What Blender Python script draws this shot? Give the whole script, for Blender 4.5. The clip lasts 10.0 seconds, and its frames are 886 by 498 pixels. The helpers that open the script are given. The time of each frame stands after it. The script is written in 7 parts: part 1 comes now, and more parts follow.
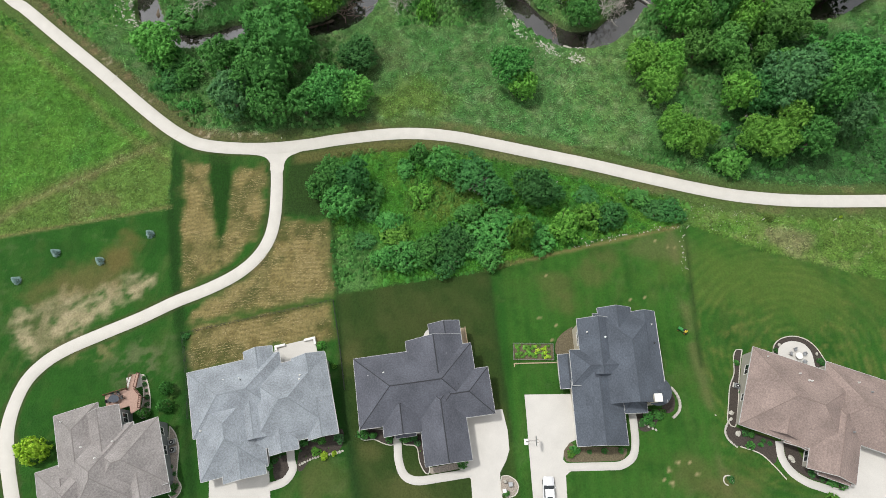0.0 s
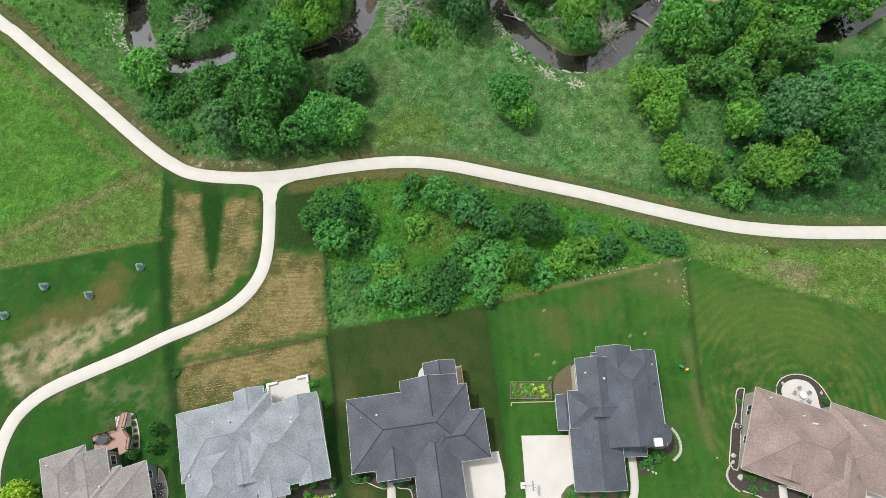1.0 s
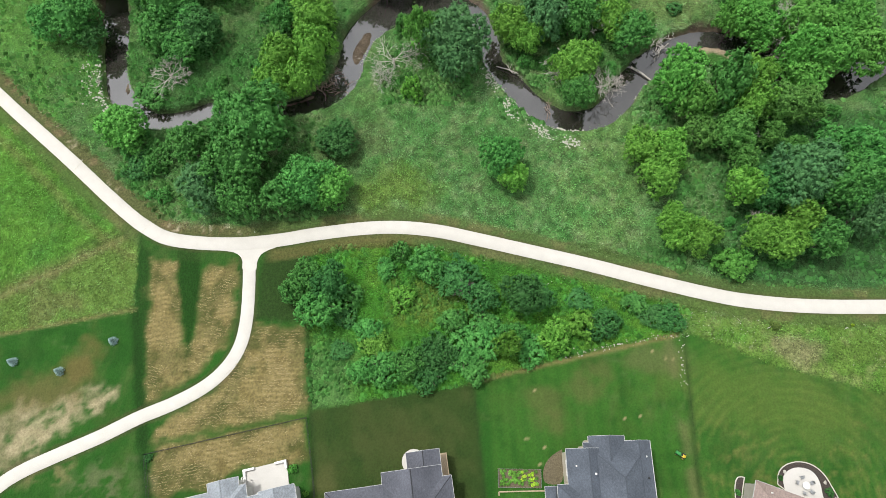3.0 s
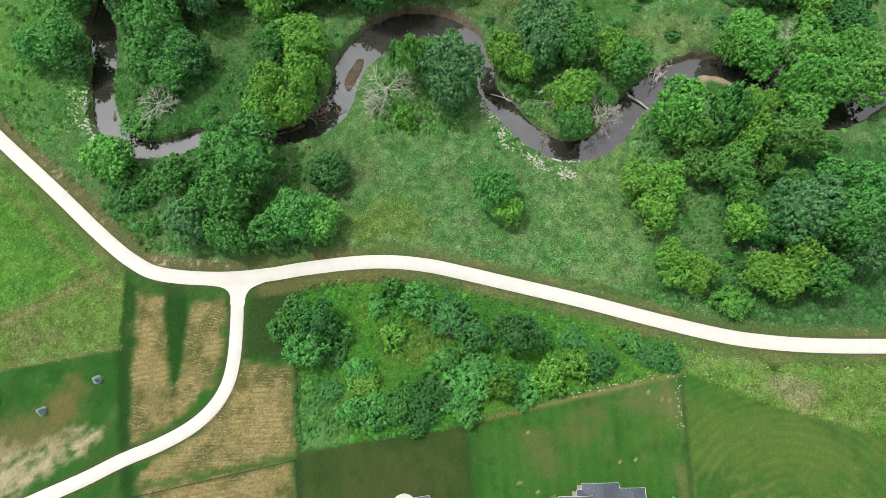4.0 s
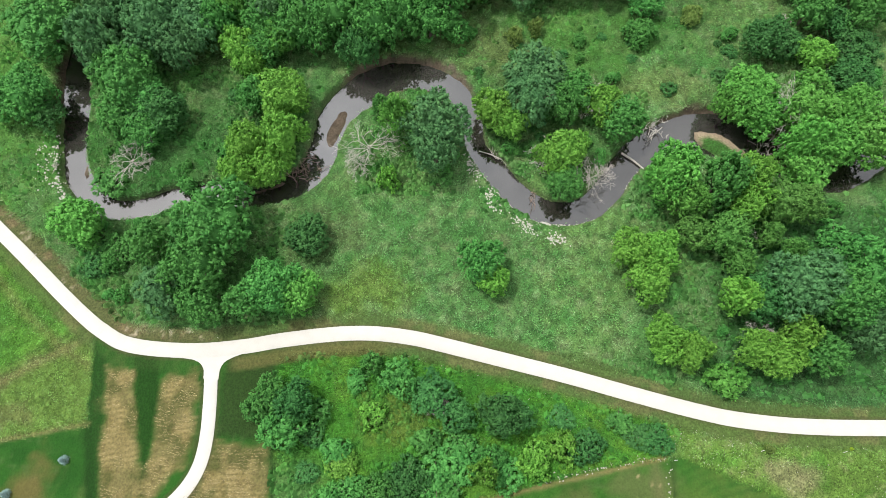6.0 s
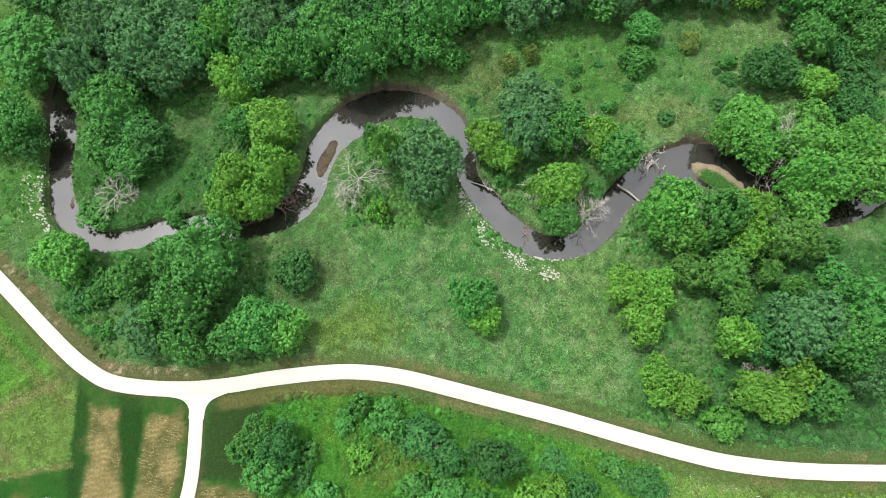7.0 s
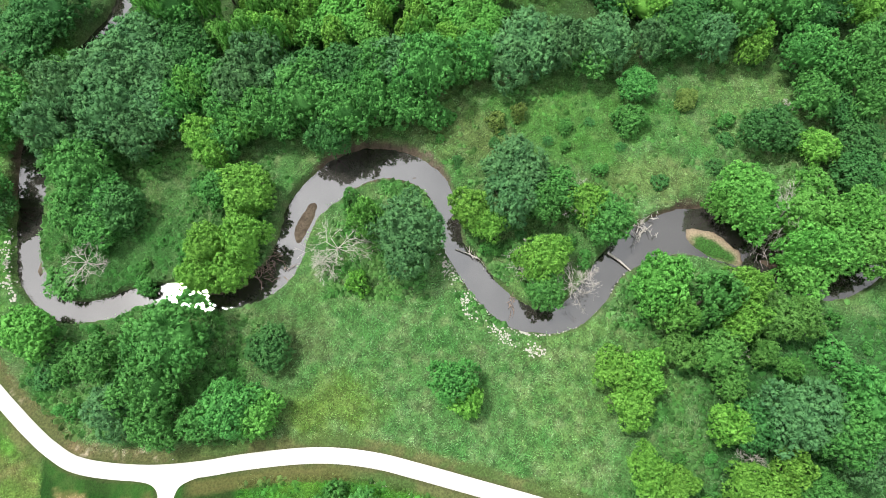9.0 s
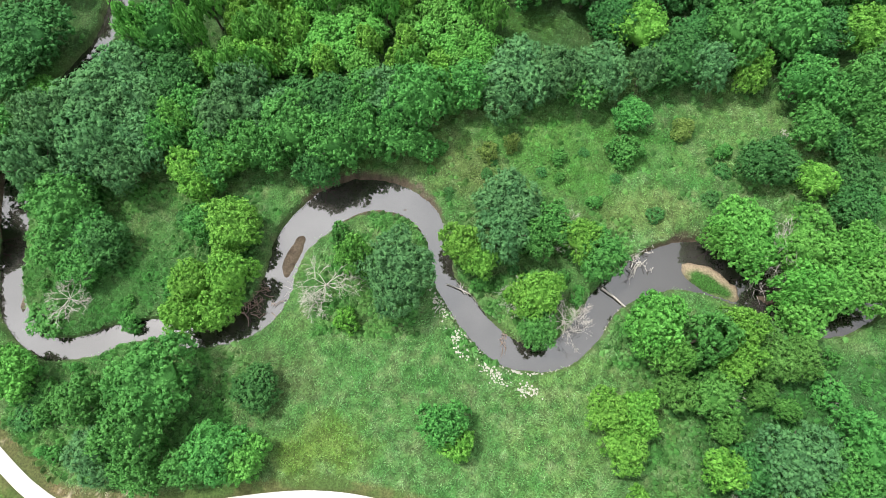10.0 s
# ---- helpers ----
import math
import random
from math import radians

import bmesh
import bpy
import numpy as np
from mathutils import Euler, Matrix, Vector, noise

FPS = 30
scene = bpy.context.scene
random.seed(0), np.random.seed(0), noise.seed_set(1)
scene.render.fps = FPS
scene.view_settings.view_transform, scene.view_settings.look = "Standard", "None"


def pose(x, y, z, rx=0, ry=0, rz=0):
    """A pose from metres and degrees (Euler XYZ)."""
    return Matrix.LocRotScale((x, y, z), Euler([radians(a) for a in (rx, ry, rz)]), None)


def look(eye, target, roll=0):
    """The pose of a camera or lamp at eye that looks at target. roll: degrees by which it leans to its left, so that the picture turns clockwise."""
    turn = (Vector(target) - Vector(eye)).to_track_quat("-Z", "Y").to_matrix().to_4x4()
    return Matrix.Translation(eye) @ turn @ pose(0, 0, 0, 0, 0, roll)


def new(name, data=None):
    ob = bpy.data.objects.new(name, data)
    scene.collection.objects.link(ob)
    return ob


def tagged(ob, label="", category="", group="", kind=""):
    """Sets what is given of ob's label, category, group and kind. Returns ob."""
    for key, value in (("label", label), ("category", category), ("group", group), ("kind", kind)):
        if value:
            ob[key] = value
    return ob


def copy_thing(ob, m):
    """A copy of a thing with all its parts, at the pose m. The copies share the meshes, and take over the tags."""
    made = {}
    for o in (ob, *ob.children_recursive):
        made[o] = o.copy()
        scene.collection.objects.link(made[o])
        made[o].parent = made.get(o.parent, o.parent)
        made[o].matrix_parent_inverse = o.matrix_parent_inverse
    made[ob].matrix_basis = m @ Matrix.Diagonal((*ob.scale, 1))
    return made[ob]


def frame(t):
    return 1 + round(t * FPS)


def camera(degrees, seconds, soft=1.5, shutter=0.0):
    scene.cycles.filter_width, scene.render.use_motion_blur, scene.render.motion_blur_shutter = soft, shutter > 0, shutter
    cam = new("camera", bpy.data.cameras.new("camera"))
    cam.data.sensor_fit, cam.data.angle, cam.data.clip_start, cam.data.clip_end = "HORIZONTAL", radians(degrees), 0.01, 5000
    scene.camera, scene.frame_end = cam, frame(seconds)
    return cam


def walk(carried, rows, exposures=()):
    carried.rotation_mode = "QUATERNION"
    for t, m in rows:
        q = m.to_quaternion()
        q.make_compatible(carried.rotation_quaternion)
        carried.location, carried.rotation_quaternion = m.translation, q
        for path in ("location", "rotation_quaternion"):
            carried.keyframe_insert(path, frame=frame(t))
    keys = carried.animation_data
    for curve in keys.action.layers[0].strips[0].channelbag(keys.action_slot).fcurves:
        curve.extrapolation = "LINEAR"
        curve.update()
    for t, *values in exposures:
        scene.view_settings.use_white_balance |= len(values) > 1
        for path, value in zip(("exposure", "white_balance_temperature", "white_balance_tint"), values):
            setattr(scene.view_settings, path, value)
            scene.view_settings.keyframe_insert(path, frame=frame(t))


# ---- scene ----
cam = camera(71.4, 10.0, soft=0.5)
PATH = [
    (0, (-0.097, -5.113, 109.536), (-0.095, -4.415, 107.661), 0.7),
    (0.5, (0.472, -1.407, 109.562), (0.469, -0.716, 107.685), 0.3),
    (1, (1.086, 2.309, 109.579), (1.08, 2.995, 107.7), 0.1),
    (1.5, (1.771, 6.085, 109.577), (1.761, 6.767, 107.697), -0.2),
    (2, (2.459, 9.904, 109.542), (2.446, 10.583, 107.661), -0.4),
    (2.5, (3.107, 13.732, 109.504), (3.093, 14.406, 107.621), -0.4),
    (4, (4.769, 24.945, 109.593), (4.759, 25.608, 107.706), 0.2),
    (4.5, (5.337, 28.638, 109.591), (5.328, 29.295, 107.702), 0.3),
    (5, (5.965, 32.36, 109.578), (5.957, 33.012, 107.687), 0.5),
    (5.5, (6.706, 36.117, 109.597), (6.697, 36.764, 107.704), 0.5),
    (7, (9.379, 47.712, 109.858), (9.362, 48.338, 107.959), 0.1),
    (7.5, (10.263, 51.673, 109.828), (10.243, 52.292, 107.927), -0.1),
    (8, (11.128, 55.631, 109.772), (11.104, 56.243, 107.868), -0.4),
    (8.5, (11.947, 59.515, 109.735), (11.923, 60.121, 107.829), -0.5),
    (9, (12.718, 63.335, 109.739), (12.692, 63.936, 107.832), -0.5),
    (9.5, (13.435, 67.154, 109.759), (13.409, 67.749, 107.85), -0.6),
    (10, (14.116, 71.013, 109.721), (14.091, 71.601, 107.809), -0.4),
]
walk(cam, [(t, look(eye, target, roll)) for t, eye, target, roll in PATH], [(0, 0.26), (1, 0.39), (2.5, 0.5), (5, 0.64), (7.5, 0.79), (10, 1.02)])

# ---- world and light: bright overcast, soft light from the upper left ----
world = bpy.data.worlds.new("overcast_sky")
scene.world = world
world.use_nodes = True
wn = world.node_tree.nodes
wl = world.node_tree.links
sky = wn.new("ShaderNodeTexSky")
sky.sky_type = "NISHITA"
sky.sun_disc = False
sky.sun_elevation, sky.sun_rotation = radians(63), radians(-65)
sky.air_density, sky.dust_density, sky.ozone_density = 1.0, 1.5, 1.0
veil = wn.new("ShaderNodeMix")
veil.data_type = "RGBA"
veil.inputs[0].default_value = 0.85
cloud_noise = wn.new("ShaderNodeTexNoise")
cloud_noise.inputs["Scale"].default_value = 2.6
cloud_noise.inputs["Detail"].default_value = 5
cloud_ramp = wn.new("ShaderNodeValToRGB")
cloud_ramp.color_ramp.elements[0].position, cloud_ramp.color_ramp.elements[1].position = 0.3, 0.72
cloud_ramp.color_ramp.elements[0].color = (6.0, 6.1, 6.2, 1)
cloud_ramp.color_ramp.elements[1].color = (9.6, 9.7, 9.8, 1)
wl.new(cloud_noise.outputs["Fac"], cloud_ramp.inputs[0])
wl.new(sky.outputs[0], veil.inputs[6])
wl.new(cloud_ramp.outputs[0], veil.inputs[7])
# thin cloud is brighter round the hidden sun
way, dot, glow, lit = wn.new("ShaderNodeTexCoord"), wn.new("ShaderNodeVectorMath"), wn.new("ShaderNodeMapRange"), wn.new("ShaderNodeVectorMath")
dot.operation, lit.operation, glow.interpolation_type = "DOT_PRODUCT", "SCALE", "SMOOTHSTEP"
dot.inputs[1].default_value = (-0.374, 0.203, 0.905)
glow.inputs[1].default_value, glow.inputs[2].default_value = 0.72, 1.0
glow.inputs[3].default_value, glow.inputs[4].default_value = 0.97, 2.0
wl.new(way.outputs["Generated"], dot.inputs[0])
wl.new(way.outputs["Generated"], cloud_noise.inputs["Vector"])
wl.new(dot.outputs["Value"], glow.inputs[0])
wl.new(veil.outputs[2], lit.inputs[0])
wl.new(glow.outputs[0], lit.inputs["Scale"])
wl.new(lit.outputs[0], wn["Background"].inputs[0])
wn["Background"].inputs[1].default_value = 0.088

sun = new("sun", bpy.data.lights.new("sun", "SUN"))
sun.data.energy, sun.data.angle, sun.data.color = 2.2, radians(5), (1.0, 0.975, 0.93)
sun.matrix_world = look((-37.4, 20.3, 90.5), (0, 0, 0))


# ---- materials ----
def nodes_of(name):
    m = bpy.data.materials.new(name)
    m.use_nodes = True
    return m, m.node_tree.nodes, m.node_tree.links, m.node_tree.nodes["Principled BSDF"]


def plain(name, rgb, rough=0.7, metal=0.0, grain=0.12, scale=3.0, bump=0.0, fine=14.0):
    """A coloured surface with grain at two scales and a little relief."""
    m, n, l, b = nodes_of(name)
    co = n.new("ShaderNodeTexCoord")
    a, c = n.new("ShaderNodeTexNoise"), n.new("ShaderNodeTexNoise")
    a.inputs["Scale"].default_value, c.inputs["Scale"].default_value = scale, scale * fine
    a.inputs["Detail"].default_value, c.inputs["Detail"].default_value = 4, 3
    l.new(co.outputs["Object"], a.inputs["Vector"])
    l.new(co.outputs["Object"], c.inputs["Vector"])
    add = n.new("ShaderNodeMath")
    add.operation = "ADD"
    l.new(a.outputs["Fac"], add.inputs[0])
    l.new(c.outputs["Fac"], add.inputs[1])
    ramp = n.new("ShaderNodeMapRange")
    ramp.inputs[1].default_value, ramp.inputs[2].default_value = 0.6, 1.4
    ramp.inputs[3].default_value, ramp.inputs[4].default_value = 1 - 2 * grain, 1 + 2 * grain
    l.new(add.outputs[0], ramp.inputs[0])
    mul = n.new("ShaderNodeVectorMath")
    mul.operation = "SCALE"
    mul.inputs[0].default_value = rgb
    l.new(ramp.outputs[0], mul.inputs["Scale"])
    l.new(mul.outputs[0], b.inputs["Base Color"])
    b.inputs["Roughness"].default_value, b.inputs["Metallic"].default_value = rough, metal
    if bump:
        bp = n.new("ShaderNodeBump")
        bp.inputs["Strength"].default_value, bp.inputs["Distance"].default_value = 0.6, bump
        l.new(add.outputs[0], bp.inputs["Height"])
        l.new(bp.outputs[0], b.inputs["Normal"])
    return m


def leafy(name, dark, light, thin=0.22):
    """Leaves: every leaf and every tree takes its own tone; some light passes through."""
    m, n, l, b = nodes_of(name)
    geo, inf = n.new("ShaderNodeNewGeometry"), n.new("ShaderNodeObjectInfo")
    ramp = n.new("ShaderNodeValToRGB")
    ramp.color_ramp.elements[0].color, ramp.color_ramp.elements[1].color = (*dark, 1), (*light, 1)
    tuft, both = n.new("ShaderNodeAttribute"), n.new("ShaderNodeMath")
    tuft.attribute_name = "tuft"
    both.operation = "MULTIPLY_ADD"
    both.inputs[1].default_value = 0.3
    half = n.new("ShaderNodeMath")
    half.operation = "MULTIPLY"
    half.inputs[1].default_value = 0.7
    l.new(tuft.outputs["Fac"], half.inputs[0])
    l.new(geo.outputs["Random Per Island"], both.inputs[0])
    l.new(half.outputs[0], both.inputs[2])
    co, mott, stir = n.new("ShaderNodeTexCoord"), n.new("ShaderNodeTexNoise"), n.new("ShaderNodeMath")
    mott.inputs["Scale"].default_value, mott.inputs["Detail"].default_value = 4.5, 3
    stir.operation, stir.use_clamp = "MULTIPLY_ADD", True
    stir.inputs[1].default_value = 0.9
    low = n.new("ShaderNodeMath")
    low.operation = "SUBTRACT"
    low.inputs[1].default_value = 0.45
    l.new(co.outputs["Object"], mott.inputs["Vector"])
    l.new(mott.outputs["Fac"], stir.inputs[0])
    l.new(both.outputs[0], low.inputs[0])
    l.new(low.outputs[0], stir.inputs[2])
    l.new(stir.outputs[0], ramp.inputs[0])
    bp = n.new("ShaderNodeBump")
    bp.inputs["Strength"].default_value, bp.inputs["Distance"].default_value = 0.7, 0.12
    l.new(mott.outputs["Fac"], bp.inputs["Height"])
    l.new(bp.outputs[0], b.inputs["Normal"])
    hue = n.new("ShaderNodeHueSaturation")
    rng, rng2 = n.new("ShaderNodeMapRange"), n.new("ShaderNodeMapRange")
    rng.inputs[3].default_value, rng.inputs[4].default_value = 0.494, 0.506
    rng2.inputs[3].default_value, rng2.inputs[4].default_value = 0.92, 1.15
    l.new(inf.outputs["Random"], rng.inputs[0])
    l.new(inf.outputs["Random"], rng2.inputs[0])
    l.new(rng.outputs[0], hue.inputs["Hue"])
    l.new(rng2.outputs[0], hue.inputs["Value"])
    l.new(ramp.outputs[0], hue.inputs["Color"])
    l.new(hue.outputs[0], b.inputs["Base Color"])
    b.inputs["Roughness"].default_value = 0.55
    b.inputs["Specular IOR Level"].default_value = 0.16
    tr, mix = n.new("ShaderNodeBsdfTranslucent"), n.new("ShaderNodeMixShader")
    l.new(hue.outputs[0], tr.inputs["Color"])
    mix.inputs[0].default_value = thin
    l.new(b.outputs[0], mix.inputs[1])
    l.new(tr.outputs[0], mix.inputs[2])
    l.new(mix.outputs[0], n["Material Output"].inputs["Surface"])
    return m


def covered(name, rough=0.9, contrast=0.62, scale=2.2, bump=0.3):
    """Ground cover: the colour of the plants at each place, with blade and clump grain."""
    m, n, l, b = nodes_of(name)
    at, co = n.new("ShaderNodeAttribute"), n.new("ShaderNodeTexCoord")
    at.attribute_name = "cover"
    a, c, d = n.new("ShaderNodeTexNoise"), n.new("ShaderNodeTexNoise"), n.new("ShaderNodeTexVoronoi")
    a.inputs["Scale"].default_value, c.inputs["Scale"].default_value, d.inputs["Scale"].default_value = scale * 0.5, scale * 2.5, scale * 1.3
    a.inputs["Detail"].default_value, c.inputs["Detail"].default_value = 6, 6
    a.inputs["Distortion"].default_value, c.inputs["Distortion"].default_value = 2.6, 1.6
    for t in (a, c, d):
        l.new(co.outputs["Object"], t.inputs["Vector"])
    s1, s2 = n.new("ShaderNodeMath"), n.new("ShaderNodeMath")
    s1.operation, s2.operation = "ADD", "ADD"
    l.new(a.outputs["Fac"], s1.inputs[0])
    l.new(c.outputs["Fac"], s1.inputs[1])
    l.new(s1.outputs[0], s2.inputs[0])
    l.new(d.outputs["Distance"], s2.inputs[1])
    amp = n.new("ShaderNodeMath")
    amp.operation = "MULTIPLY_ADD"
    # alpha of the cover says how coarse the growth is
    l.new(s2.outputs[0], amp.inputs[0])
    rng = n.new("ShaderNodeMapRange")
    rng.inputs[1].default_value, rng.inputs[2].default_value = 0.9, 2.1
    rng.inputs[3].default_value, rng.inputs[4].default_value = -contrast, contrast
    l.new(s2.outputs[0], rng.inputs[0])
    l.new(rng.outputs[0], amp.inputs[0])
    l.new(at.outputs["Alpha"], amp.inputs[1])
    amp.inputs[2].default_value = 1.0
    mul = n.new("ShaderNodeVectorMath")
    mul.operation = "SCALE"
    l.new(at.outputs["Color"], mul.inputs[0])
    l.new(amp.outputs[0], mul.inputs["Scale"])
    l.new(mul.outputs[0], b.inputs["Base Color"])
    b.inputs["Roughness"].default_value = rough
    b.inputs["Specular IOR Level"].default_value = 0.15
    bp = n.new("ShaderNodeBump")
    bp.inputs["Strength"].default_value, bp.inputs["Distance"].default_value = 0.5, bump
    l.new(s2.outputs[0], bp.inputs["Height"])
    l.new(bp.outputs[0], b.inputs["Normal"])
    return m


def blades(name):
    m, n, l, b = nodes_of(name)
    at, geo, rng, mul = n.new("ShaderNodeAttribute"), n.new("ShaderNodeNewGeometry"), n.new("ShaderNodeMapRange"), n.new("ShaderNodeVectorMath")
    at.attribute_name = "cover"
    rng.inputs[3].default_value, rng.inputs[4].default_value = 0.88, 1.28
    mul.operation = "SCALE"
    l.new(geo.outputs["Random Per Island"], rng.inputs[0])
    l.new(at.outputs["Color"], mul.inputs[0])
    l.new(rng.outputs[0], mul.inputs["Scale"])
    l.new(mul.outputs[0], b.inputs["Base Color"])
    b.inputs["Roughness"].default_value = 0.6
    b.inputs["Specular IOR Level"].default_value = 0.12
    return m


def shingles(name, rgb):
    """Asphalt shingles: courses, tabs of uneven tone, and weathered blotches."""
    m, n, l, b = nodes_of(name)
    uv, br, no, no2 = n.new("ShaderNodeUVMap"), n.new("ShaderNodeTexBrick"), n.new("ShaderNodeTexNoise"), n.new("ShaderNodeTexNoise")
    uv.uv_map = "UVMap"
    br.inputs["Scale"].default_value = 1.0
    br.inputs["Brick Width"].default_value, br.inputs["Row Height"].default_value = 0.33, 0.145
    br.inputs["Mortar Size"].default_value = 0.012
    br.inputs["Color1"].default_value = (*[c * 0.94 for c in rgb], 1)
    br.inputs["Color2"].default_value = (*[c * 1.06 for c in rgb], 1)
    br.inputs["Mortar"].default_value = (*[c * 0.75 for c in rgb], 1)
    no.inputs["Scale"].default_value, no.inputs["Detail"].default_value = 3.4, 6
    no2.inputs["Scale"].default_value, no2.inputs["Detail"].default_value = 0.25, 3
    for t in (br, no, no2):
        l.new(uv.outputs[0], t.inputs["Vector"])
    s, rng, mul = n.new("ShaderNodeMath"), n.new("ShaderNodeMapRange"), n.new("ShaderNodeVectorMath")
    s.operation, mul.operation = "ADD", "SCALE"
    l.new(no.outputs["Fac"], s.inputs[0])
    l.new(no2.outputs["Fac"], s.inputs[1])
    rng.inputs[1].default_value, rng.inputs[2].default_value = 0.7, 1.3
    rng.inputs[3].default_value, rng.inputs[4].default_value = 0.68, 1.32
    l.new(s.outputs[0], rng.inputs[0])
    l.new(br.outputs["Color"], mul.inputs[0])
    l.new(rng.outputs[0], mul.inputs["Scale"])
    l.new(mul.outputs[0], b.inputs["Base Color"])
    b.inputs["Roughness"].default_value = 0.85
    bp = n.new("ShaderNodeBump")
    bp.inputs["Strength"].default_value, bp.inputs["Distance"].default_value = 0.5, 0.02
    l.new(br.outputs["Fac"], bp.inputs["Height"])
    l.new(bp.outputs[0], b.inputs["Normal"])
    return m


M_GROUND = covered("ground_cover")
M_BLADE = blades("grass_blades")
M_CONCRETE = plain("pale_concrete", (0.515, 0.492, 0.448), 0.85, grain=0.05, scale=0.5, fine=20, bump=0.004)
M_DRIVE = plain("driveway_concrete", (0.51, 0.49, 0.455), 0.85, grain=0.05, scale=0.4, fine=24, bump=0.003)
M_KERB = plain("edging_concrete", (0.52, 0.49, 0.43), 0.85, grain=0.12, scale=3)
M_MULCH = plain("dark_mulch", (0.05, 0.04, 0.033), 0.95, grain=0.3, scale=4, bump=0.04)
M_GRAVEL = plain("river_gravel", (0.30, 0.26, 0.22), 0.9, grain=0.3, scale=6, bump=0.03)
M_STONE = plain("white_limestone", (0.42, 0.40, 0.35), 0.9, grain=0.2, scale=2, bump=0.02)
M_BARK = plain("bark", (0.12, 0.095, 0.075), 0.95, grain=0.25, scale=4, bump=0.03)
M_DEADWOOD = plain("weathered_wood", (0.42, 0.39, 0.35), 0.9, grain=0.2, scale=3, bump=0.02)
M_DRIFT = plain("brown_driftwood", (0.24, 0.18, 0.14), 0.95, grain=0.25, scale=3, bump=0.02)
M_WHITE = plain("white_paint", (0.70, 0.69, 0.66), 0.55, grain=0.03)
M_GUTTER = plain("pale_grey_gutter", (0.50, 0.50, 0.49), 0.5, grain=0.05)
M_GLASS = plain("dark_window_glass", (0.03, 0.035, 0.04), 0.08, grain=0.02)
M_BLACK = plain("black_plastic", (0.02, 0.02, 0.02), 0.6, grain=0.1)
M_METAL = plain("grey_metal", (0.35, 0.36, 0.37), 0.45, metal=0.6, grain=0.08)
M_DECK = plain("red_brown_deck_boards", (0.36, 0.235, 0.185), 0.75, grain=0.12, scale=3)
M_DECKRAIL = plain("dark_red_wood", (0.13, 0.055, 0.035), 0.7, grain=0.15, scale=3)
M_CEDAR = plain("raw_timber", (0.42, 0.33, 0.22), 0.8, grain=0.15, scale=4)
M_SOIL = plain("garden_soil", (0.12, 0.10, 0.06), 0.95, grain=0.3, scale=4, bump=0.04)

# ---- ground: heights, creek bed and cover, all as functions of the plan ----
CREEK_WEST = [
    (-58, 178, 4.8), (-58.7, 165, 4.8), (-59, 157, 4.6), (-60.3, 148.4, 4.2), (-63.4, 142.8, 4.1), (-68.1, 134.6, 4.0),
    (-71, 125, 4.4), (-71, 115.5, 4.6), (-69.4, 108.5, 5.4), (-68.2, 101.5, 5.2), (-67.1, 95.5, 4.8), (-65.2, 90.4, 5.0),
    (-61.2, 86.1, 4.4), (-56.3, 83.9, 4.1), (-50.2, 84.8, 4.0), (-45, 87, 3.8), (-38.4, 88.2, 3.8), (-32.5, 86.9, 3.9),
    (-27, 87.8, 4.5), (-22.1, 90.4, 5.4), (-18.5, 94.6, 5.7), (-17.2, 100.6, 5.8), (-15.8, 105.4, 6.6), (-12, 110.3, 7.1),
]
CREEK_EAST = [
    (-6.8, 114.3, 6.6), (-0.2, 115.6, 5.6), (6.5, 113.6, 5.0), (10.2, 109.9, 4.5), (12.3, 104.6, 4.0), (13.2, 99.3, 4.2),
    (16, 95.2, 4.8), (19.8, 90.4, 5.2), (24, 86.8, 5.3), (29.4, 85.4, 5.0), (35.1, 86.7, 5.0), (39.8, 91.6, 5.3),
    (43, 96.2, 5.6), (48, 100.2, 6.8), (55, 103, 8.2), (61.5, 103.2, 9.6), (67, 101.2, 9.6), (72, 98.4, 7.8),
    (77.6, 95, 5.8), (84, 93.9, 5.6), (90, 97, 5.6), (96.3, 101, 5.6), (104, 103, 5.6), (116, 100, 5.6), (132, 104, 5.6),
]
WATER_Z = -1.6


def spline(points, step=0.8):
    """Catmull-Rom through points of any width, resampled about every step metres."""
    p = np.array(points, float)
    p = np.vstack([2 * p[0] - p[1], p, 2 * p[-1] - p[-2]])
    out = []
    for i in range(1, len(p) - 2):
        k = max(2, int(np.hypot(*(p[i + 1] - p[i])[:2]) / step))
        t = (np.arange(k) / k)[:, None]
        a, b, c, d = p[i - 1 : i + 3]
        out.append(0.5 * (2 * b + (c - a) * t + (2 * a - 5 * b + 4 * c - d) * t**2 + (3 * b - a - 3 * c + d) * t**3))
    return np.vstack(out + [p[-2:-1]])


def vnoise(x, y, size, seed=0):
    """Smooth value noise in 0..1 with cells of that size in metres."""
    x, y = np.asarray(x, float) / size, np.asarray(y, float) / size
    i, j = np.floor(x).astype(np.int64), np.floor(y).astype(np.int64)
    f, g = x - i, y - j
    f, g = f * f * (3 - 2 * f), g * g * (3 - 2 * g)

    def h(a, b):
        v = (a * 374761393 + b * 668265263 + seed * 1442695041) & 0x7FFFFFFF
        v = ((v ^ (v >> 13)) * 1274126177) & 0x7FFFFFFF
        return ((v ^ (v >> 16)) & 0xFFFF) / 65535.0

    return (h(i, j) * (1 - f) + h(i + 1, j) * f) * (1 - g) + (h(i, j + 1) * (1 - f) + h(i + 1, j + 1) * f) * g


def fbm(x, y, size, seed=0):
    return 0.5 * vnoise(x, y, size, seed) + 0.3 * vnoise(x, y, size / 2.1, seed + 7) + 0.2 * vnoise(x, y, size / 4.3, seed + 13)


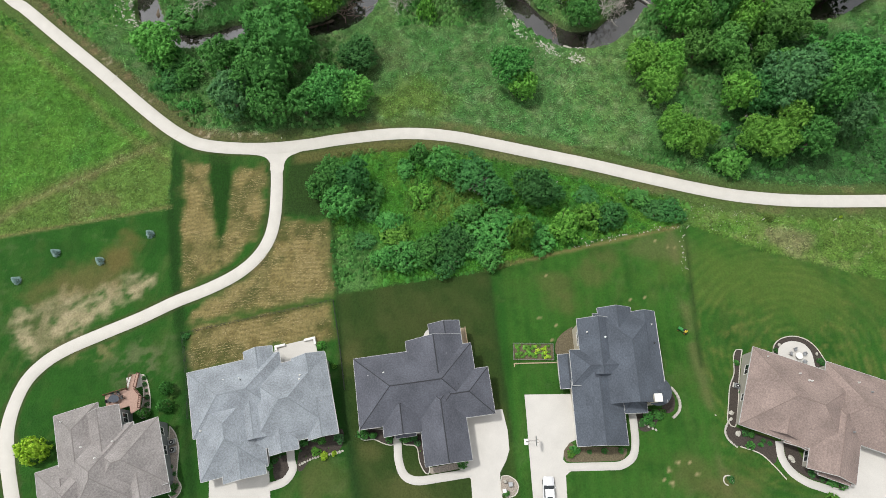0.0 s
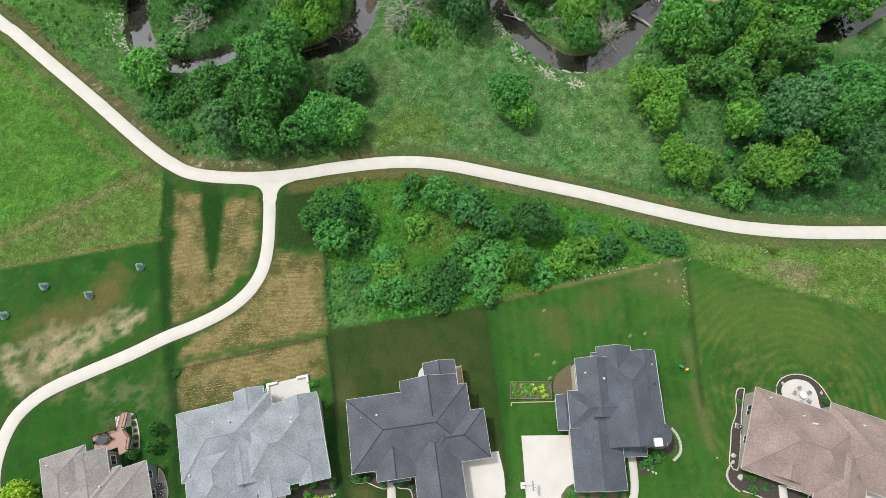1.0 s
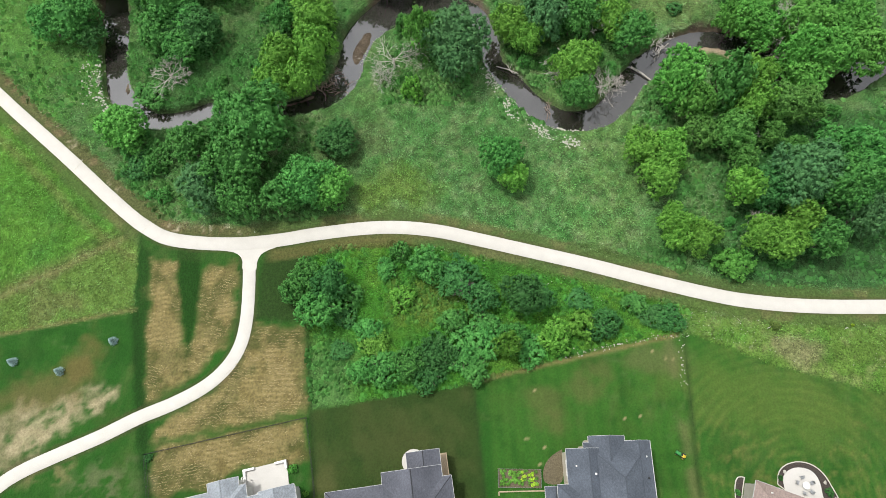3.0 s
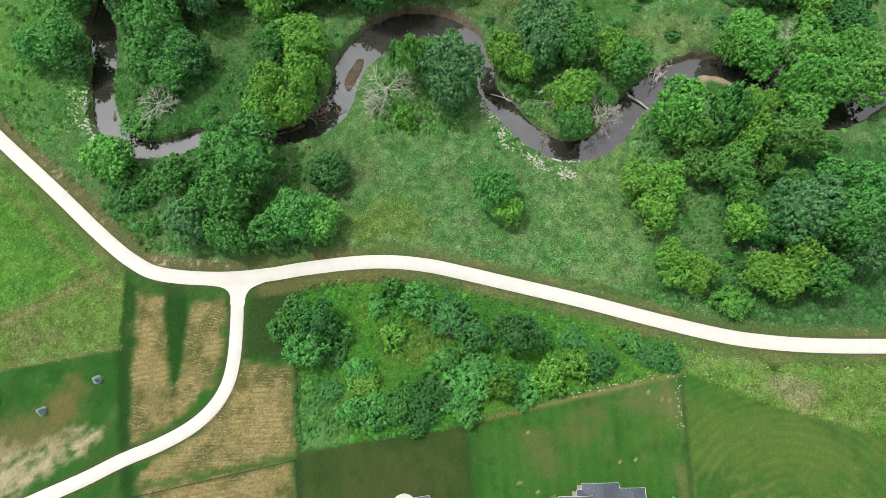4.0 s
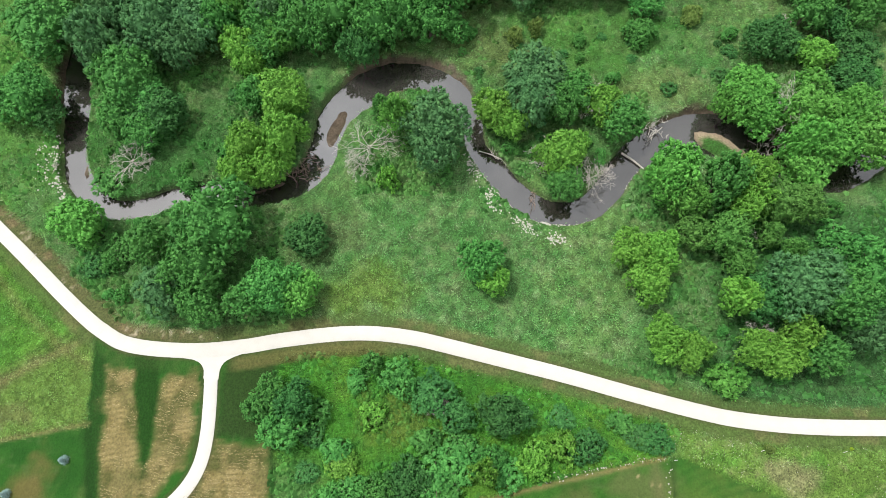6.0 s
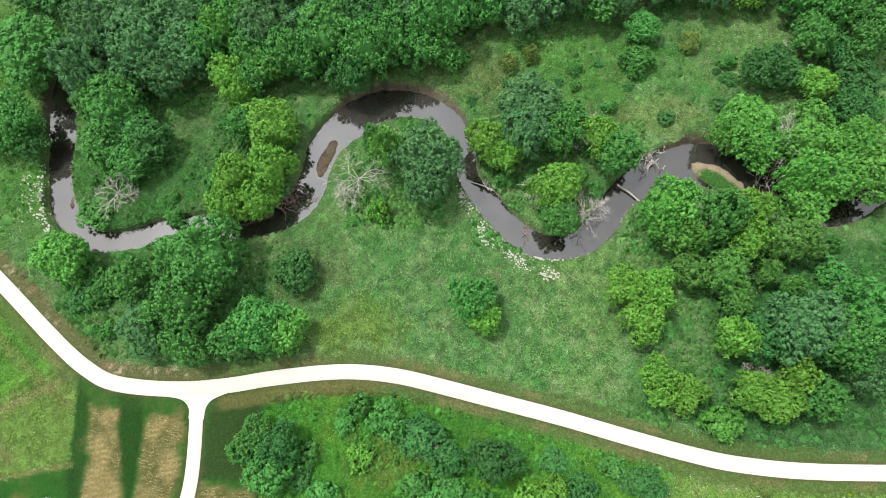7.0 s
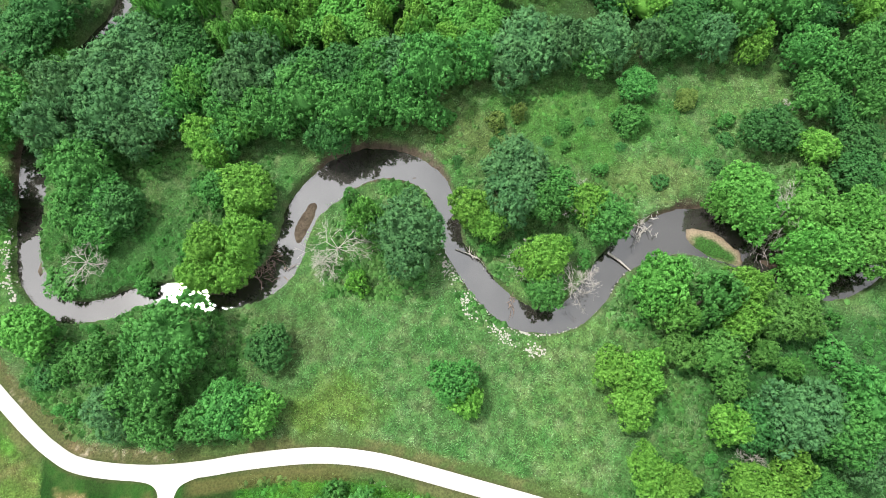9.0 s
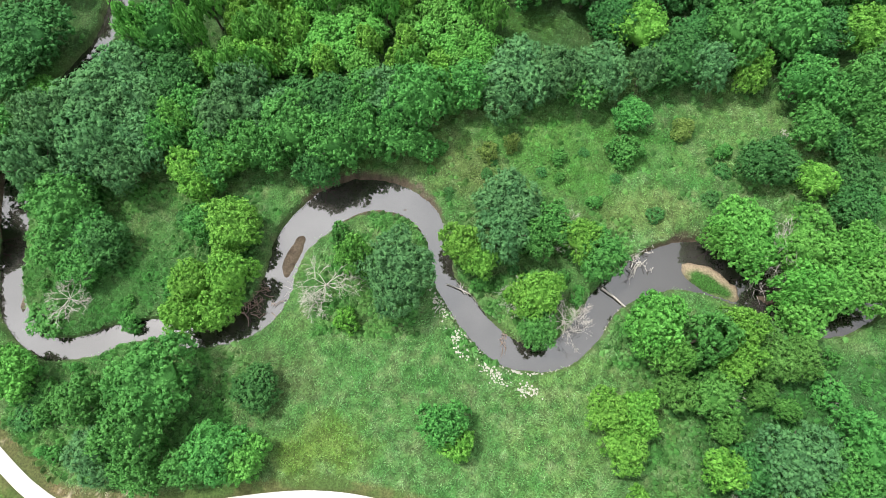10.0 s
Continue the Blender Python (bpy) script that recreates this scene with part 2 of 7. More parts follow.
def sstep(a, b, v):
    t = np.clip((np.asarray(v, float) - a) / (b - a), 0, 1)
    return t * t * (3 - 2 * t)


def line_distance(x, y, line):
    """Distance from places to a dense line, with the line's third value there."""
    x, y = np.atleast_1d(np.asarray(x, float)), np.atleast_1d(np.asarray(y, float))
    if x.size < 64:
        line = np.asarray(line)
        dd = (x[:, None] - line[None, :, 0]) ** 2 + (y[:, None] - line[None, :, 1]) ** 2
        k = dd.argmin(1)
        return np.sqrt(dd.min(1)), line[k, 2] if line.shape[1] > 2 else np.zeros(x.shape)
    best, third = np.full(x.shape, 1e9), np.zeros(x.shape)
    for q in line:
        d = (x - q[0]) ** 2 + (y - q[1]) ** 2
        near = d < best
        best[near] = d[near]
        if len(q) > 2:
            third[near] = q[2]
    return np.sqrt(best), third


def inside(x, y, poly, soft=0.4, rag=0.0, seed=3):
    """Soft mask of a polygon of the plan, with an edge that wanders by rag metres."""
    x, y = np.asarray(x, float), np.asarray(y, float)
    if rag:
        x, y = x + rag * (2 * fbm(x, y, 2.5, seed) - 1), y + rag * (2 * fbm(x, y, 2.5, seed + 1) - 1)
    ins, best = np.zeros(x.shape, bool), np.full(x.shape, 1e9)
    for (ax, ay), (bx, by) in zip(poly, poly[1:] + poly[:1]):
        cross = ((ay > y) != (by > y)) & (x < (bx - ax) * (y - ay) / ((by - ay) or 1e-9) + ax)
        ins ^= cross
        ll = (bx - ax) ** 2 + (by - ay) ** 2
        t = np.clip(((x - ax) * (bx - ax) + (y - ay) * (by - ay)) / ll, 0, 1)
        best = np.minimum(best, np.hypot(x - ax - t * (bx - ax), y - ay - t * (by - ay)))
    return sstep(-soft, soft, np.where(ins, best, -best))


def spot(x, y, cx, cy, rx, ry, turn=0.0, seed=5, rag=0.5, soft=0.2):
    """Soft ragged ellipse mask."""
    c, s = math.cos(radians(turn)), math.sin(radians(turn))
    u, v = ((x - cx) * c + (y - cy) * s) / rx, (-(x - cx) * s + (y - cy) * c) / ry
    return sstep(0.95 + soft, 0.95 - soft, np.hypot(u, v) + rag * (2 * fbm(x, y, 3.0, seed) - 1))


CREEK = spline(CREEK_WEST + CREEK_EAST, 0.7)
ISLAND = (62.2, 100.9, 6.2, 2.5, -31)
BARS = [(-15.2, 103.4, 1.5, 4.6, -18), (-28, 89.6, 4.2, 1.2, 18), (1.5, 112.3, 3.6, 0.9, 8), (74.5, 96.6, 4.4, 0.9, -22), (-64, 93.6, 0.8, 3.0, 0)]


def creek_edge(x, y):
    """Signed distance to the water's edge: below 0 in the channel."""
    d, w = line_distance(x, y, CREEK)
    return d - w / 2 - 0.5 * (fbm(x, y, 4, 21) - 0.5) - 0.25 * (vnoise(x, y, 0.9, 22) - 0.5)


def bank_width(x, y):
    g = lambda cx, cy, r: np.exp(-((x - cx) ** 2 + (y - cy) ** 2) / r**2)
    wide = 0.65 + 0.7 * vnoise(x, y, 1.7, 23)
    return 0.55 + wide * (2.6 * g(-6, 119, 9) + 1.6 * g(6, 117, 6) + 1.7 * g(58, 109, 9) + 1.2 * g(-73, 112, 7) + 0.9 * g(73, 103, 5))


def rise(x, y):
    """The house lots stand higher than the meadow."""
    return 2.5 * sstep(0, 15, 18 - 8 * sstep(25, 50, -x) - y)


def height(x, y, edge=None):
    x, y = np.asarray(x, float), np.asarray(y, float)
    edge = creek_edge(x, y) if edge is None else edge
    z = rise(x, y)
    rough = sstep(62, 72, y) * sstep(2.5, 7, line_distance(x, y, TRAIL_LINE[::4])[0])
    z = z + rough * 0.35 * (fbm(x, y, 14, 31) - 0.5) + rough * 0.16 * (vnoise(x, y, 2.0, 33) - 0.5) + rough * 0.2 * (vnoise(x, y, 1.0, 34) - 0.5)
    if not (edge < 0).any():
        return -1.75 + (z + 1.75) * sstep(0, 1, edge / bank_width(x, y))
    bed = -2.3 + 0.3 * fbm(x, y, 5, 41)
    for b in BARS:
        bed = np.maximum(bed, -2.3 + 0.95 * spot(x, y, *b, seed=51, rag=0.35))
    bed = np.maximum(bed, -2.3 + 1.35 * spot(x, y, *ISLAND, seed=52, rag=0.25))
    top = sstep(0, 1, edge / bank_width(x, y))
    low = -1.75 + (z + 1.75) * top
    z = np.where(edge > 0, low, bed + (-1.75 - bed) * sstep(-1.3, 0, edge))
    return z


TRAIL = [
    (-140, 130), (-99.7, 96.6), (-92.8, 91.4), (-84.3, 84.4), (-75.4, 77.2), (-69.8, 72.6), (-62.7, 66.6), (-57.3, 62.3), (-53.9, 60),
    (-49.7, 57.9), (-43.9, 57), (-35.9, 56.9), (-28, 57.8), (-21.3, 59.1), (-12.2, 60.4), (-5.3, 60.7), (1.6, 60.1), (8.5, 58.7),
    (18.7, 56.4), (29.9, 53.85), (40.9, 51.05), (51.7, 48.5), (59.3, 47.2), (70.3, 46.45), (86.7, 46.6), (130, 47.6),
]
BRANCH = [
    (-34, 57), (-33.2, 52.2), (-32.7, 47.3), (-32.5, 41.8), (-33.1, 37.4), (-35, 33.6), (-38.3, 30.3), (-43.2, 27.4), (-49, 24.8),
    (-54.8, 21.7), (-61.2, 18.7), (-66.7, 16), (-70.2, 13.5), (-72.7, 10.2), (-73.5, 6.3), (-73, 2), (-71.3, -2.5), (-68.8, -8.7), (-60, -30),
]
TRAIL_LINE, BRANCH_LINE = spline(TRAIL, 0.6), spline(BRANCH, 0.6)

LAWN = [
    (-240, 4), (-84.3, 37), (-53.1, 43.7), (-55.2, 60), (-49, 56), (-21.3, 57.5), (-21.8, 42.6), (-19.6, 26.5), (-8.7, 28.6), (8.6, 31.6), (23.2, 36),
    (34.2, 39), (45.2, 40.5), (48, 40.9), (60.7, 35.8), (76, 32), (82.7, 30.1), (240, 0), (240, -300), (-240, -300),
]
LOT_OLIVE = [(-19.6, 26.5), (8.6, 31.4), (10.7, 12.3), (13, -12), (-13, -12), (-17.3, 10)]
FIELD = [(-240, 6), (-84.3, 37.3), (-53.1, 44), (-55.8, 60.2), (-62.7, 66), (-99.7, 96), (-240, 210)]
TRIANGLE = [(-21.8, 42.6), (-19.6, 26.5), (-8.7, 28.6), (8.6, 31.6), (23.2, 36), (34.2, 39), (45.2, 40.5), (48, 46), (18.7, 53.5), (-5, 58), (-22, 56)]
TAN_A = [(-52.2, 53.3), (-46.9, 53.6), (-43.4, 37), (-41.2, 38.8), (-41.6, 52.1), (-35.8, 53.2), (-34.8, 41.2), (-37.6, 35.2), (-43.4, 30), (-48.4, 27.8)]
TAN_B = [(-30.6, 41.2), (-22.2, 40.9), (-20.2, 27.0), (-46, 20.9), (-43.6, 25.0), (-37.4, 28.8), (-32.2, 35.2)]
TAN_C = [(-45.6, 19.6), (-20.2, 25.4), (-19.8, 18.2), (-30, 16.9), (-35.2, 14), (-43.2, 12.5)]
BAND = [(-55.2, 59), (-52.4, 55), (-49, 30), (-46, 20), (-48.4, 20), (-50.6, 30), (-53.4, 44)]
DARK_OLIVE = [(-30.8, 55.6), (-22, 56.5), (-21.8, 42.4), (-31, 42.4)]
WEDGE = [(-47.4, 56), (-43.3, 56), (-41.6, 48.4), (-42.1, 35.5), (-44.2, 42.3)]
DRY = [(-78.3, 21.8), (-70.1, 26.7), (-61.1, 28.4), (-53.6, 30.7), (-53.9, 28), (-60.3, 24.1), (-66.1, 18.4), (-72.2, 14.5), (-76.1, 15.6)]


def cover(x, y, edge):
    """Colour of what grows at each place (linear), and how coarse it is."""
    x, y = np.asarray(x, float), np.asarray(y, float)
    col, coarse = np.zeros(x.shape + (3,)), np.ones(x.shape)

    def lay(mask, rgb, c=None):
        nonlocal col, coarse
        mask = np.clip(mask, 0, 1)
        col = col * (1 - mask[..., None]) + np.array(rgb) * mask[..., None]
        if c is not None:
            coarse = coarse * (1 - mask) + c * mask

    n1, n2, n3 = fbm(x, y, 16, 1), fbm(x, y, 5, 2), fbm(x, y, 1.6, 4)
    # meadow: sage grass with yellow and deep green drifts
    lay(np.ones(x.shape), (0.068, 0.152, 0.042))
    lay(sstep(0.45, 0.7, n1), (0.088, 0.166, 0.045))
    lay(0.7 * sstep(0.52, 0.75, n2), (0.046, 0.142, 0.030))
    lay(0.6 * sstep(0.55, 0.8, n3), (0.135, 0.20, 0.085))
    lay(0.5 * sstep(0.5, 0.85, vnoise(x, y, 1.1, 106)), (0.028, 0.10, 0.02))
    lay(0.55 * sstep(0.5, 0.85, fbm(x, y, 2.4, 107)), (0.15, 0.19, 0.083))
    lay(0.7 * spot(x, y, -8, 68, 9, 5, 20, 61, 0.8, 0.6), (0.085, 0.14, 0.02))
    lay(0.6 * spot(x, y, -16, 80, 8, 5, 0, 62, 0.8, 0.6), (0.07, 0.10, 0.035))
    lay(0.6 * spot(x, y, 36, 124, 16, 9, 0, 63, 0.8, 0.6), (0.06, 0.165, 0.026))
    lay(0.38 * spot(x, y, 50, 113, 12, 5, 0, 64, 0.8, 0.6), (0.13, 0.14, 0.045))
    lay(0.42 * spot(x, y, 16, 121, 7, 6, 0, 65, 0.8, 0.6), (0.13, 0.135, 0.05))
    lay(0.8 * spot(x, y, 28, 155, 9, 4, 0, 66, 0.8, 0.6), (0.07, 0.19, 0.018))
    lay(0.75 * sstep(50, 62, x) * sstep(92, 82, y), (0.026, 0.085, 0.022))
    lay(0.7 * sstep(140, 150, y), (0.03, 0.07, 0.02))
    lay(0.7 * spot(x, y, -94, 108, 26, 34, 0, 67, 0.8, 0.6), (0.075, 0.195, 0.03))
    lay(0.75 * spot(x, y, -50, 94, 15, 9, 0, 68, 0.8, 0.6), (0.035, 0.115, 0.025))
    # west field: strong green weeds, olive and straw where it was driven
    f = inside(x, y, FIELD, 0.4, 0.6)
    lay(f, (0.070, 0.180, 0.024), 0.9)
    lay(f * 0.6 * sstep(0.45, 0.65, n2), (0.090, 0.205, 0.028))
    lay(f * 0.45 * sstep(0.5, 0.75, fbm(x, y, 8, 131)), (0.048, 0.150, 0.026))
    lay(f * 0.4 * sstep(0.55, 0.8, fbm(x, y, 3, 132)), (0.12, 0.19, 0.045))
    diag = (y - 47) - 0.62 * (x + 80)
    low = f * sstep(1.5, -2.5, diag + 5 * (n1 - 0.5))
    lay(0.85 * low, (0.105, 0.17, 0.036))
    lay(0.6 * low * sstep(0.5, 0.7, n2), (0.13, 0.14, 0.05))
    lay(0.7 * f * np.exp(-((diag + 3 + 3 * (n1 - 0.5)) ** 2) / 1.2), (0.17, 0.16, 0.065))
    p, q = line_distance(x, y, TRAIL_LINE)[0], line_distance(x, y, BRANCH_LINE)[0]
    for off in (0.2, 1.7):
        lay(0.5 * f * np.exp(-((diag + off + 2.5 * (n1 - 0.5)) ** 2) / 0.12) * sstep(-78, -66, x), (0.04, 0.075, 0.02))
    lay(0.5 * f * np.exp(-((p - 6.2 - 2 * (n1 - 0.5)) ** 2) / 1.0), (0.14, 0.14, 0.05))
    # weedy triangle and east verge
    t = inside(x, y, TRIANGLE, 0.4, 0.5)
    lay(t, (0.052, 0.175, 0.020), 1.2)
    lay(0.6 * t * sstep(0.5, 0.68, n2), (0.085, 0.185, 0.022))
    lay(0.5 * t * sstep(0.5, 0.7, fbm(x, y, 3.0, 108)), (0.034, 0.13, 0.022))
    lay(0.5 * t * spot(x, y, 0, 46, 7, 4, -20, 71, 0.8, 0.6), (0.11, 0.115, 0.03))
    lay(0.8 * t * sstep(-9, -15, x) * sstep(42, 35, y), (0.075, 0.165, 0.048), 0.7)
    e = sstep(44, 50, x) * sstep(50, 47, y)
    lay(0.85 * e, (0.105, 0.185, 0.032), 1.1)
    lay(0.5 * e * sstep(0.5, 0.75, n2), (0.06, 0.175, 0.022))
    lay(0.45 * e * sstep(0.55, 0.75, n3), (0.19, 0.21, 0.085))
    lay(0.5 * e * spot(x, y, 66, 38.5, 5, 3, -20, 72, 0.8, 0.6), (0.26, 0.22, 0.13))
    # mown lawns
    m = inside(x, y, LAWN, 0.35, 0.15)
    lay(m, (0.019, 0.080, 0.010), 0.26)
    lay(0.6 * m * sstep(0.5, 0.72, n1), (0.024, 0.094, 0.011))
    lay(0.8 * m * sstep(11, 13, x), (0.032, 0.108, 0.014))
    lay(0.4 * m * sstep(0.56, 0.75, n2), (0.045, 0.08, 0.016))
    n4, n5 = fbm(x + 0.4 * y, y * 0.35, 2.2, 101), vnoise(x, y, 0.8, 102)
    lay(0.5 * m * sstep(0.5, 0.75, n4), (0.034, 0.098, 0.016))
    lay(0.4 * m * sstep(0.52, 0.72, fbm(x - 0.25 * y, y * 0.22, 1.5, 114)) * sstep(0.42, 0.62, fbm(x, y, 11, 115)), (0.075, 0.11, 0.03))
    lay(0.5 * m * sstep(0.5, 0.3, fbm(x, y, 3.2, 103)), (0.012, 0.058, 0.007))
    lay(0.35 * m * sstep(0.62, 0.85, n5) * sstep(0.5, 0.62, fbm(x, y, 9, 104)), (0.075, 0.12, 0.04))
    o = inside(x, y, LOT_OLIVE, 0.5, 0.2) * m
    lay(o, (0.030, 0.056, 0.012), 0.28)
    lay(0.6 * o * sstep(0.5, 0.7, n1), (0.055, 0.066, 0.02))
    lay(0.5 * o * sstep(0.5, 0.75, n4), (0.052, 0.07, 0.02))
    lay(0.4 * o * sstep(0.5, 0.3, fbm(x, y, 2.6, 105)), (0.016, 0.044, 0.008))
    # mowing stripes
    r = np.hypot((x - 63.5) * 0.92, y - 15.5)
    ring = m * sstep(44, 47.5, x) * (0.5 + 0.5 * np.sin(r * 4.3 + 2.6 * n2 + 4.0 * n1))
    turn_a = np.arctan2(y - 15.5, x - 63.5)
    wisp = fbm(r * 1.3, turn_a * 9, 1.2, 116)
    lay(0.6 * ring * sstep(40, 14, r) * sstep(0.3, 0.6, fbm(x, y, 6, 112)) * sstep(0.25, 0.55, wisp), (0.085, 0.134, 0.026))
    lay(0.4 * m * sstep(44, 47.5, x) * (1 - ring) * sstep(40, 14, r), (0.020, 0.078, 0.011))
    lay(0.55 * m * sstep(44, 47.5, x) * sstep(0.5, 0.8, wisp) * sstep(34, 16, r) * sstep(0.35, 0.6, n1), (0.135, 0.140, 0.040))
    lay(0.5 * m * spot(x, y, 62, 29, 19, 7, -12, 73, 0.8, 0.6), (0.095, 0.135, 0.028))
    lot4 = m * sstep(10, 12, x) * sstep(46.5, 45, x)
    lay(0.25 * lot4 * (0.5 + 0.5 * np.sin((x + 0.06 * y) * 2.9)), (0.055, 0.135, 0.02))
    lay(0.6 * m * spot(x, y, 41, 36.5, 5, 3, 0, 74, 0.8, 0.6), (0.10, 0.11, 0.04))
    lay(0.55 * m * np.exp(-((x - 45.2 + 0.06 * (y - 14)) ** 2) / 1.0) * sstep(0.35, 0.6, n2), (0.12, 0.12, 0.05))
    for px, py, rr in ((21, 29, 3), (22, 25, 2.2), (28, 31, 3), (42, -4, 3.5), (30, 34, 2.5), (48, -7, 4), (-20, -6, 4), (-17, 15, 2.5), (-12, -1, 2), (-5, -8, 4)):
        lay(0.5 * m * spot(x, y, px, py, rr, rr * 0.8, 0, 75, 0.8, 0.6), (0.10, 0.10, 0.035))
    for px, py, rr in ((39, -2.4, 0.6), (37.4, -3.5, 0.6), (37.6, -5.6, 0.8), (41, -2.4, 0.5), (36.3, -5, 0.5), (38, 39.1, 0.5), (42.6, 36.6, 0.7), (44.1, 36.2, 0.5), (19.2, 30.6, 0.4), (17.7, 22.6, 0.6), (20.7, 21, 0.7), (34.6, 26.1, 0.6), (37.4, 26.5, 0.6), (19.9, 18.4, 0.6), (42, -4.1, 0.4), (40.5, 37.6, 0.6)):
        lay(0.85 * m * spot(x, y, px, py, rr * 0.5, rr * 0.42, 0, 80, 0.4, 0.4), (0.34, 0.28, 0.15))
    # strips cut for straw
    for poly, tilt in ((TAN_A, -0.2), (TAN_B, 0.06), (TAN_C, 0.2)):
        a = inside(x, y, poly, 1.0, 1.4) * m
        rows = 0.5 + 0.5 * np.sin((y - tilt * x) * 7.4)
        lay(a * 0.9, (0.160, 0.124, 0.048), 0.55)
        lay(0.6 * a * rows * sstep(0.3, 0.55, n3), (0.31, 0.25, 0.115))
        lay(0.75 * a * sstep(0.46, 0.66, n2), (0.05, 0.066, 0.016))
        lay(0.5 * a * sstep(0.5, 0.68, fbm(x, y, 2.2, 109)), (0.20, 0.165, 0.07))
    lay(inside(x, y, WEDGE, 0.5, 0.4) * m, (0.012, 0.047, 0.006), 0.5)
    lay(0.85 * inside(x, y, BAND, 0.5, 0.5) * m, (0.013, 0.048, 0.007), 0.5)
    lay(0.85 * inside(x, y, DARK_OLIVE, 0.8, 0.6) * m, (0.022, 0.044, 0.010), 0.6)
    d = inside(x, y, DRY, 1.2, 2.2)
    drag = fbm(x * 0.35 + y * 0.1, y - 0.3 * x, 0.9, 113)
    lay(0.85 * d * sstep(0.15, 0.6, n3), (0.29, 0.245, 0.145), 0.4)
    lay(0.6 * d * sstep(0.48, 0.68, drag), (0.36, 0.31, 0.19))
    lay(0.5 * d * sstep(0.5, 0.7, n2), (0.06, 0.085, 0.025))
    lay(0.75 * m * spot(x, y, -61, 33, 2.6, 5, -20, 76, 0.8, 0.6), (0.13, 0.10, 0.035))
    lay(0.6 * m * spot(x, y, -69, 28.5, 9, 3, 12, 77, 0.8, 0.6), (0.13, 0.105, 0.04))
    lay(0.5 * m * spot(x, y, -52, 13, 6, 4, 0, 78, 0.8, 0.6) * sstep(0.45, 0.6, n3), (0.15, 0.15, 0.08))
    lay(0.55 * m * spot(x, y, -62, 16, 4, 2, 20, 79, 0.8, 0.6) * sstep(0.4, 0.6, n3), (0.2, 0.17, 0.08))
    # darker seams where two mowings meet, and worn lines
    for ax, ay, bx, by, w, rgb in (
        (-53.1, 43.7, -46.9, 18, 0.9, (0.011, 0.042, 0.006)), (-46.9, 18, -40, -8, 1.0, (0.010, 0.04, 0.006)), (-21.4, 42, -17.3, 10, 0.5, (0.02, 0.045, 0.01)),
        (-17.3, 10, -13.4, -9, 0.9, (0.012, 0.04, 0.008)), (8.6, 31.3, 11.7, 1, 0.35, (0.02, 0.045, 0.01)), (-84.3, 37.3, -53.1, 43.9, 0.35, (0.17, 0.16, 0.06)),
        (8.6, 31.9, 45.2, 40.8, 0.4, (0.18, 0.15, 0.06)), (46.5, 40.5, 45.9, 14, 0.4, (0.025, 0.05, 0.012))):
        k = np.clip(((x - ax) * (bx - ax) + (y - ay) * (by - ay)) / ((bx - ax) ** 2 + (by - ay) ** 2), 0, 1)
        dd = np.hypot(x - ax - k * (bx - ax), y - ay - k * (by - ay))
        lay(0.8 * np.exp(-((dd + 0.5 * (n3 - 0.5)) ** 2) / w**2), rgb)
    # mown verge and bare soil along the trail
    v = sstep(4.3, 3.0, p + 1.6 * (n2 - 0.5)) * (1 - 0.8 * m)
    lay(0.8 * v, (0.062, 0.098, 0.026), 0.6)
    lay(0.5 * v * sstep(0.5, 0.68, n2), (0.14, 0.125, 0.055))
    # dark line at both path edges: bare soil with the edge shadow painted in
    lay(0.5 * sstep(2.0, 1.6, np.minimum(p, q + 0.1) + 0.6 * (n3 - 0.5)), (0.06, 0.055, 0.026), 0.5)
    south = sstep(1.5, 1.9, p) * sstep(4.4, 3.8, p) * sstep(-31, -28, x) * sstep(0, -6, x) * sstep(60.5, 58.5, y)
    lay(0.75 * south, (0.115, 0.105, 0.036), 0.5)
    lay(0.6 * south * (0.5 + 0.5 * np.sin(p * 7)), (0.07, 0.085, 0.025))
    north = sstep(1.4, 1.8, p) * sstep(4.6, 3.4, p + 1.2 * (n2 - 0.5)) * sstep(-24, -40, x) * sstep(0, 2, y - 57 - 0.83 * np.maximum(0, -x - 53))
    lay(0.75 * north, (0.085, 0.088, 0.034), 0.8)
    lay(0.7 * north * sstep(0.52, 0.7, fbm(x, y, 2.0, 151)), (0.15, 0.115, 0.06))
    lay(0.8 * north * sstep(0.66, 0.8, fbm(x, y, 0.9, 152)) * sstep(0.45, 0.6, n2), (0.34, 0.29, 0.2))
    # banks and bed
    bw = bank_width(x, y)
    bare = np.maximum(0.25 + 0.75 * sstep(0.75, 1.3, bw), sstep(-0.2, -0.5, edge))
    mud = bare * sstep(1.0, 0.35, edge / bw + 0.7 * (n3 - 0.5))
    lay(mud, (0.10, 0.078, 0.055), 0.6)
    lay(mud * sstep(0.5, 0.7, n2), (0.15, 0.12, 0.09))
    lay(0.8 * mud * sstep(0.5, 0.7, fbm(x, y, 1.1, 141)), (0.055, 0.042, 0.03))
    lay(0.7 * mud * sstep(0.62, 0.8, fbm(x, y, 1.8, 142)) * sstep(-0.1, 0.3, edge), (0.05, 0.11, 0.03))
    isl = spot(x, y, *ISLAND, seed=52, rag=0.25)
    lay(isl, (0.30, 0.24, 0.16), 0.5)
    lay(spot(x, y, 61.8, 99.9, 4.6, 1.75, -31, seed=53, rag=0.3), (0.04, 0.115, 0.022), 1.0)
    return col, coarse


def axis(a, b, step, far):
    """Even steps inside, growing ones out to the horizon."""
    mid = list(np.arange(a, b + 0.001, step))
    out, s, v = [], step * 2, 0.0
    while v < far:
        v += s
        s *= 1.5
        out.append(v)
    return np.array([a - o for o in reversed(out)] + mid + [b + o for o in out])


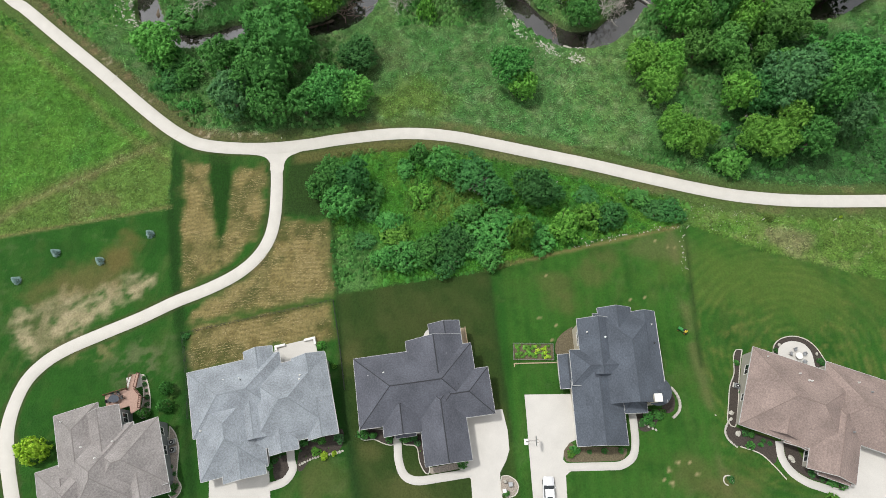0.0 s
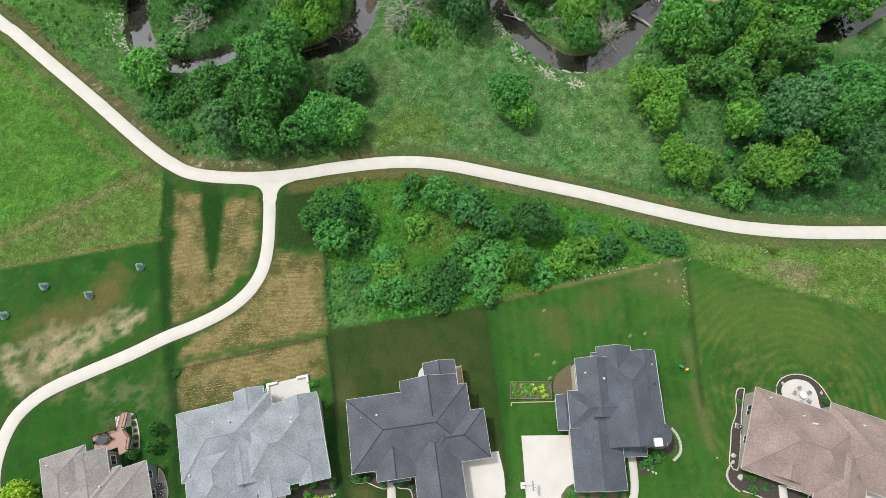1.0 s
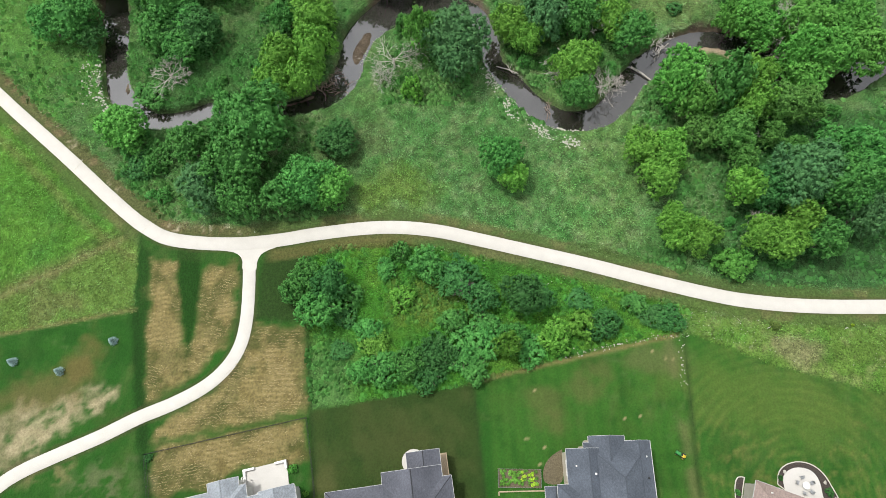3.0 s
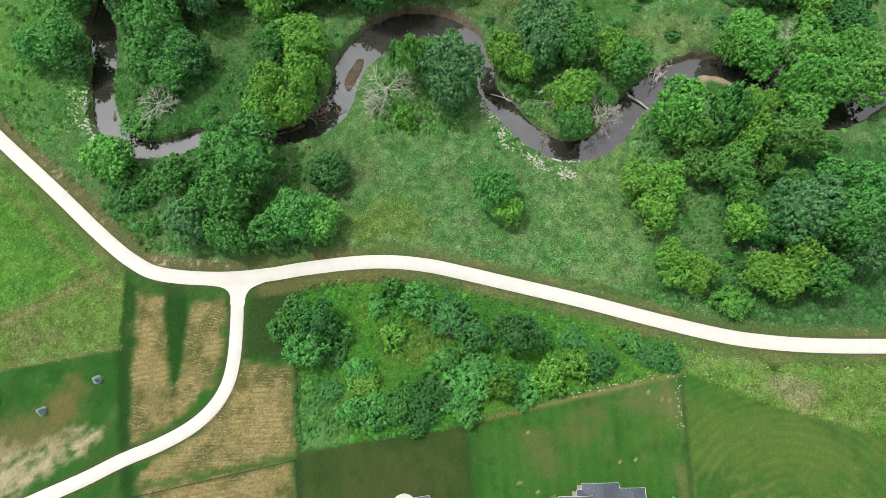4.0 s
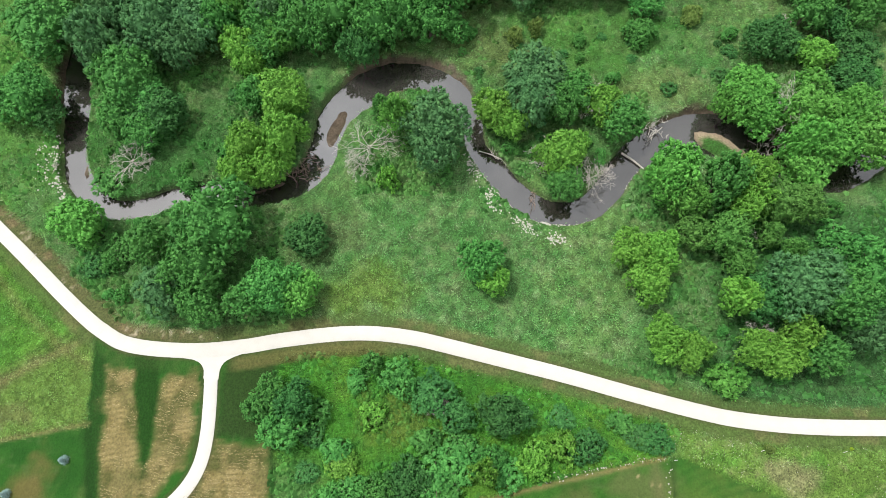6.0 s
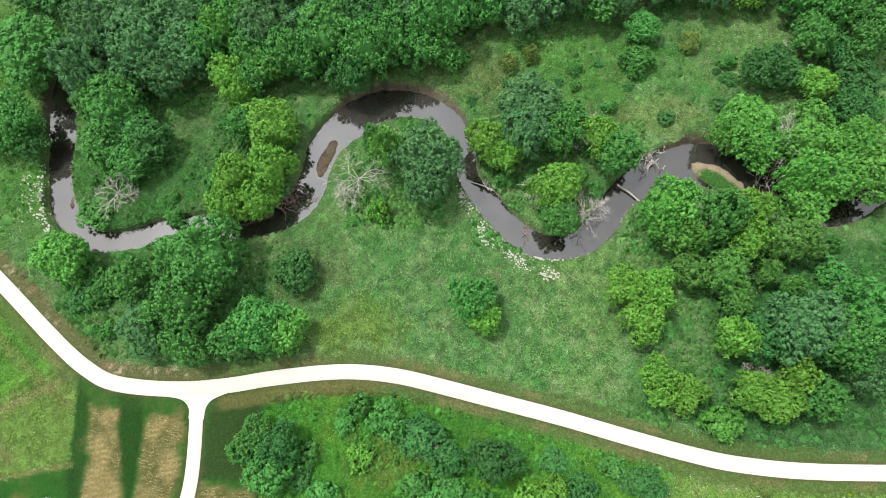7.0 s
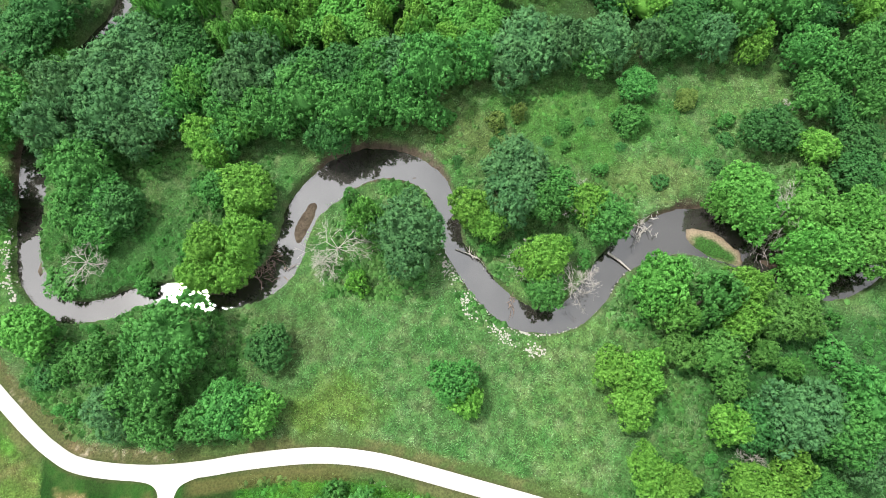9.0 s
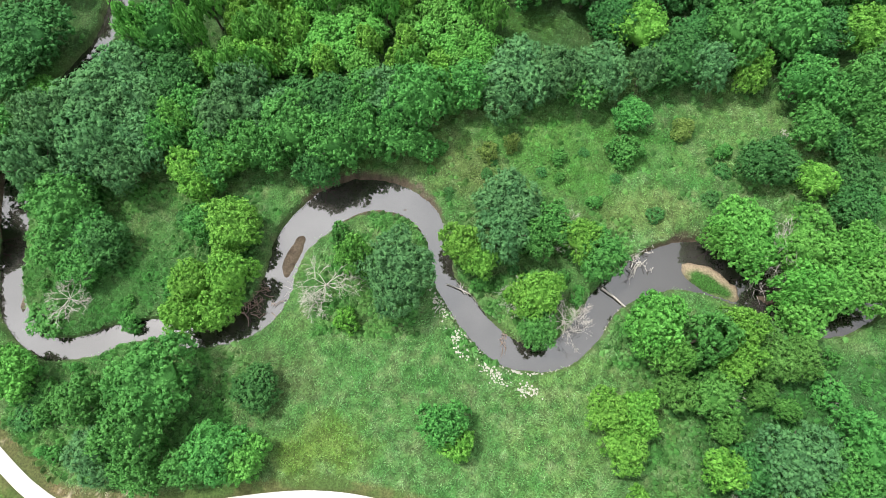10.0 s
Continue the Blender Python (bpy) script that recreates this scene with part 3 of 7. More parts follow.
def mesh_from(name, verts, faces_flat, sizes):
    """A mesh from arrays: verts (n, 3), flat corner indices, corners per face."""
    me = bpy.data.meshes.new(name)
    me.vertices.add(len(verts))
    me.vertices.foreach_set("co", np.asarray(verts, np.float32).ravel())
    me.loops.add(len(faces_flat))
    me.loops.foreach_set("vertex_index", np.asarray(faces_flat, np.int32))
    me.polygons.add(len(sizes))
    me.polygons.foreach_set("loop_start", np.concatenate([[0], np.cumsum(sizes)[:-1]]).astype(np.int32))
    me.update(calc_edges=True)
    return me


def build_ground():
    xs, ys = axis(-104, 108, 0.45, 2600), np.concatenate([axis(-14, 168, 0.45, 2600)])
    X, Y = np.meshgrid(xs, ys)
    x, y = X.ravel(), Y.ravel()
    edge = np.full(x.shape, 99.0)
    near = (np.abs(x) < 140) & (y > 70) & (y < 185)
    edge[near] = creek_edge(x[near], y[near])
    z = height(x, y, edge)
    w, h = len(xs), len(ys)
    i = (np.arange(h - 1)[:, None] * w + np.arange(w - 1)[None]).ravel()
    quads = np.stack([i, i + 1, i + 1 + w, i + w], 1).ravel()
    me = mesh_from("ground", np.stack([x, y, z], 1), quads, np.full((w - 1) * (h - 1), 4))
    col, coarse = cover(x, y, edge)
    # soil, thatch and painted shadow between the stems darken the ground of unmown growth
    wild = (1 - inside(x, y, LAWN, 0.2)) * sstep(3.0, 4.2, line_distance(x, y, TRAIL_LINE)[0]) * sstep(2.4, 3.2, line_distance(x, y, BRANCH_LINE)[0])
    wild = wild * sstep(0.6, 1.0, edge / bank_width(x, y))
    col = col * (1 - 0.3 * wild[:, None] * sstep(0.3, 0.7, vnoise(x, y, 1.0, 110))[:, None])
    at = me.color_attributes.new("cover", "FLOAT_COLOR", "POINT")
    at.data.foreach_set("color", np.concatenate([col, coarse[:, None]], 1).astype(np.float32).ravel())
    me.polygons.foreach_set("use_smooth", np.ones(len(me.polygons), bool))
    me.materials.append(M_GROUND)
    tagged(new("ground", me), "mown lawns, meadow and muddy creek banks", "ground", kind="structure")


build_ground()


def build_water():
    m, n, l, b = nodes_of("murky_creek_water")
    co, no, ramp = n.new("ShaderNodeTexCoord"), n.new("ShaderNodeTexNoise"), n.new("ShaderNodeValToRGB")
    no.inputs["Scale"].default_value, no.inputs["Detail"].default_value = 0.12, 4
    ramp.color_ramp.elements[0].color, ramp.color_ramp.elements[1].color = (0.019, 0.017, 0.013, 1), (0.044, 0.041, 0.037, 1)
    ramp.color_ramp.elements[0].position, ramp.color_ramp.elements[1].position = 0.35, 0.65
    l.new(co.outputs["Object"], no.inputs["Vector"])
    l.new(no.outputs["Fac"], ramp.inputs[0])
    l.new(ramp.outputs[0], b.inputs["Base Color"])
    b.inputs["Roughness"].default_value, b.inputs["IOR"].default_value = 0.04, 2.25
    wave, bp = n.new("ShaderNodeTexNoise"), n.new("ShaderNodeBump")
    wave.inputs["Scale"].default_value, wave.inputs["Detail"].default_value = 1.5, 2
    bp.inputs["Strength"].default_value, bp.inputs["Distance"].default_value = 0.06, 0.03
    l.new(co.outputs["Object"], wave.inputs["Vector"])
    l.new(wave.outputs["Fac"], bp.inputs["Height"])
    l.new(bp.outputs[0], b.inputs["Normal"])
    d = np.gradient(CREEK[:, :2], axis=0)
    d /= np.linalg.norm(d, axis=1)[:, None]
    nrm = np.stack([-d[:, 1], d[:, 0]], 1)
    half = (CREEK[:, 2] / 2 + 1.1)[:, None]
    a, c = CREEK[:, :2] + nrm * half, CREEK[:, :2] - nrm * half
    k = len(CREEK)
    v = np.concatenate([np.c_[a, np.full(k, WATER_Z)], np.c_[c, np.full(k, WATER_Z)]])
    i = np.arange(k - 1)
    me = mesh_from("water", v, np.stack([i, i + k, i + k + 1, i + 1], 1).ravel(), np.full(k - 1, 4))
    me.materials.append(m)
    tagged(new("water", me), "murky brown creek reflecting the grey sky", "water", kind="structure")


build_water()


def slab_strip(name, line, width, mat, lift=0.05, label="", category="", kind="structure", parent=None):
    """A paved strip with real edges that follows the ground."""
    line = np.asarray(line)[:, :2]
    d = np.gradient(line, axis=0)
    d /= np.linalg.norm(d, axis=1)[:, None]
    nrm = np.stack([-d[:, 1], d[:, 0]], 1)
    k = len(line)
    rows = []
    for s, drop in ((0.5, 0.35), (0.5, 0.012), (0.494, 0), (-0.494, 0), (-0.5, 0.012), (-0.5, 0.35)):
        p = line + nrm * width * s
        rows.append(np.c_[p, rise(p[:, 0], p[:, 1]) + lift - drop])
    v = np.concatenate(rows)
    i = np.arange(k - 1)
    f = np.concatenate([np.stack([i + r * k, i + (r + 1) * k, i + (r + 1) * k + 1, i + r * k + 1], 1) for r in range(5)])
    me = mesh_from(name, v, f.ravel(), np.full(len(f), 4))
    me.materials.append(mat)
    ob = new(name, me)
    ob.parent = parent
    return tagged(ob, label, category, kind=kind) if not parent else ob


def flat_slab(name, pts, mat, lift=0.05, deep=0.4, parent=None, level=None):
    """A paved area from its outline, level or following the rise of the lots."""
    bm = bmesh.new()
    top = [bm.verts.new((x, y, (rise(x, y) if level is None else level) + lift)) for x, y in pts]
    f = bm.faces.new(top)
    if f.normal.z < 0:
        f.normal_flip()
    if level is None:
        ys = [p[1] for p in pts]
        for k in np.arange(math.floor(min(ys)) + 0.5, max(ys), 0.8):
            bmesh.ops.bisect_plane(bm, geom=[*bm.verts, *bm.edges, *bm.faces], plane_co=(0, k, 0), plane_no=(0, 1, 0))
        for vv in bm.verts:
            vv.co.z = float(rise(vv.co.x, vv.co.y)) + lift
    ext = bmesh.ops.extrude_face_region(bm, geom=list(bm.faces))
    for vv in ext["geom"]:
        if isinstance(vv, bmesh.types.BMVert):
            vv.co.z -= deep
    bmesh.ops.recalc_face_normals(bm, faces=bm.faces)
    bmesh.ops.triangulate(bm, faces=[q for q in bm.faces if len(q.verts) > 4])
    me = bpy.data.meshes.new(name)
    bm.to_mesh(me)
    bm.free()
    me.materials.append(mat)
    ob = new(name, me)
    ob.parent = parent
    return ob


slab_strip("trail", TRAIL_LINE, 2.65, M_CONCRETE, 0.05, "pale concrete footpath winding through the meadow", "path")
slab_strip("branch_trail", BRANCH_LINE[2:], 2.35, M_CONCRETE, 0.044, "pale concrete footpath branching between the lawns", "path")
fillet = [(-42.5, 56.2), (-42.5, 55.66), (-39.4, 55.52), (-36.6, 55.2), (-35.3, 54.5), (-34.6, 53.4), (-34.24, 51.6), (-32.02, 51.6), (-31.8, 53.6), (-31.2, 54.9), (-30, 55.7), (-28.2, 56.45), (-26.4, 56.86), (-26.4, 57.6)]
tagged(flat_slab("trail_junction", spline([(*p,) for p in fillet], 0.5).tolist(), M_CONCRETE, 0.047), "pale concrete junction of two footpaths", "path", kind="structure")


# ---- building helpers ----
def part(name, bm, material, parent, label=""):
    """Links a bmesh as one mesh object under a thing or a part."""
    me = bpy.data.meshes.new(name)
    bm.to_mesh(me)
    bm.free()
    for mm in material if isinstance(material, (list, tuple)) else [material]:
        me.materials.append(mm)
    ob = new(name, me)
    ob.parent = parent
    if label:
        ob["label"] = label
    return ob


def empty(name, m, label, category, group="", kind=""):
    ob = new(name)
    ob.matrix_basis = m
    return tagged(ob, label, category, group, kind)


def box(bm, x0, x1, y0, y1, z0, z1, bevel=0.0):
    v = [bm.verts.new((x, y, z)) for z in (z0, z1) for x, y in ((x0, y0), (x1, y0), (x1, y1), (x0, y1))]
    fs = [bm.faces.new([v[i] for i in q]) for q in ((3, 2, 1, 0), (4, 5, 6, 7), (0, 1, 5, 4), (1, 2, 6, 5), (2, 3, 7, 6), (3, 0, 4, 7))]
    if bevel:
        es = list({e for f in fs for e in f.edges})
        bmesh.ops.bevel(bm, geom=es, offset=bevel, segments=1, affect="EDGES")
    return v


def boxed(*a, bevel=0.0):
    bm = bmesh.new()
    box(bm, *a, bevel=bevel)
    return bm


def tube(bm, a, b, r0, r1, n=6):
    """A tapered round bar from a to b."""
    a, b = Vector(a), Vector(b)
    q = (b - a).to_track_quat("Z", "Y").to_matrix()
    ring = lambda c, r: [bm.verts.new(c + q @ Vector((r * math.cos(k * math.tau / n), r * math.sin(k * math.tau / n), 0))) for k in range(n)]
    p, s = ring(a, r0), ring(b, r1)
    for k in range(n):
        bm.faces.new((p[k], p[(k + 1) % n], s[(k + 1) % n], s[k]))
    bm.faces.new(list(reversed(p)))
    bm.faces.new(s)


def ground_z(x, y):
    e = creek_edge(np.array([float(x)]), np.array([float(y)])) if y > 70 else np.array([99.0])
    return float(height(np.array([float(x)]), np.array([float(y)]), e)[0])


# ---- trees and shrubs ----
# name, darker and lighter leaf, bough size, twig size, leaf length, leaf width, how far the leaves hang
SPECIES = [
    ("deep green", (0.026, 0.108, 0.027), (0.082, 0.248, 0.064), 1.05, 0.44, 0.36, 0.55, 0.35),
    ("mid green", (0.036, 0.155, 0.031), (0.126, 0.370, 0.082), 1.1, 0.46, 0.36, 0.55, 0.3),
    ("yellow-green", (0.056, 0.188, 0.022), (0.225, 0.490, 0.080), 0.85, 0.40, 0.34, 0.7, 0.15),
    ("bright fresh green", (0.044, 0.178, 0.025), (0.182, 0.475, 0.090), 1.0, 0.42, 0.34, 0.7, 0.2),
    ("grey-green", (0.041, 0.132, 0.046), (0.126, 0.298, 0.104), 1.3, 0.46, 0.50, 0.26, 0.7),
    ("lime green", (0.20, 0.38, 0.020), (0.55, 0.78, 0.08), 0.6, 0.36, 0.26, 0.5, 0.1),
    ("olive yellow", (0.046, 0.164, 0.027), (0.155, 0.365, 0.080), 0.95, 0.40, 0.46, 0.26, 0.6),
    ("dull golden", (0.085, 0.155, 0.030), (0.240, 0.345, 0.090), 0.7, 0.36, 0.28, 0.4, 0.1),
]
M_LEAF = [leafy("leaves_" + s[0].replace(" ", "_").replace("-", "_"), s[1], s[2]) for s in SPECIES]


def unit(v):
    return v / (np.linalg.norm(v, axis=-1, keepdims=True) + 1e-9)


def leaf_cloud(rng, centres, radii, count, size, droop=0.1, aspect=0.6, out=None, tones=None):
    """Twigs: count leaf blades round each centre that face away from it with a random tilt; out gives each twig's open side."""
    centres, radii = np.asarray(centres, float), np.asarray(radii, float)
    out = np.tile([0, 0, 1.0], (len(centres), 1)) if out is None else out
    tones = rng.random(len(centres)) if tones is None else tones
    own = np.repeat(np.arange(len(centres)), count)
    n = len(own)
    d = unit(rng.normal(size=(n, 3)))
    d = np.where(((d * out[own]).sum(1) < -0.1)[:, None], -d, d)
    p = centres[own] + d * radii[own][:, None] * rng.uniform(0.6, 1.2, (n, 1))
    nn = unit(d + 0.3 * out[own] + rng.normal(scale=0.35, size=(n, 3)) + np.array([0, 0, 0.25]))
    a = unit(np.cross(nn, rng.normal(size=(n, 3))))
    a = unit(a + 0.35 * d + droop * 1.6 * d * (1, 1, 0) - np.array([0, 0, 0.7 * droop]))
    b = unit(np.cross(nn, a))
    s = size * rng.uniform(0.6, 1.3, (n, 1))
    v = np.stack([p - a * s * 0.5 + b * s * aspect * 0.5, p - a * s * 0.5 - b * s * aspect * 0.5, p + a * s * 0.6], 1).reshape(-1, 3)
    return v, np.repeat(tones[own], 3), n


KNOT = np.array([(1, 0, 0), (-1, 0, 0), (0, 1, 0), (0, -1, 0), (0, 0, 1), (0, 0, -1)], float)
KNOT_FACES = np.array([(0, 2, 4), (2, 1, 4), (1, 3, 4), (3, 0, 4), (2, 0, 5), (1, 2, 5), (3, 1, 5), (0, 3, 5)])


def crown_mesh(name, rng, r, h, sp, base):
    """A crown: boughs spread over a lobed dome of radius r from base to h, each carrying twigs with leaves round a dense heart."""
    _, _, _, bough, twig, size, aspect, droop = SPECIES[sp]
    lobes = [(rng.uniform(0, math.tau), rng.uniform(0.1, 0.3)) for _ in range(3)]
    low = h < r * 1.3
    rb = min(bough, 0.44 * r) * (0.85 + 0.05 * r)
    mid = base + (h - base) * (0.25 if low else 0.40)
    top = h - mid
    n = int(1.45 * (r * r * 1.1 + r * top * 1.2) / rb**2) + 4
    C, R = [], []
    for k in range(n):
        best = None
        for _ in range(7):
            u, t = rng.uniform(0, math.tau), rng.uniform(-0.35, 1)
            lobe = 1 + 0.55 * sum(a * math.cos((2 + j) * u - ph) for j, (ph, a) in enumerate(lobes)) - 0.05
            el = math.asin(t)
            shell = rng.uniform(0.70, 1.08)
            rr = max(0.1, r - 1.1 * rb) * lobe * shell
            z = mid + (t * (top - 0.8 * rb) * shell * (0.8 + 0.25 * lobe) if t > 0 else t * (mid - base) * 1.8)
            c = np.array([rr * math.cos(el) * math.cos(u), rr * math.cos(el) * math.sin(u), max(base * 0.5 + 0.3 * rb, z)])
            gap = min((np.linalg.norm((c - q) * (1, 1, 0.8)) for q in C), default=9)
            if best is None or gap > best[0]:
                best = (gap, c)
        C.append(best[1])
        R.append(rb * rng.uniform(0.6, 1.2))
    C, R = np.array(C), np.array(R)
    away = unit((C - np.array([0, 0, mid * 0.6])) * (1, 1, 1.1) + np.array([0, 0, 0.45 * r]))
    # twigs on the open side of each bough, none inside another bough: a dense tuft with loose leaves round it
    rs = twig * (0.72 + 0.085 * r)
    count = np.maximum(4, (2.45 * R**2 / rs**2).astype(int) + 1)
    own = np.repeat(np.arange(n), count)
    d = unit(rng.normal(size=(len(own), 3)))
    d = np.where(((d * away[own]).sum(1) < -0.1)[:, None], -d, d)
    tc = C[own] + d * (R[own] * rng.uniform(0.62, 1.12, len(own)))[:, None] * (1, 1, 0.9)
    buried = (np.linalg.norm(tc[:, None] - C[None], axis=2) < 0.6 * R[None]).any(1)
    keep = ~buried & (tc[:, 2] > 0.15)
    tc, own, d = tc[keep], own[keep], d[keep]
    m = len(own)
    tone = np.clip(0.5 + rng.normal(scale=0.17, size=n)[own] + rng.normal(scale=0.26, size=m), 0, 1)
    tr = rs * rng.uniform(0.6, 1.25, m)
    v, tones, q = leaf_cloud(rng, tc, tr, 5, size * (0.8 + 0.05 * r), droop, aspect, unit(d + 0.8 * away[own]), tone)
    spin = unit(rng.normal(size=(m, 2, 3)))
    e0 = spin[:, 0]
    e1 = unit(np.cross(e0, spin[:, 1]))
    e2 = np.cross(e0, e1)
    k = KNOT[None] * rng.uniform(0.55, 1.15, (m, 6, 1)) * (0.85 * tr)[:, None, None]
    kv = tc[:, None] + k[..., :1] * e0[:, None] + k[..., 1:2] * e1[:, None] + k[..., 2:] * e2[:, None] * 0.8
    kf = KNOT_FACES[None] + (np.arange(m) * 6)[:, None, None] + 3 * q
    # inner core of the crown, its shade painted as a darker leaf tone
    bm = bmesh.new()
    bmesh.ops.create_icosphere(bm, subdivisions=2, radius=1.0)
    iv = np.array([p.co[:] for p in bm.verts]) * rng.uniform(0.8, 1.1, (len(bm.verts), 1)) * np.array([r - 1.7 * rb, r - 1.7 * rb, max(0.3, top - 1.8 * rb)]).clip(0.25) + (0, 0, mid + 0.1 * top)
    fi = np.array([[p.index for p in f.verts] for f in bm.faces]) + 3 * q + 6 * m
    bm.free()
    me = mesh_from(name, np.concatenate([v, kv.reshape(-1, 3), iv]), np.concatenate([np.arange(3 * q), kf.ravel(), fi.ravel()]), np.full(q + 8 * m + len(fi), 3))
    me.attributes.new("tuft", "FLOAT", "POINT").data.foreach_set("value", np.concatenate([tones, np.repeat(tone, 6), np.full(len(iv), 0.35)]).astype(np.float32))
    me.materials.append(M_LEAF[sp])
    return me


def trunk_mesh(bm, rng, r, h, base):
    tr = 0.05 + 0.028 * h
    lean = (rng.normal() * 0.03 * h, rng.normal() * 0.03 * h)
    top = (lean[0], lean[1], h * 0.55)
    tube(bm, (0, 0, -0.5), (lean[0] * 0.4, lean[1] * 0.4, base + 0.2), tr * 1.25, tr * 0.9, 7)
    tube(bm, (lean[0] * 0.4, lean[1] * 0.4, base + 0.2), top, tr * 0.9, tr * 0.45, 7)
    for k in range(6):
        a = k * 1.05 + rng.uniform(-0.3, 0.3)
        z0 = base + (h * 0.5 - base) * k / 6
        e = (r * 0.7 * math.cos(a), r * 0.7 * math.sin(a), min(h * 0.85, z0 + r * rng.uniform(0.35, 0.7)))
        s = (lean[0] * 0.5, lean[1] * 0.5, z0)
        tube(bm, s, e, tr * 0.45, tr * 0.12, 5)


PROTO = {}


def tree(x, y, r, h, sp, variant=None, label=None):
    """A tree or shrub standing on the ground at x, y."""
    size = min((2.0, 3.2, 4.6, 6.4), key=lambda s: abs(math.log(s / r)))
    low = h < 4.8
    variant = int(abs(x * 7.3 + y * 3.1)) % 2 if variant is None else variant
    key = (sp, size, low, variant)
    turn = (x * 37 + y * 91) % 360
    h0 = size * (0.95 if low else 1.75)
    m = pose(x, y, ground_z(x, y) - 0.05, 0, 0, turn) @ Matrix.Diagonal((r / size, r / size, h / h0, 1))
    if key in PROTO:
        return copy_thing(PROTO[key], m)
    rng = np.random.default_rng(hash((sp, int(size * 10), low, variant)) & 0xFFFF)
    kind = "shrub" if low else "tree"
    what = f"{SPECIES[sp][0]} leafy {kind} " + ("growing low in rough grass" if low else "with a full uneven crown")
    ob = empty(kind, m, label or what, kind, "shrubs" if low else "trees")
    base = 0.12 * h0 if low else 0.22 * h0
    cm = crown_mesh("crown", rng, size, h0, sp, base)
    c = new("crown", cm)
    c.parent = ob
    bm = bmesh.new()
    trunk_mesh(bm, rng, size, h0, base)
    part("trunk", bm, M_BARK, ob)
    PROTO[key] = ob
    return ob


SOUTH_BANK = [
    (-59.8, 79.0, 5.2, 8.3, 3), (-45.7, 75.1, 4.5, 9.4, 1), (-33.6, 78.1, 7.6, 14.8, 1), (-35.9, 70.9, 6.1, 13.6, 1),
    (-42.7, 66.5, 4.8, 9.4, 4), (-35.1, 64.7, 4.5, 9.6, 1), (-23.1, 67.6, 5.8, 7.8, 1), (-18.7, 67.2, 4.1, 7.1, 3),
    (-28.3, 65.2, 3.8, 7.6, 1), (-18.0, 77.8, 4.4, 5.9, 0), (-54.4, 74.4, 4.2, 2.9, 1), (-56.9, 72.8, 3.4, 2.4, 0),
   
]
MEADOW_S = [
    (13.7, 73.4, 4.5, 8.1, 1), (16.1, 70.2, 3.1, 6.8, 2), (41.1, 76.2, 4.1, 8.1, 2), (46.2, 76.3, 3.9, 8.1, 2),
    (43.7, 70.8, 4.7, 8.1, 2), (45.7, 61.2, 4.0, 7.4, 2), (50.3, 58.3, 3.9, 7.4, 2), (46.1, 58.3, 3.0, 5.4, 2),
    (56.6, 53.8, 3.5, 4.7, 3), (59.0, 67.9, 3.8, 8.1, 2), (61.2, 59.2, 3.9, 8.1, 2), (65.3, 57.3, 4.4, 8.1, 2),
    (68.4, 61.4, 3.5, 8.1, 2), (72.2, 57.9, 4.1, 8.1, 1), (63.5, 67.6, 4.9, 12.2, 0), (69.7, 69.5, 6.8, 13.5, 4),
    (75.6, 66.8, 5.9, 12.2, 1), (79.8, 63.1, 4.9, 10.8, 4), (81.6, 71.5, 5.5, 10.8, 1),
]
EAST_BANK = [
    (49.2, 91.0, 4.8, 12.6, 3), (51.8, 85.9, 3.9, 10.5, 3), (48.3, 87.6, 3.3, 10.5, 3), (57.4, 88.8, 3.8, 11.6, 1),
    (62.9, 90.1, 4.8, 12.6, 2), (62.4, 85.0, 4.9, 11.6, 2), (58.6, 79.6, 4.6, 9.5, 6), (53.0, 80.1, 3.7, 7.4, 6),
    (68.3, 85.5, 4.6, 9.5, 6), (73.3, 85.7, 4.0, 7.4, 6), (67.0, 80.3, 2.8, 6.3, 6), (71.2, 77.6, 2.6, 5.4, 6), (60.3, 74.6, 2.6, 5.2, 6),
    (80.0, 80.8, 3.8, 3.2, 1),
]
NORTH_EAST = [
    (65.7, 108.8, 6.1, 10.0, 3), (69.1, 105.6, 5.5, 10.0, 3), (63.3, 107.1, 4.5, 8.0, 3), (77.2, 106.1, 6.6, 12.0, 3),
    (80.1, 99.0, 6.7, 11.0, 3), (75.1, 98.7, 5.4, 10.0, 3), (86.3, 105.5, 6.1, 11.0, 3), (88.3, 99.6, 5.4, 10.0, 3),
    (76.2, 94.6, 4.9, 8.0, 3),
]
INNER_BANK = [
    (-30.6, 95.2, 5.2, 9.9, 2), (-24.1, 96.7, 5.4, 11.0, 2), (-31.7, 89.5, 4.5, 8.8, 2), (-26.5, 90.8, 4.6, 8.8, 2),
    (-25.2, 106.1, 5.8, 9.9, 2), (-30.6, 106.4, 4.1, 7.7, 1), (5.0, 99.2, 6.3, 11.0, 4), (5.1, 94.6, 4.6, 9.0, 4),
    (-2.8, 101.0, 3.4, 6.6, 3), (-4.1, 90.5, 2.4, 4.4, 2), (16.0, 104.3, 4.7, 8.8, 2), (19.4, 101.7, 4.0, 7.7, 2),
    (24.5, 112.6, 6.6, 9.9, 4), (23.3, 105.8, 5.0, 8.8, 4), (30.1, 95.7, 5.0, 8.8, 2), (27.0, 95.3, 3.3, 6.6, 2),
    (29.7, 89.6, 3.9, 5.5, 1), (37.3, 106.1, 4.7, 8.8, 2), (41.1, 102.8, 5.0, 7.7, 1), (32.5, 108.5, 4.3, 7.7, 1),
    (29.0, 105.8, 4.0, 7.7, 1),
]
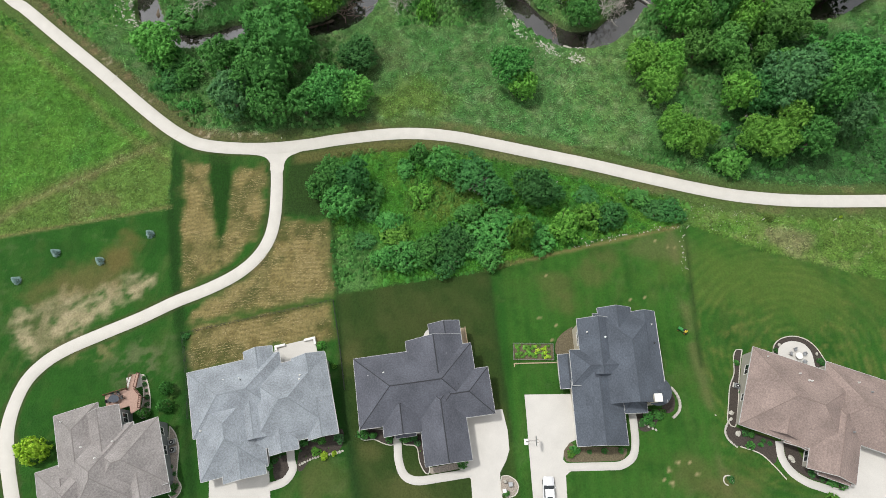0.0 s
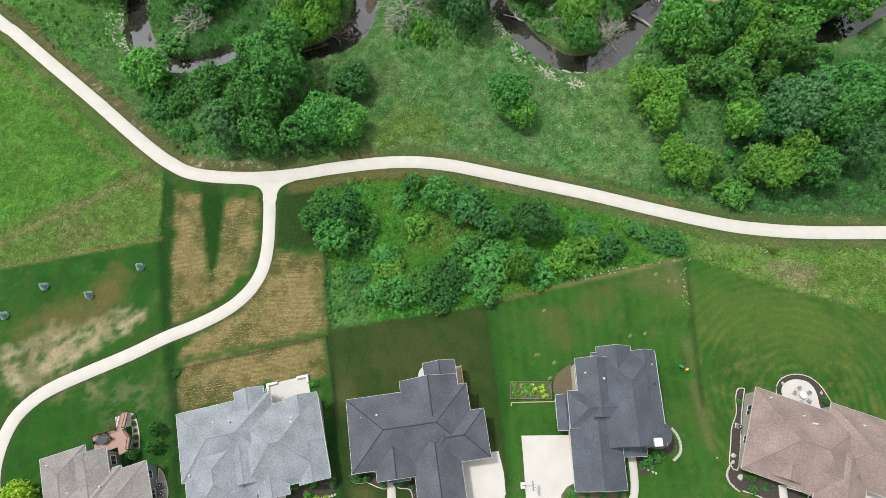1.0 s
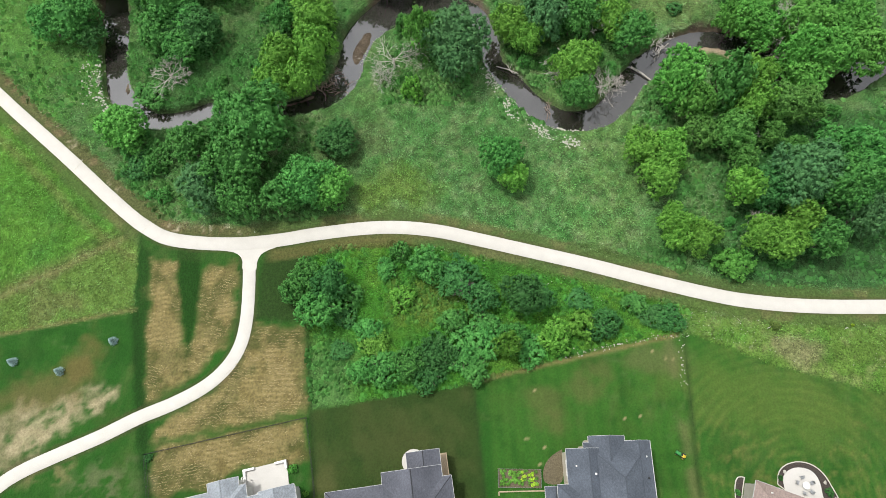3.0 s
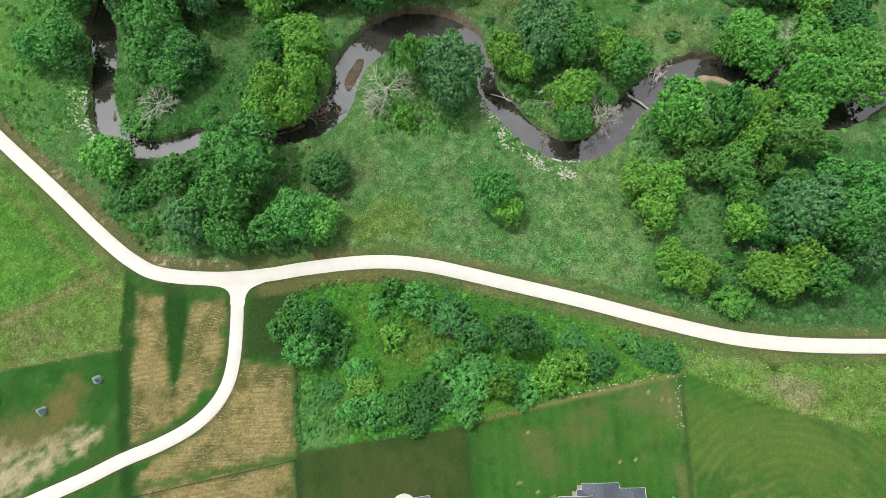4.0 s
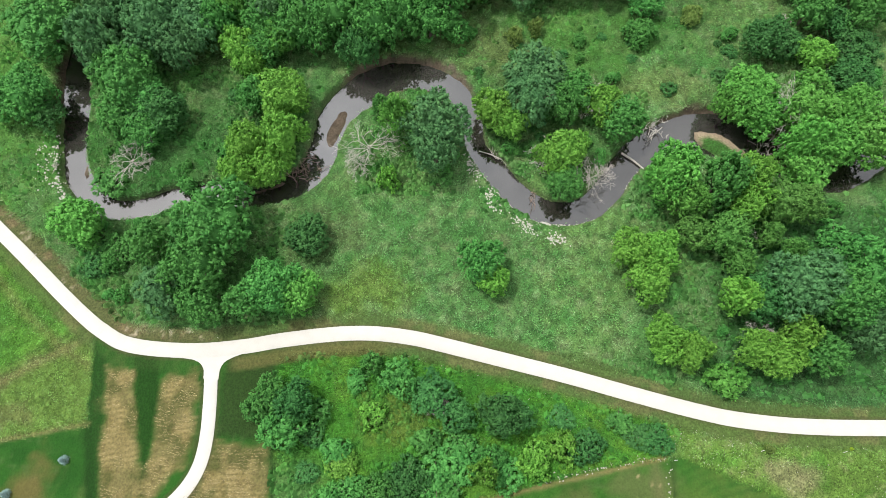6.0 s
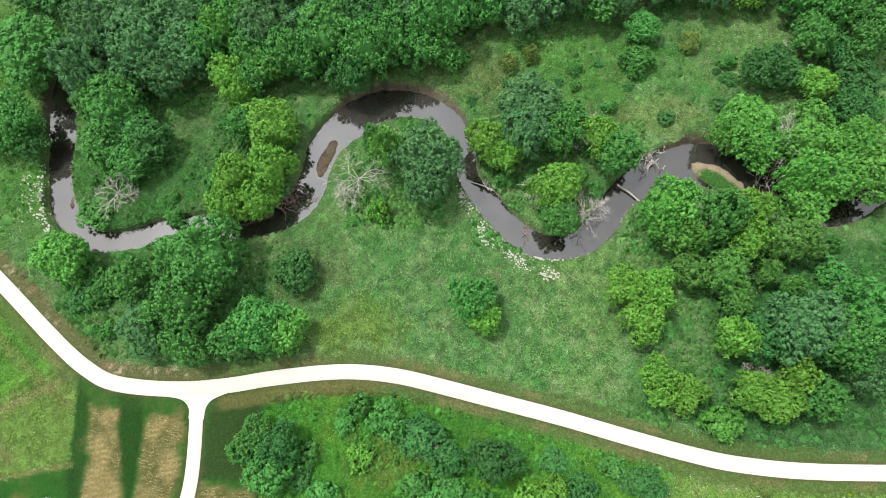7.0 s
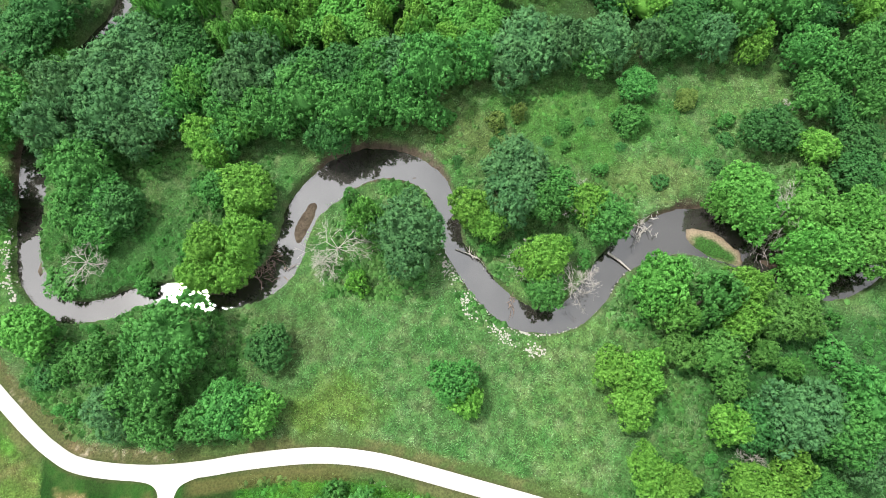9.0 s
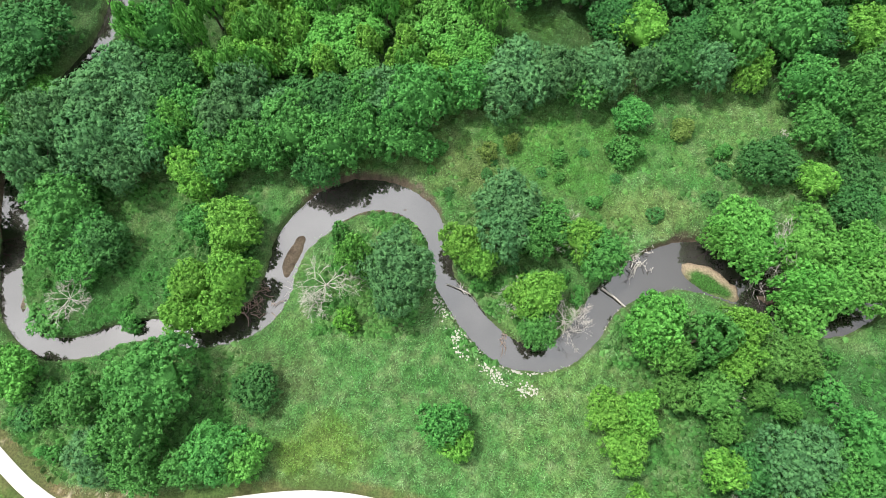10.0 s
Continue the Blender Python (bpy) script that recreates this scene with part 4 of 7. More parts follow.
WEST_BANK = [
    (-58.6, 113.5, 6.6, 11.0, 4), (-55.6, 109.2, 5.6, 9.0, 1), (-50.3, 103.2, 5.8, 8.0, 0), (-56.5, 101.6, 5.0, 7.0, 1),
    (-51.9, 98.9, 4.7, 6.0, 1), (-74.9, 105.3, 6.2, 8.0, 1), (-72.0, 102.1, 3.6, 5.0, 0), (-80.0, 103.7, 4.5, 7.0, 1),
    (-43.3, 88.9, 2.4, 3.0, 1), (-58.0, 89.0, 3.8, 2.0, 1),
]
WILLOW_W = [
    (-50.2, 136.2, 6.8, 13.0, 4), (-54.1, 128.4, 7.9, 14.0, 4), (-60.2, 123.4, 6.0, 13.0, 4), (-61.5, 115.7, 5.4, 12.0, 4),
    (-52.7, 120.6, 6.8, 12.0, 4), (-45.1, 122.3, 6.4, 11.0, 4), (-46.7, 116.1, 4.6, 9.0, 4), (-44.6, 140.5, 6.0, 11.0, 0),
    (-40.3, 134.4, 6.3, 11.0, 0), (-45.7, 130.1, 6.2, 12.0, 4), (-58.1, 111.2, 5.4, 9.0, 1), (-51.8, 104.3, 5.4, 7.0, 1),
    (-48.5, 101.5, 4.5, 6.0, 0), (-70.3, 144.2, 8.1, 12.0, 0), (-76.4, 137.6, 8.0, 12.0, 0), (-69.2, 134.7, 3.8, 5.0, 3),
    (-75.2, 121.2, 6.7, 8.0, 1),
]
ROW_N = [
    (-37.4, 126.2, 4.9, 9.0, 3), (-34.9, 117.1, 4.8, 9.0, 2), (-30.9, 122.4, 4.6, 9.0, 1), (-32.8, 113.8, 3.4, 7.0, 2),
    (-28.6, 127.6, 5.8, 11.0, 4), (-28.4, 121.0, 4.6, 8.0, 3), (-20.5, 128.0, 6.0, 12.0, 4), (-17.5, 132.7, 4.9, 11.0, 0),
    (-8.5, 129.8, 7.5, 13.0, 0), (-7.9, 122.1, 6.2, 12.0, 1), (-10.9, 118.1, 4.5, 10.0, 0), (-3.1, 124.9, 5.7, 11.0, 1),
    (0.7, 132.2, 5.8, 11.0, 4), (6.6, 130.8, 5.8, 12.0, 1), (3.1, 124.7, 5.2, 9.0, 1), (7.8, 124.7, 3.5, 6.0, 1),
    (-44.3, 145.0, 6.1, 11.0, 1), (-47.4, 143.3, 3.7, 9.0, 3), (-23.9, 122.3, 5.3, 10.0, 1), (-15.6, 125.1, 5.7, 11.0, 1),
    (-34.3, 128.3, 5.4, 10.0, 1), (-39.7, 123.8, 4.4, 9.0, 1), (-26.0, 132.4, 5.4, 11.0, 4), (-2.5, 132.0, 5.4, 11.0, 1),
    (-13.3, 126.7, 4.6, 10.0, 4), (-19.9, 121.3, 4.4, 8.0, 1), (-31.2, 117.2, 4.2, 7.0, 1),
]
ROW_NE = [
    (27.1, 139.3, 7.7, 12.0, 4), (23.1, 134.4, 4.8, 9.0, 4), (33.2, 138.6, 4.9, 10.0, 4), (41.6, 139.8, 6.2, 12.0, 4),
    (39.5, 136.4, 3.8, 7.0, 1), (16.0, 136.0, 5.2, 9.0, 1), (12.3, 134.8, 3.3, 7.0, 1), (50.5, 140.7, 3.9, 8.0, 4),
    (57.0, 143.3, 6.5, 11.0, 0), (62.8, 141.3, 4.6, 9.0, 4), (72.4, 144.8, 4.6, 9.0, 2), (71.5, 140.6, 3.5, 7.0, 2),
    (48.4, 132.6, 4.2, 5.0, 1), (47.1, 125.2, 3.9, 4.5, 1), (58.6, 130.6, 2.7, 3.0, 7), (20.8, 124.4, 2.2, 3.0, 7),
    (25.2, 126.3, 1.7, 2.5, 7),
]
FAR_NE = [
    (50.7, 150.7, 5.6, 10.0, 2), (45.2, 153.1, 5.6, 10.0, 0), (61.8, 151.1, 5.6, 10.0, 0), (69.0, 149.5, 6.1, 11.0, 1),
    (77.7, 149.1, 6.0, 11.0, 1), (74.0, 154.9, 6.1, 11.0, 0), (86.3, 150.9, 6.6, 12.0, 0), (94.5, 151.7, 6.1, 11.0, 2),
    (81.1, 139.0, 5.9, 10.0, 1), (87.5, 136.0, 4.8, 9.0, 1), (81.6, 129.6, 4.8, 8.0, 1), (92.2, 137.7, 5.9, 11.0, 1),
    (92.4, 129.8, 5.8, 10.0, 1), (87.7, 128.0, 4.2, 8.0, 0), (71.6, 122.5, 5.0, 7.0, 0), (76.7, 122.5, 3.8, 6.0, 0),
    (81.6, 119.5, 4.4, 7.0, 2), (90.8, 120.9, 5.2, 9.0, 0), (88.3, 115.2, 5.1, 9.0, 0), (76.7, 127.0, 2.7, 3.0, 4),
   
]
SCRUB_S = [
    (-21.5, 48.8, 4.5, 6.5, 1), (-17.1, 48.1, 4.5, 7.0, 0), (-18.7, 44.0, 4.1, 5.0, 1), (-24.2, 46.9, 2.8, 5.0, 1),
    (-5.0, 54.8, 2.7, 4.0, 1), (-0.0, 52.6, 3.7, 5.0, 1), (5.9, 49.9, 4.3, 6.0, 0), (10.3, 46.7, 3.2, 5.0, 0), (17.1, 46.9, 4.8, 6.5, 0),
    (20.0, 46.8, 3.2, 5.0, 0), (32.0, 42.0, 3.6, 4.5, 0), (44.0, 43.5, 3.3, 2.2, 0), (15.5, 39.4, 4.5, 4.0, 1),
    (11.2, 39.4, 4.2, 4.0, 1), (22.9, 39.8, 3.8, 4.0, 2), (18.1, 37.9, 3.6, 3.5, 1), (14.6, 38.0, 2.4, 3.4, 2), (6.9, 36.5, 4.4, 4.0, 1), (1.7, 36.3, 4.7, 4.5, 0),
    (-2.5, 34.6, 4.7, 4.5, 1), (0.7, 32.6, 4.2, 4.0, 0), (-7.2, 33.8, 3.8, 3.0, 1), (-10.9, 32.9, 2.6, 2.0, 1),
   
]
SCRUB_LOW = [
    (-14.6, 42.8, 2.2, 1.5, 0), (-10.2, 40.4, 2.4, 1.6, 1), (4.9, 42.3, 2.4, 1.8, 1), (10.3, 42.2, 2.6, 2.2, 1),
    (37.9, 46.4, 2.2, 1.4, 1), (28.1, 46.9, 2.2, 1.4, 0), (40.9, 44.0, 2.4, 1.5, 0), (9.1, 33.7, 2.5, 2.0, 1), (-7.3, 52.1, 2.0, 1.3, 1),
    (-14.8, 37.0, 1.9, 1.3, 0), (-9.0, 38.2, 2.8, 1.5, 2), (-4.4, 46.6, 2.2, 1.1, 2), (27.7, 42.0, 2.4, 1.6, 2),
    (-13.7, 46.4, 2.4, 1.3, 1),
]


for stand in (SOUTH_BANK, MEADOW_S, EAST_BANK, NORTH_EAST, INNER_BANK, WEST_BANK, WILLOW_W, ROW_N, ROW_NE, FAR_NE, SCRUB_S, SCRUB_LOW):
    for x, y, r, h, sp in stand:
        tree(x, y, r * 0.86 if stand is SCRUB_S else r, h, sp)

# the bright grove north of the creek, and woods behind it
grove_rng = random.Random(11)
GROVE = [(-42, 172), (-38, 138), (-27, 135), (-17, 139), (-4, 141), (3, 137), (11, 136), (20, 141), (22, 152), (16, 172)]
placed = []
for _ in range(1500):
    x, y = grove_rng.uniform(-44, 24), grove_rng.uniform(134, 172)
    if inside(np.array([x]), np.array([y]), GROVE)[0] > 0.5 and all((x - a) ** 2 + (y - b) ** 2 > 3.9**2 for a, b in placed):
        placed.append((x, y))
        tree(x, y, grove_rng.uniform(2.7, 3.6), grove_rng.uniform(6.6, 8.4), 2 if grove_rng.random() < 0.3 else 3)
for k in range(44):
    x = -104 + 5.2 * k + grove_rng.uniform(-2, 2)
    if -45 < x < 26:
        continue
    for y in (161, 169):
        if abs(x + 59) > 6:
            tree(x, y + grove_rng.uniform(-2, 2), grove_rng.uniform(3.8, 5.5), grove_rng.uniform(9, 12), grove_rng.choice((0, 1, 1, 4)))


# low brush round the trees and along the creek
brush_rng = random.Random(29)
for x0, x1, y0, y1, n, kinds in ((-66, -22, 86, 116, 42, (0, 1, 1)), (-60, -22, 66, 84, 22, (0, 1, 1)), (50, 92, 52, 92, 34, (0, 0, 1, 6)), (15, 46, 88, 112, 20, (0, 1, 1)), (-8, 10, 90, 112, 10, (1, 1, 3)), (-40, 60, 112, 126, 16, (0, 1)), (60, 96, 104, 128, 16, (0, 1))):
    made = 0
    while made < n:
        x, y = brush_rng.uniform(x0, x1), brush_rng.uniform(y0, y1)
        e = float(creek_edge(x, y)[0])
        r = brush_rng.uniform(0.8, 1.7)
        if e > 0.8 + 0.5 * r and line_distance(x, y, TRAIL_LINE[::3])[0][0] > 5 and float(fbm(x, y, 7, 171)) > 0.46:
            tree(x, y, r, r * brush_rng.uniform(0.7, 1.0), brush_rng.choice(kinds))
            made += 1

# ---- houses ----
M_ROOFS = {
    "taupe": shingles("weathered_taupe_shingles", (0.255, 0.235, 0.225)),
    "grey": shingles("light_grey_shingles", (0.255, 0.280, 0.305)),
    "slate": shingles("dark_slate_shingles", (0.090, 0.095, 0.115)),
    "blue": shingles("blue_grey_shingles", (0.078, 0.092, 0.114)),
    "brown": shingles("pinkish_brown_shingles", (0.255, 0.195, 0.172)),
}
M_CAPS = {k: plain("ridge_" + k, rgb, 0.9, grain=0.2, scale=5) for k, rgb in (("taupe", (0.22, 0.20, 0.19)), ("grey", (0.22, 0.243, 0.265)), ("slate", (0.035, 0.036, 0.042)), ("blue", (0.065, 0.076, 0.094)), ("brown", (0.205, 0.155, 0.136)))}
M_WALL = {
    "taupe": plain("grey_blue_siding", (0.20, 0.21, 0.215), 0.8, grain=0.06, scale=1.5),
    "grey": plain("pale_grey_siding", (0.45, 0.45, 0.43), 0.8, grain=0.06, scale=1.5),
    "slate": plain("stone_grey_siding", (0.33, 0.31, 0.28), 0.8, grain=0.08, scale=1.5),
    "blue": plain("beige_siding", (0.52, 0.47, 0.38), 0.8, grain=0.06, scale=1.5),
    "brown": plain("tan_siding", (0.36, 0.34, 0.29), 0.8, grain=0.06, scale=1.5),
}
PITCH = 0.6


def wing(house, style, u0, u1, v0, v1, along, ends, eave, pitch=PITCH, over=0.45, foot=-1.0, gutter=True):
    """One wing: a roof slab with ridge caps and gutters over a block of wall. along: the ridge's direction; ends: h(ip), g(able) or i(nner, running into the house) at the low and high end."""
    sw = along == "v"
    a0, a1, b0, b1 = (v0, v1, u0, u1) if sw else (u0, u1, v0, v1)
    half = (b1 - b0) / 2
    top, mid = eave + pitch * half, (b0 + b1) / 2
    i0 = half if ends[0] == "h" else 0.0
    i1 = half if ends[1] == "h" else 0.0
    if i0 + i1 > a1 - a0:
        k = (a1 - a0) / (i0 + i1)
        i0, i1 = i0 * k, i1 * k
    P = lambda a, b, z: Vector((b, a, z) if sw else (a, b, z))
    c = [P(a0, b0, eave), P(a1, b0, eave), P(a1, b1, eave), P(a0, b1, eave), P(a0 + i0, mid, top), P(a1 - i1, mid, top)]
    slopes = [(0, 1, 5, 4), (2, 3, 4, 5)]
    if i0:
        slopes.append((3, 0, 4))
    if i1:
        slopes.append((1, 2, 5))
    bm = bmesh.new()
    uv = bm.loops.layers.uv.new("UVMap")
    tv = [bm.verts.new(p) for p in c]
    lv = [bm.verts.new(p - Vector((0, 0, 0.16))) for p in c]
    for s in slopes:
        f = bm.faces.new([tv[i] for i in s])
        f.normal_update()
        if f.normal.z < 0:
            f.normal_flip()
        e = (c[s[1]] - c[s[0]]).normalized()
        up = f.normal.cross(e)
        for lp in f.loops:
            lp[uv].uv = (lp.vert.co.dot(e) + 3.7 * u0, lp.vert.co.dot(up))
        g = bm.faces.new([lv[i] for i in s])
        g.normal_update()
        if g.normal.z > 0:
            g.normal_flip()
    rim = [0, 1] + ([] if i1 else [5]) + [2, 3] + ([] if i0 else [4])
    for i, j in zip(rim, rim[1:] + rim[:1]):
        bm.faces.new((tv[i], tv[j], lv[j], lv[i]))
    part("roof", bm, M_ROOFS[style], house)
    # ridge and hip caps
    lines = [(4, 5)] + ([(0, 4), (3, 4)] if i0 else []) + ([(1, 5), (2, 5)] if i1 else [])
    for i, j in lines:
        if (c[j] - c[i]).length > 0.3:
            bm = bmesh.new()
            d = (c[j] - c[i]).normalized()
            side = d.cross(Vector((0, 0, 1))).normalized() * 0.11
            drop, lift = Vector((0, 0, -0.07)), Vector((0, 0, 0.045))
            q = [bm.verts.new(p) for p in (c[i] - side + drop, c[i] + lift, c[i] + side + drop, c[j] - side + drop, c[j] + lift, c[j] + side + drop)]
            bm.faces.new((q[0], q[1], q[4], q[3]))
            bm.faces.new((q[1], q[2], q[5], q[4]))
            bm.faces.new((q[0], q[3], q[5], q[2]))
            part("ridge_cap", bm, M_CAPS[style], house)
    # white gutters on the eaves and boards on the gable rakes
    if gutter:
        for i, j in zip(rim, rim[1:] + rim[:1]):
            if ("i" == ends[0] and 4 in (i, j)) or ("i" == ends[1] and 5 in (i, j)):
                continue
            bm = bmesh.new()
            d = c[j] - c[i]
            nrm = Vector((d.y, -d.x, 0)).normalized()
            if nrm.dot((c[i] + c[j]) / 2 - P((a0 + a1) / 2, mid, 0)) < 0:
                nrm = -nrm
            w = 0.05
            lo, hi = Vector((0, 0, -0.2)), Vector((0, 0, 0.01))
            q = [bm.verts.new(p + o) for p in (c[i], c[j]) for o in (hi, nrm * w + hi, nrm * w + lo, lo)]
            for s in ((0, 1, 2, 3), (7, 6, 5, 4), (0, 4, 5, 1), (1, 5, 6, 2), (2, 6, 7, 3), (3, 7, 4, 0)):
                bm.faces.new([q[k] for k in s])
            part("rake_board" if 4 in (i, j) or 5 in (i, j) else "gutter", bm, M_GUTTER, house)
    # walls with gable tops
    bm = bmesh.new()
    x0, x1, y0, y1 = a0 + over, a1 - over, b0 + over, b1 - over
    e2 = eave - 0.2
    t2 = eave + pitch * (half - over) - 0.3
    base = [P(x0, y0, foot), P(x1, y0, foot), P(x1, y1, foot), P(x0, y1, foot)]
    upper = [P(x0, y0, e2), P(x1, y0, e2), P(x1, y1, e2), P(x0, y1, e2)]
    B, U = [bm.verts.new(p) for p in base], [bm.verts.new(p) for p in upper]
    r0 = bm.verts.new(P(x0 + max(0, i0 - 0.3), mid, t2))
    r1 = bm.verts.new(P(x1 - max(0, i1 - 0.3), mid, t2))
    for i in range(4):
        bm.faces.new((B[i], B[(i + 1) % 4], U[(i + 1) % 4], U[i]))
    bm.faces.new((U[0], U[1], r1, r0))
    bm.faces.new((U[2], U[3], r0, r1))
    bm.faces.new((U[3], U[0], r0))
    bm.faces.new((U[1], U[2], r1))
    bm.faces.new(B)
    bmesh.ops.recalc_face_normals(bm, faces=bm.faces)
    part("wall", bm, M_WALL[style], house)


def window(house, u, v, face, w, h, z, name="window", pane=None):
    """A framed opening on a wall that faces n, s, e or w; u, v on the wall's plane."""
    turn = {"s": 0, "e": 90, "n": 180, "w": 270}[face]
    ob = new(name)
    ob.parent = house
    ob.matrix_basis = pose(u, v, z, 0, 0, turn)
    bm = bmesh.new()
    t = 0.09
    for q in ((-w / 2 - t, w / 2 + t, -0.06, 0.02, h / 2, h / 2 + t), (-w / 2 - t, w / 2 + t, -0.1, 0.02, -h / 2 - t, -h / 2), (-w / 2 - t, -w / 2, -0.06, 0.02, -h / 2, h / 2), (w / 2, w / 2 + t, -0.06, 0.02, -h / 2, h / 2), (-0.025, 0.025, -0.045, 0.02, -h / 2, h / 2)):
        box(bm, *q)
    part("frame", bm, M_WHITE, ob)
    part("pane", boxed(-w / 2, w / 2, -0.03, 0.02, -h / 2, h / 2), pane or M_GLASS, ob)
    return ob


def garage_door(house, u, v, face, w=4.9, h=2.2, z=3.8):
    turn = {"s": 0, "e": 90, "n": 180, "w": 270}[face]
    ob = new("garage_door")
    ob.parent = house
    ob.matrix_basis = pose(u, v, z, 0, 0, turn)
    for k in range(4):
        part("panel", boxed(-w / 2, w / 2, -0.05, 0.02, -h / 2 + k * h / 4 + 0.012, -h / 2 + (k + 1) * h / 4 - 0.012, bevel=0.01), M_WHITE, ob)
    part("casing", boxed(-w / 2 - 0.12, w / 2 + 0.12, -0.03, 0.02, h / 2, h / 2 + 0.14), M_WHITE, ob)


def vent(house, u, v, z, mat, r=0.09, tall=0.35, name="vent_pipe"):
    r = min(r, 0.1)
    bm = bmesh.new()
    tube(bm, (u, v, z - 0.3), (u, v, z + tall), r, r, 8)
    tube(bm, (u, v, z - 0.05), (u, v, z + 0.05), r * 1.9, r * 1.4, 8)
    part(name, bm, mat, house)


def house(x, y, turn, label):
    return empty("house", pose(x, y, 0, 0, 0, turn), label, "house", "houses along the meadow")


# taupe house with the red deck
h1 = house(-63.1, 3.7, 19, "large house with weathered taupe shingle roof and grey siding")
wing(h1, "taupe", 0.0, 12.2, -18.0, -4.8, "v", "hh", 5.8)
wing(h1, "taupe", 0.02, 7.15, -9.5, 0.1, "v", "ih", 5.83)
wing(h1, "taupe", 5.0, 10.55, -9.0, -1.4, "v", "ig", 6.3)
wing(h1, "taupe", 4.0, 16.1, -15.9, -5.35, "u", "hh", 5.82)
wing(h1, "taupe", 8.5, 15.9, -17.2, -9.5, "v", "gi", 5.3)
wing(h1, "taupe", -3.8, 7.0, -18.5, -7.75, "u", "hh", 5.6)
wing(h1, "taupe", -2.2, 4.2, -19.0, -10.2, "v", "gi", 5.9)
for u, v, f, w, hh, z in ((10.1, -3.3, "e", 1.5, 1.6, 3.6), (15.65, -7.4, "e", 1.2, 1.5, 4.2), (15.65, -10.5, "e", 1.4, 1.5, 4.2), (15.45, -13.0, "e", 1.2, 1.5, 4.2), (15.65, -9.0, "e", 1.2, 1.2, 1.6)):
    window(h1, u, v, f, w, hh, z)
for u, v, z in ((1.6, -1.4, 6.8), (5.2, -6.8, 8.8), (9.4, -7.2, 7.6), (7.2, -9.2, 9.2)):
    vent(h1, u, v, z, M_WHITE)

# light grey house with the white patio
h2 = house(-42.5, 10.9, 14, "large house with light grey shingle roof and white gutters")
wing(h2, "grey", 0.0, 15.5, -10.8, 0.1, "u", "hh", 5.8)
wing(h2, "grey", 8.6, 23.0, -14.9, -1.9, "u", "hh", 5.83)
wing(h2, "grey", 17.2, 22.9, -8.0, -1.6, "v", "ig", 5.86)
wing(h2, "grey", 9.55, 14.45, -6.0, 1.4, "v", "ig", 5.84)
wing(h2, "grey", 0.5, 11.2, -17.6, -4.6, "v", "hh", 5.77)
wing(h2, "grey", 4.0, 10.8, -18.7, -10.0, "v", "gi", 5.9)
wing(h2, "grey", 7.6, 12.6, -13.2, -6.2, "v", "gi", 6.5, gutter=False)
wing(h2, "grey", 11.6, 16.4, -16.2, -8.5, "v", "gi", 5.95)
wing(h2, "grey", 18.0, 22.95, -15.3, -9.0, "v", "gi", 5.88)
for u in (5.7, 8.9):
    garage_door(h2, u, -18.25, "s", 2.7)
window(h2, 20.5, -14.85, "s", 1.9, 1.5, 4.3)
window(h2, 22.55, -6.0, "e", 1.2, 1.5, 4.3)
window(h2, 22.55, -10.5, "e", 1.4, 1.5, 4.3)
window(h2, 17.2, -14.45, "s", 1.1, 1.5, 4.3)
window(h2, 14.0, -15.75, "s", 1.1, 2.1, 3.6, "front_door", M_BLACK)
for u, v, z, r, m in ((6.3, -2.8, 7.4, 0.08, M_WHITE), (9.2, -3.6, 7.9, 0.16, M_BLACK), (8.9, -3.2, 7.7, 0.07, M_WHITE), (18.6, -5.0, 7.7, 0.2, M_WHITE), (18.5, -5.7, 8.1, 0.2, M_WHITE), (21.2, -9.7, 6.9, 0.09, M_METAL), (1.6, -9.9, 6.7, 0.12, M_WHITE)):
    vent(h2, u, v, z, m, r)

# dark slate house
h3 = house(-14.9, 13.5, 8.5, "large house with dark slate shingle hip roof")
wing(h3, "slate", 0.0, 20.0, -11.5, 0.1, "u", "hh", 5.8)
wing(h3, "slate", 9.0, 18.55, -9.5, 1.85, "v", "hg", 5.82)
wing(h3, "slate", 13.2, 18.6, -3.0, 4.3, "v", "ig", 5.7, 0.5)
wing(h3, "slate", 11.5, 22.2, -12.0, -4.3, "u", "hh", 5.84)
wing(h3, "slate", 9.8, 17.4, -18.6, -5.0, "v", "gh", 5.86)
wing(h3, "slate", 3.8, 10.2, -13.2, -5.4, "v", "gh", 5.88)
wing(h3, "slate", 5.6, 9.0, -13.6, -9.5, "u", "gg", 5.2, 0.45)
garage_door(h3, 16.95, -14.6, "e", 4.9)
garage_door(h3, 19.6, -11.57, "s", 2.8)
window(h3, 13.5, -18.15, "s", 1.8, 1.5, 4.3)
window(h3, 1.9, -11.05, "s", 1.5, 1.5, 4.3)
window(h3, 18.1, 0.5, "e", 1.8, 1.8, 3.4)
window(h3, 18.1, -2.5, "e", 1.4, 1.5, 3.6)
window(h3, 7.3, -13.2, "s", 1.1, 2.1, 3.5, "front_door", M_BLACK)
for u, v, z, r, m in ((4.9, -3.2, 7.8, 0.22, M_WHITE), (15.6, -1.4, 7.2, 0.12, M_WHITE), (14.9, -4.0, 7.9, 0.17, M_BLACK), (15.9, -4.2, 7.4, 0.08, M_WHITE), (2.3, -3.2, 7.0, 0.06, M_WHITE), (16.8, -5.9, 7.2, 0.08, M_BLACK), (16.8, -6.7, 7.4, 0.08, M_BLACK)):
    vent(h3, u, v, z, m, r)

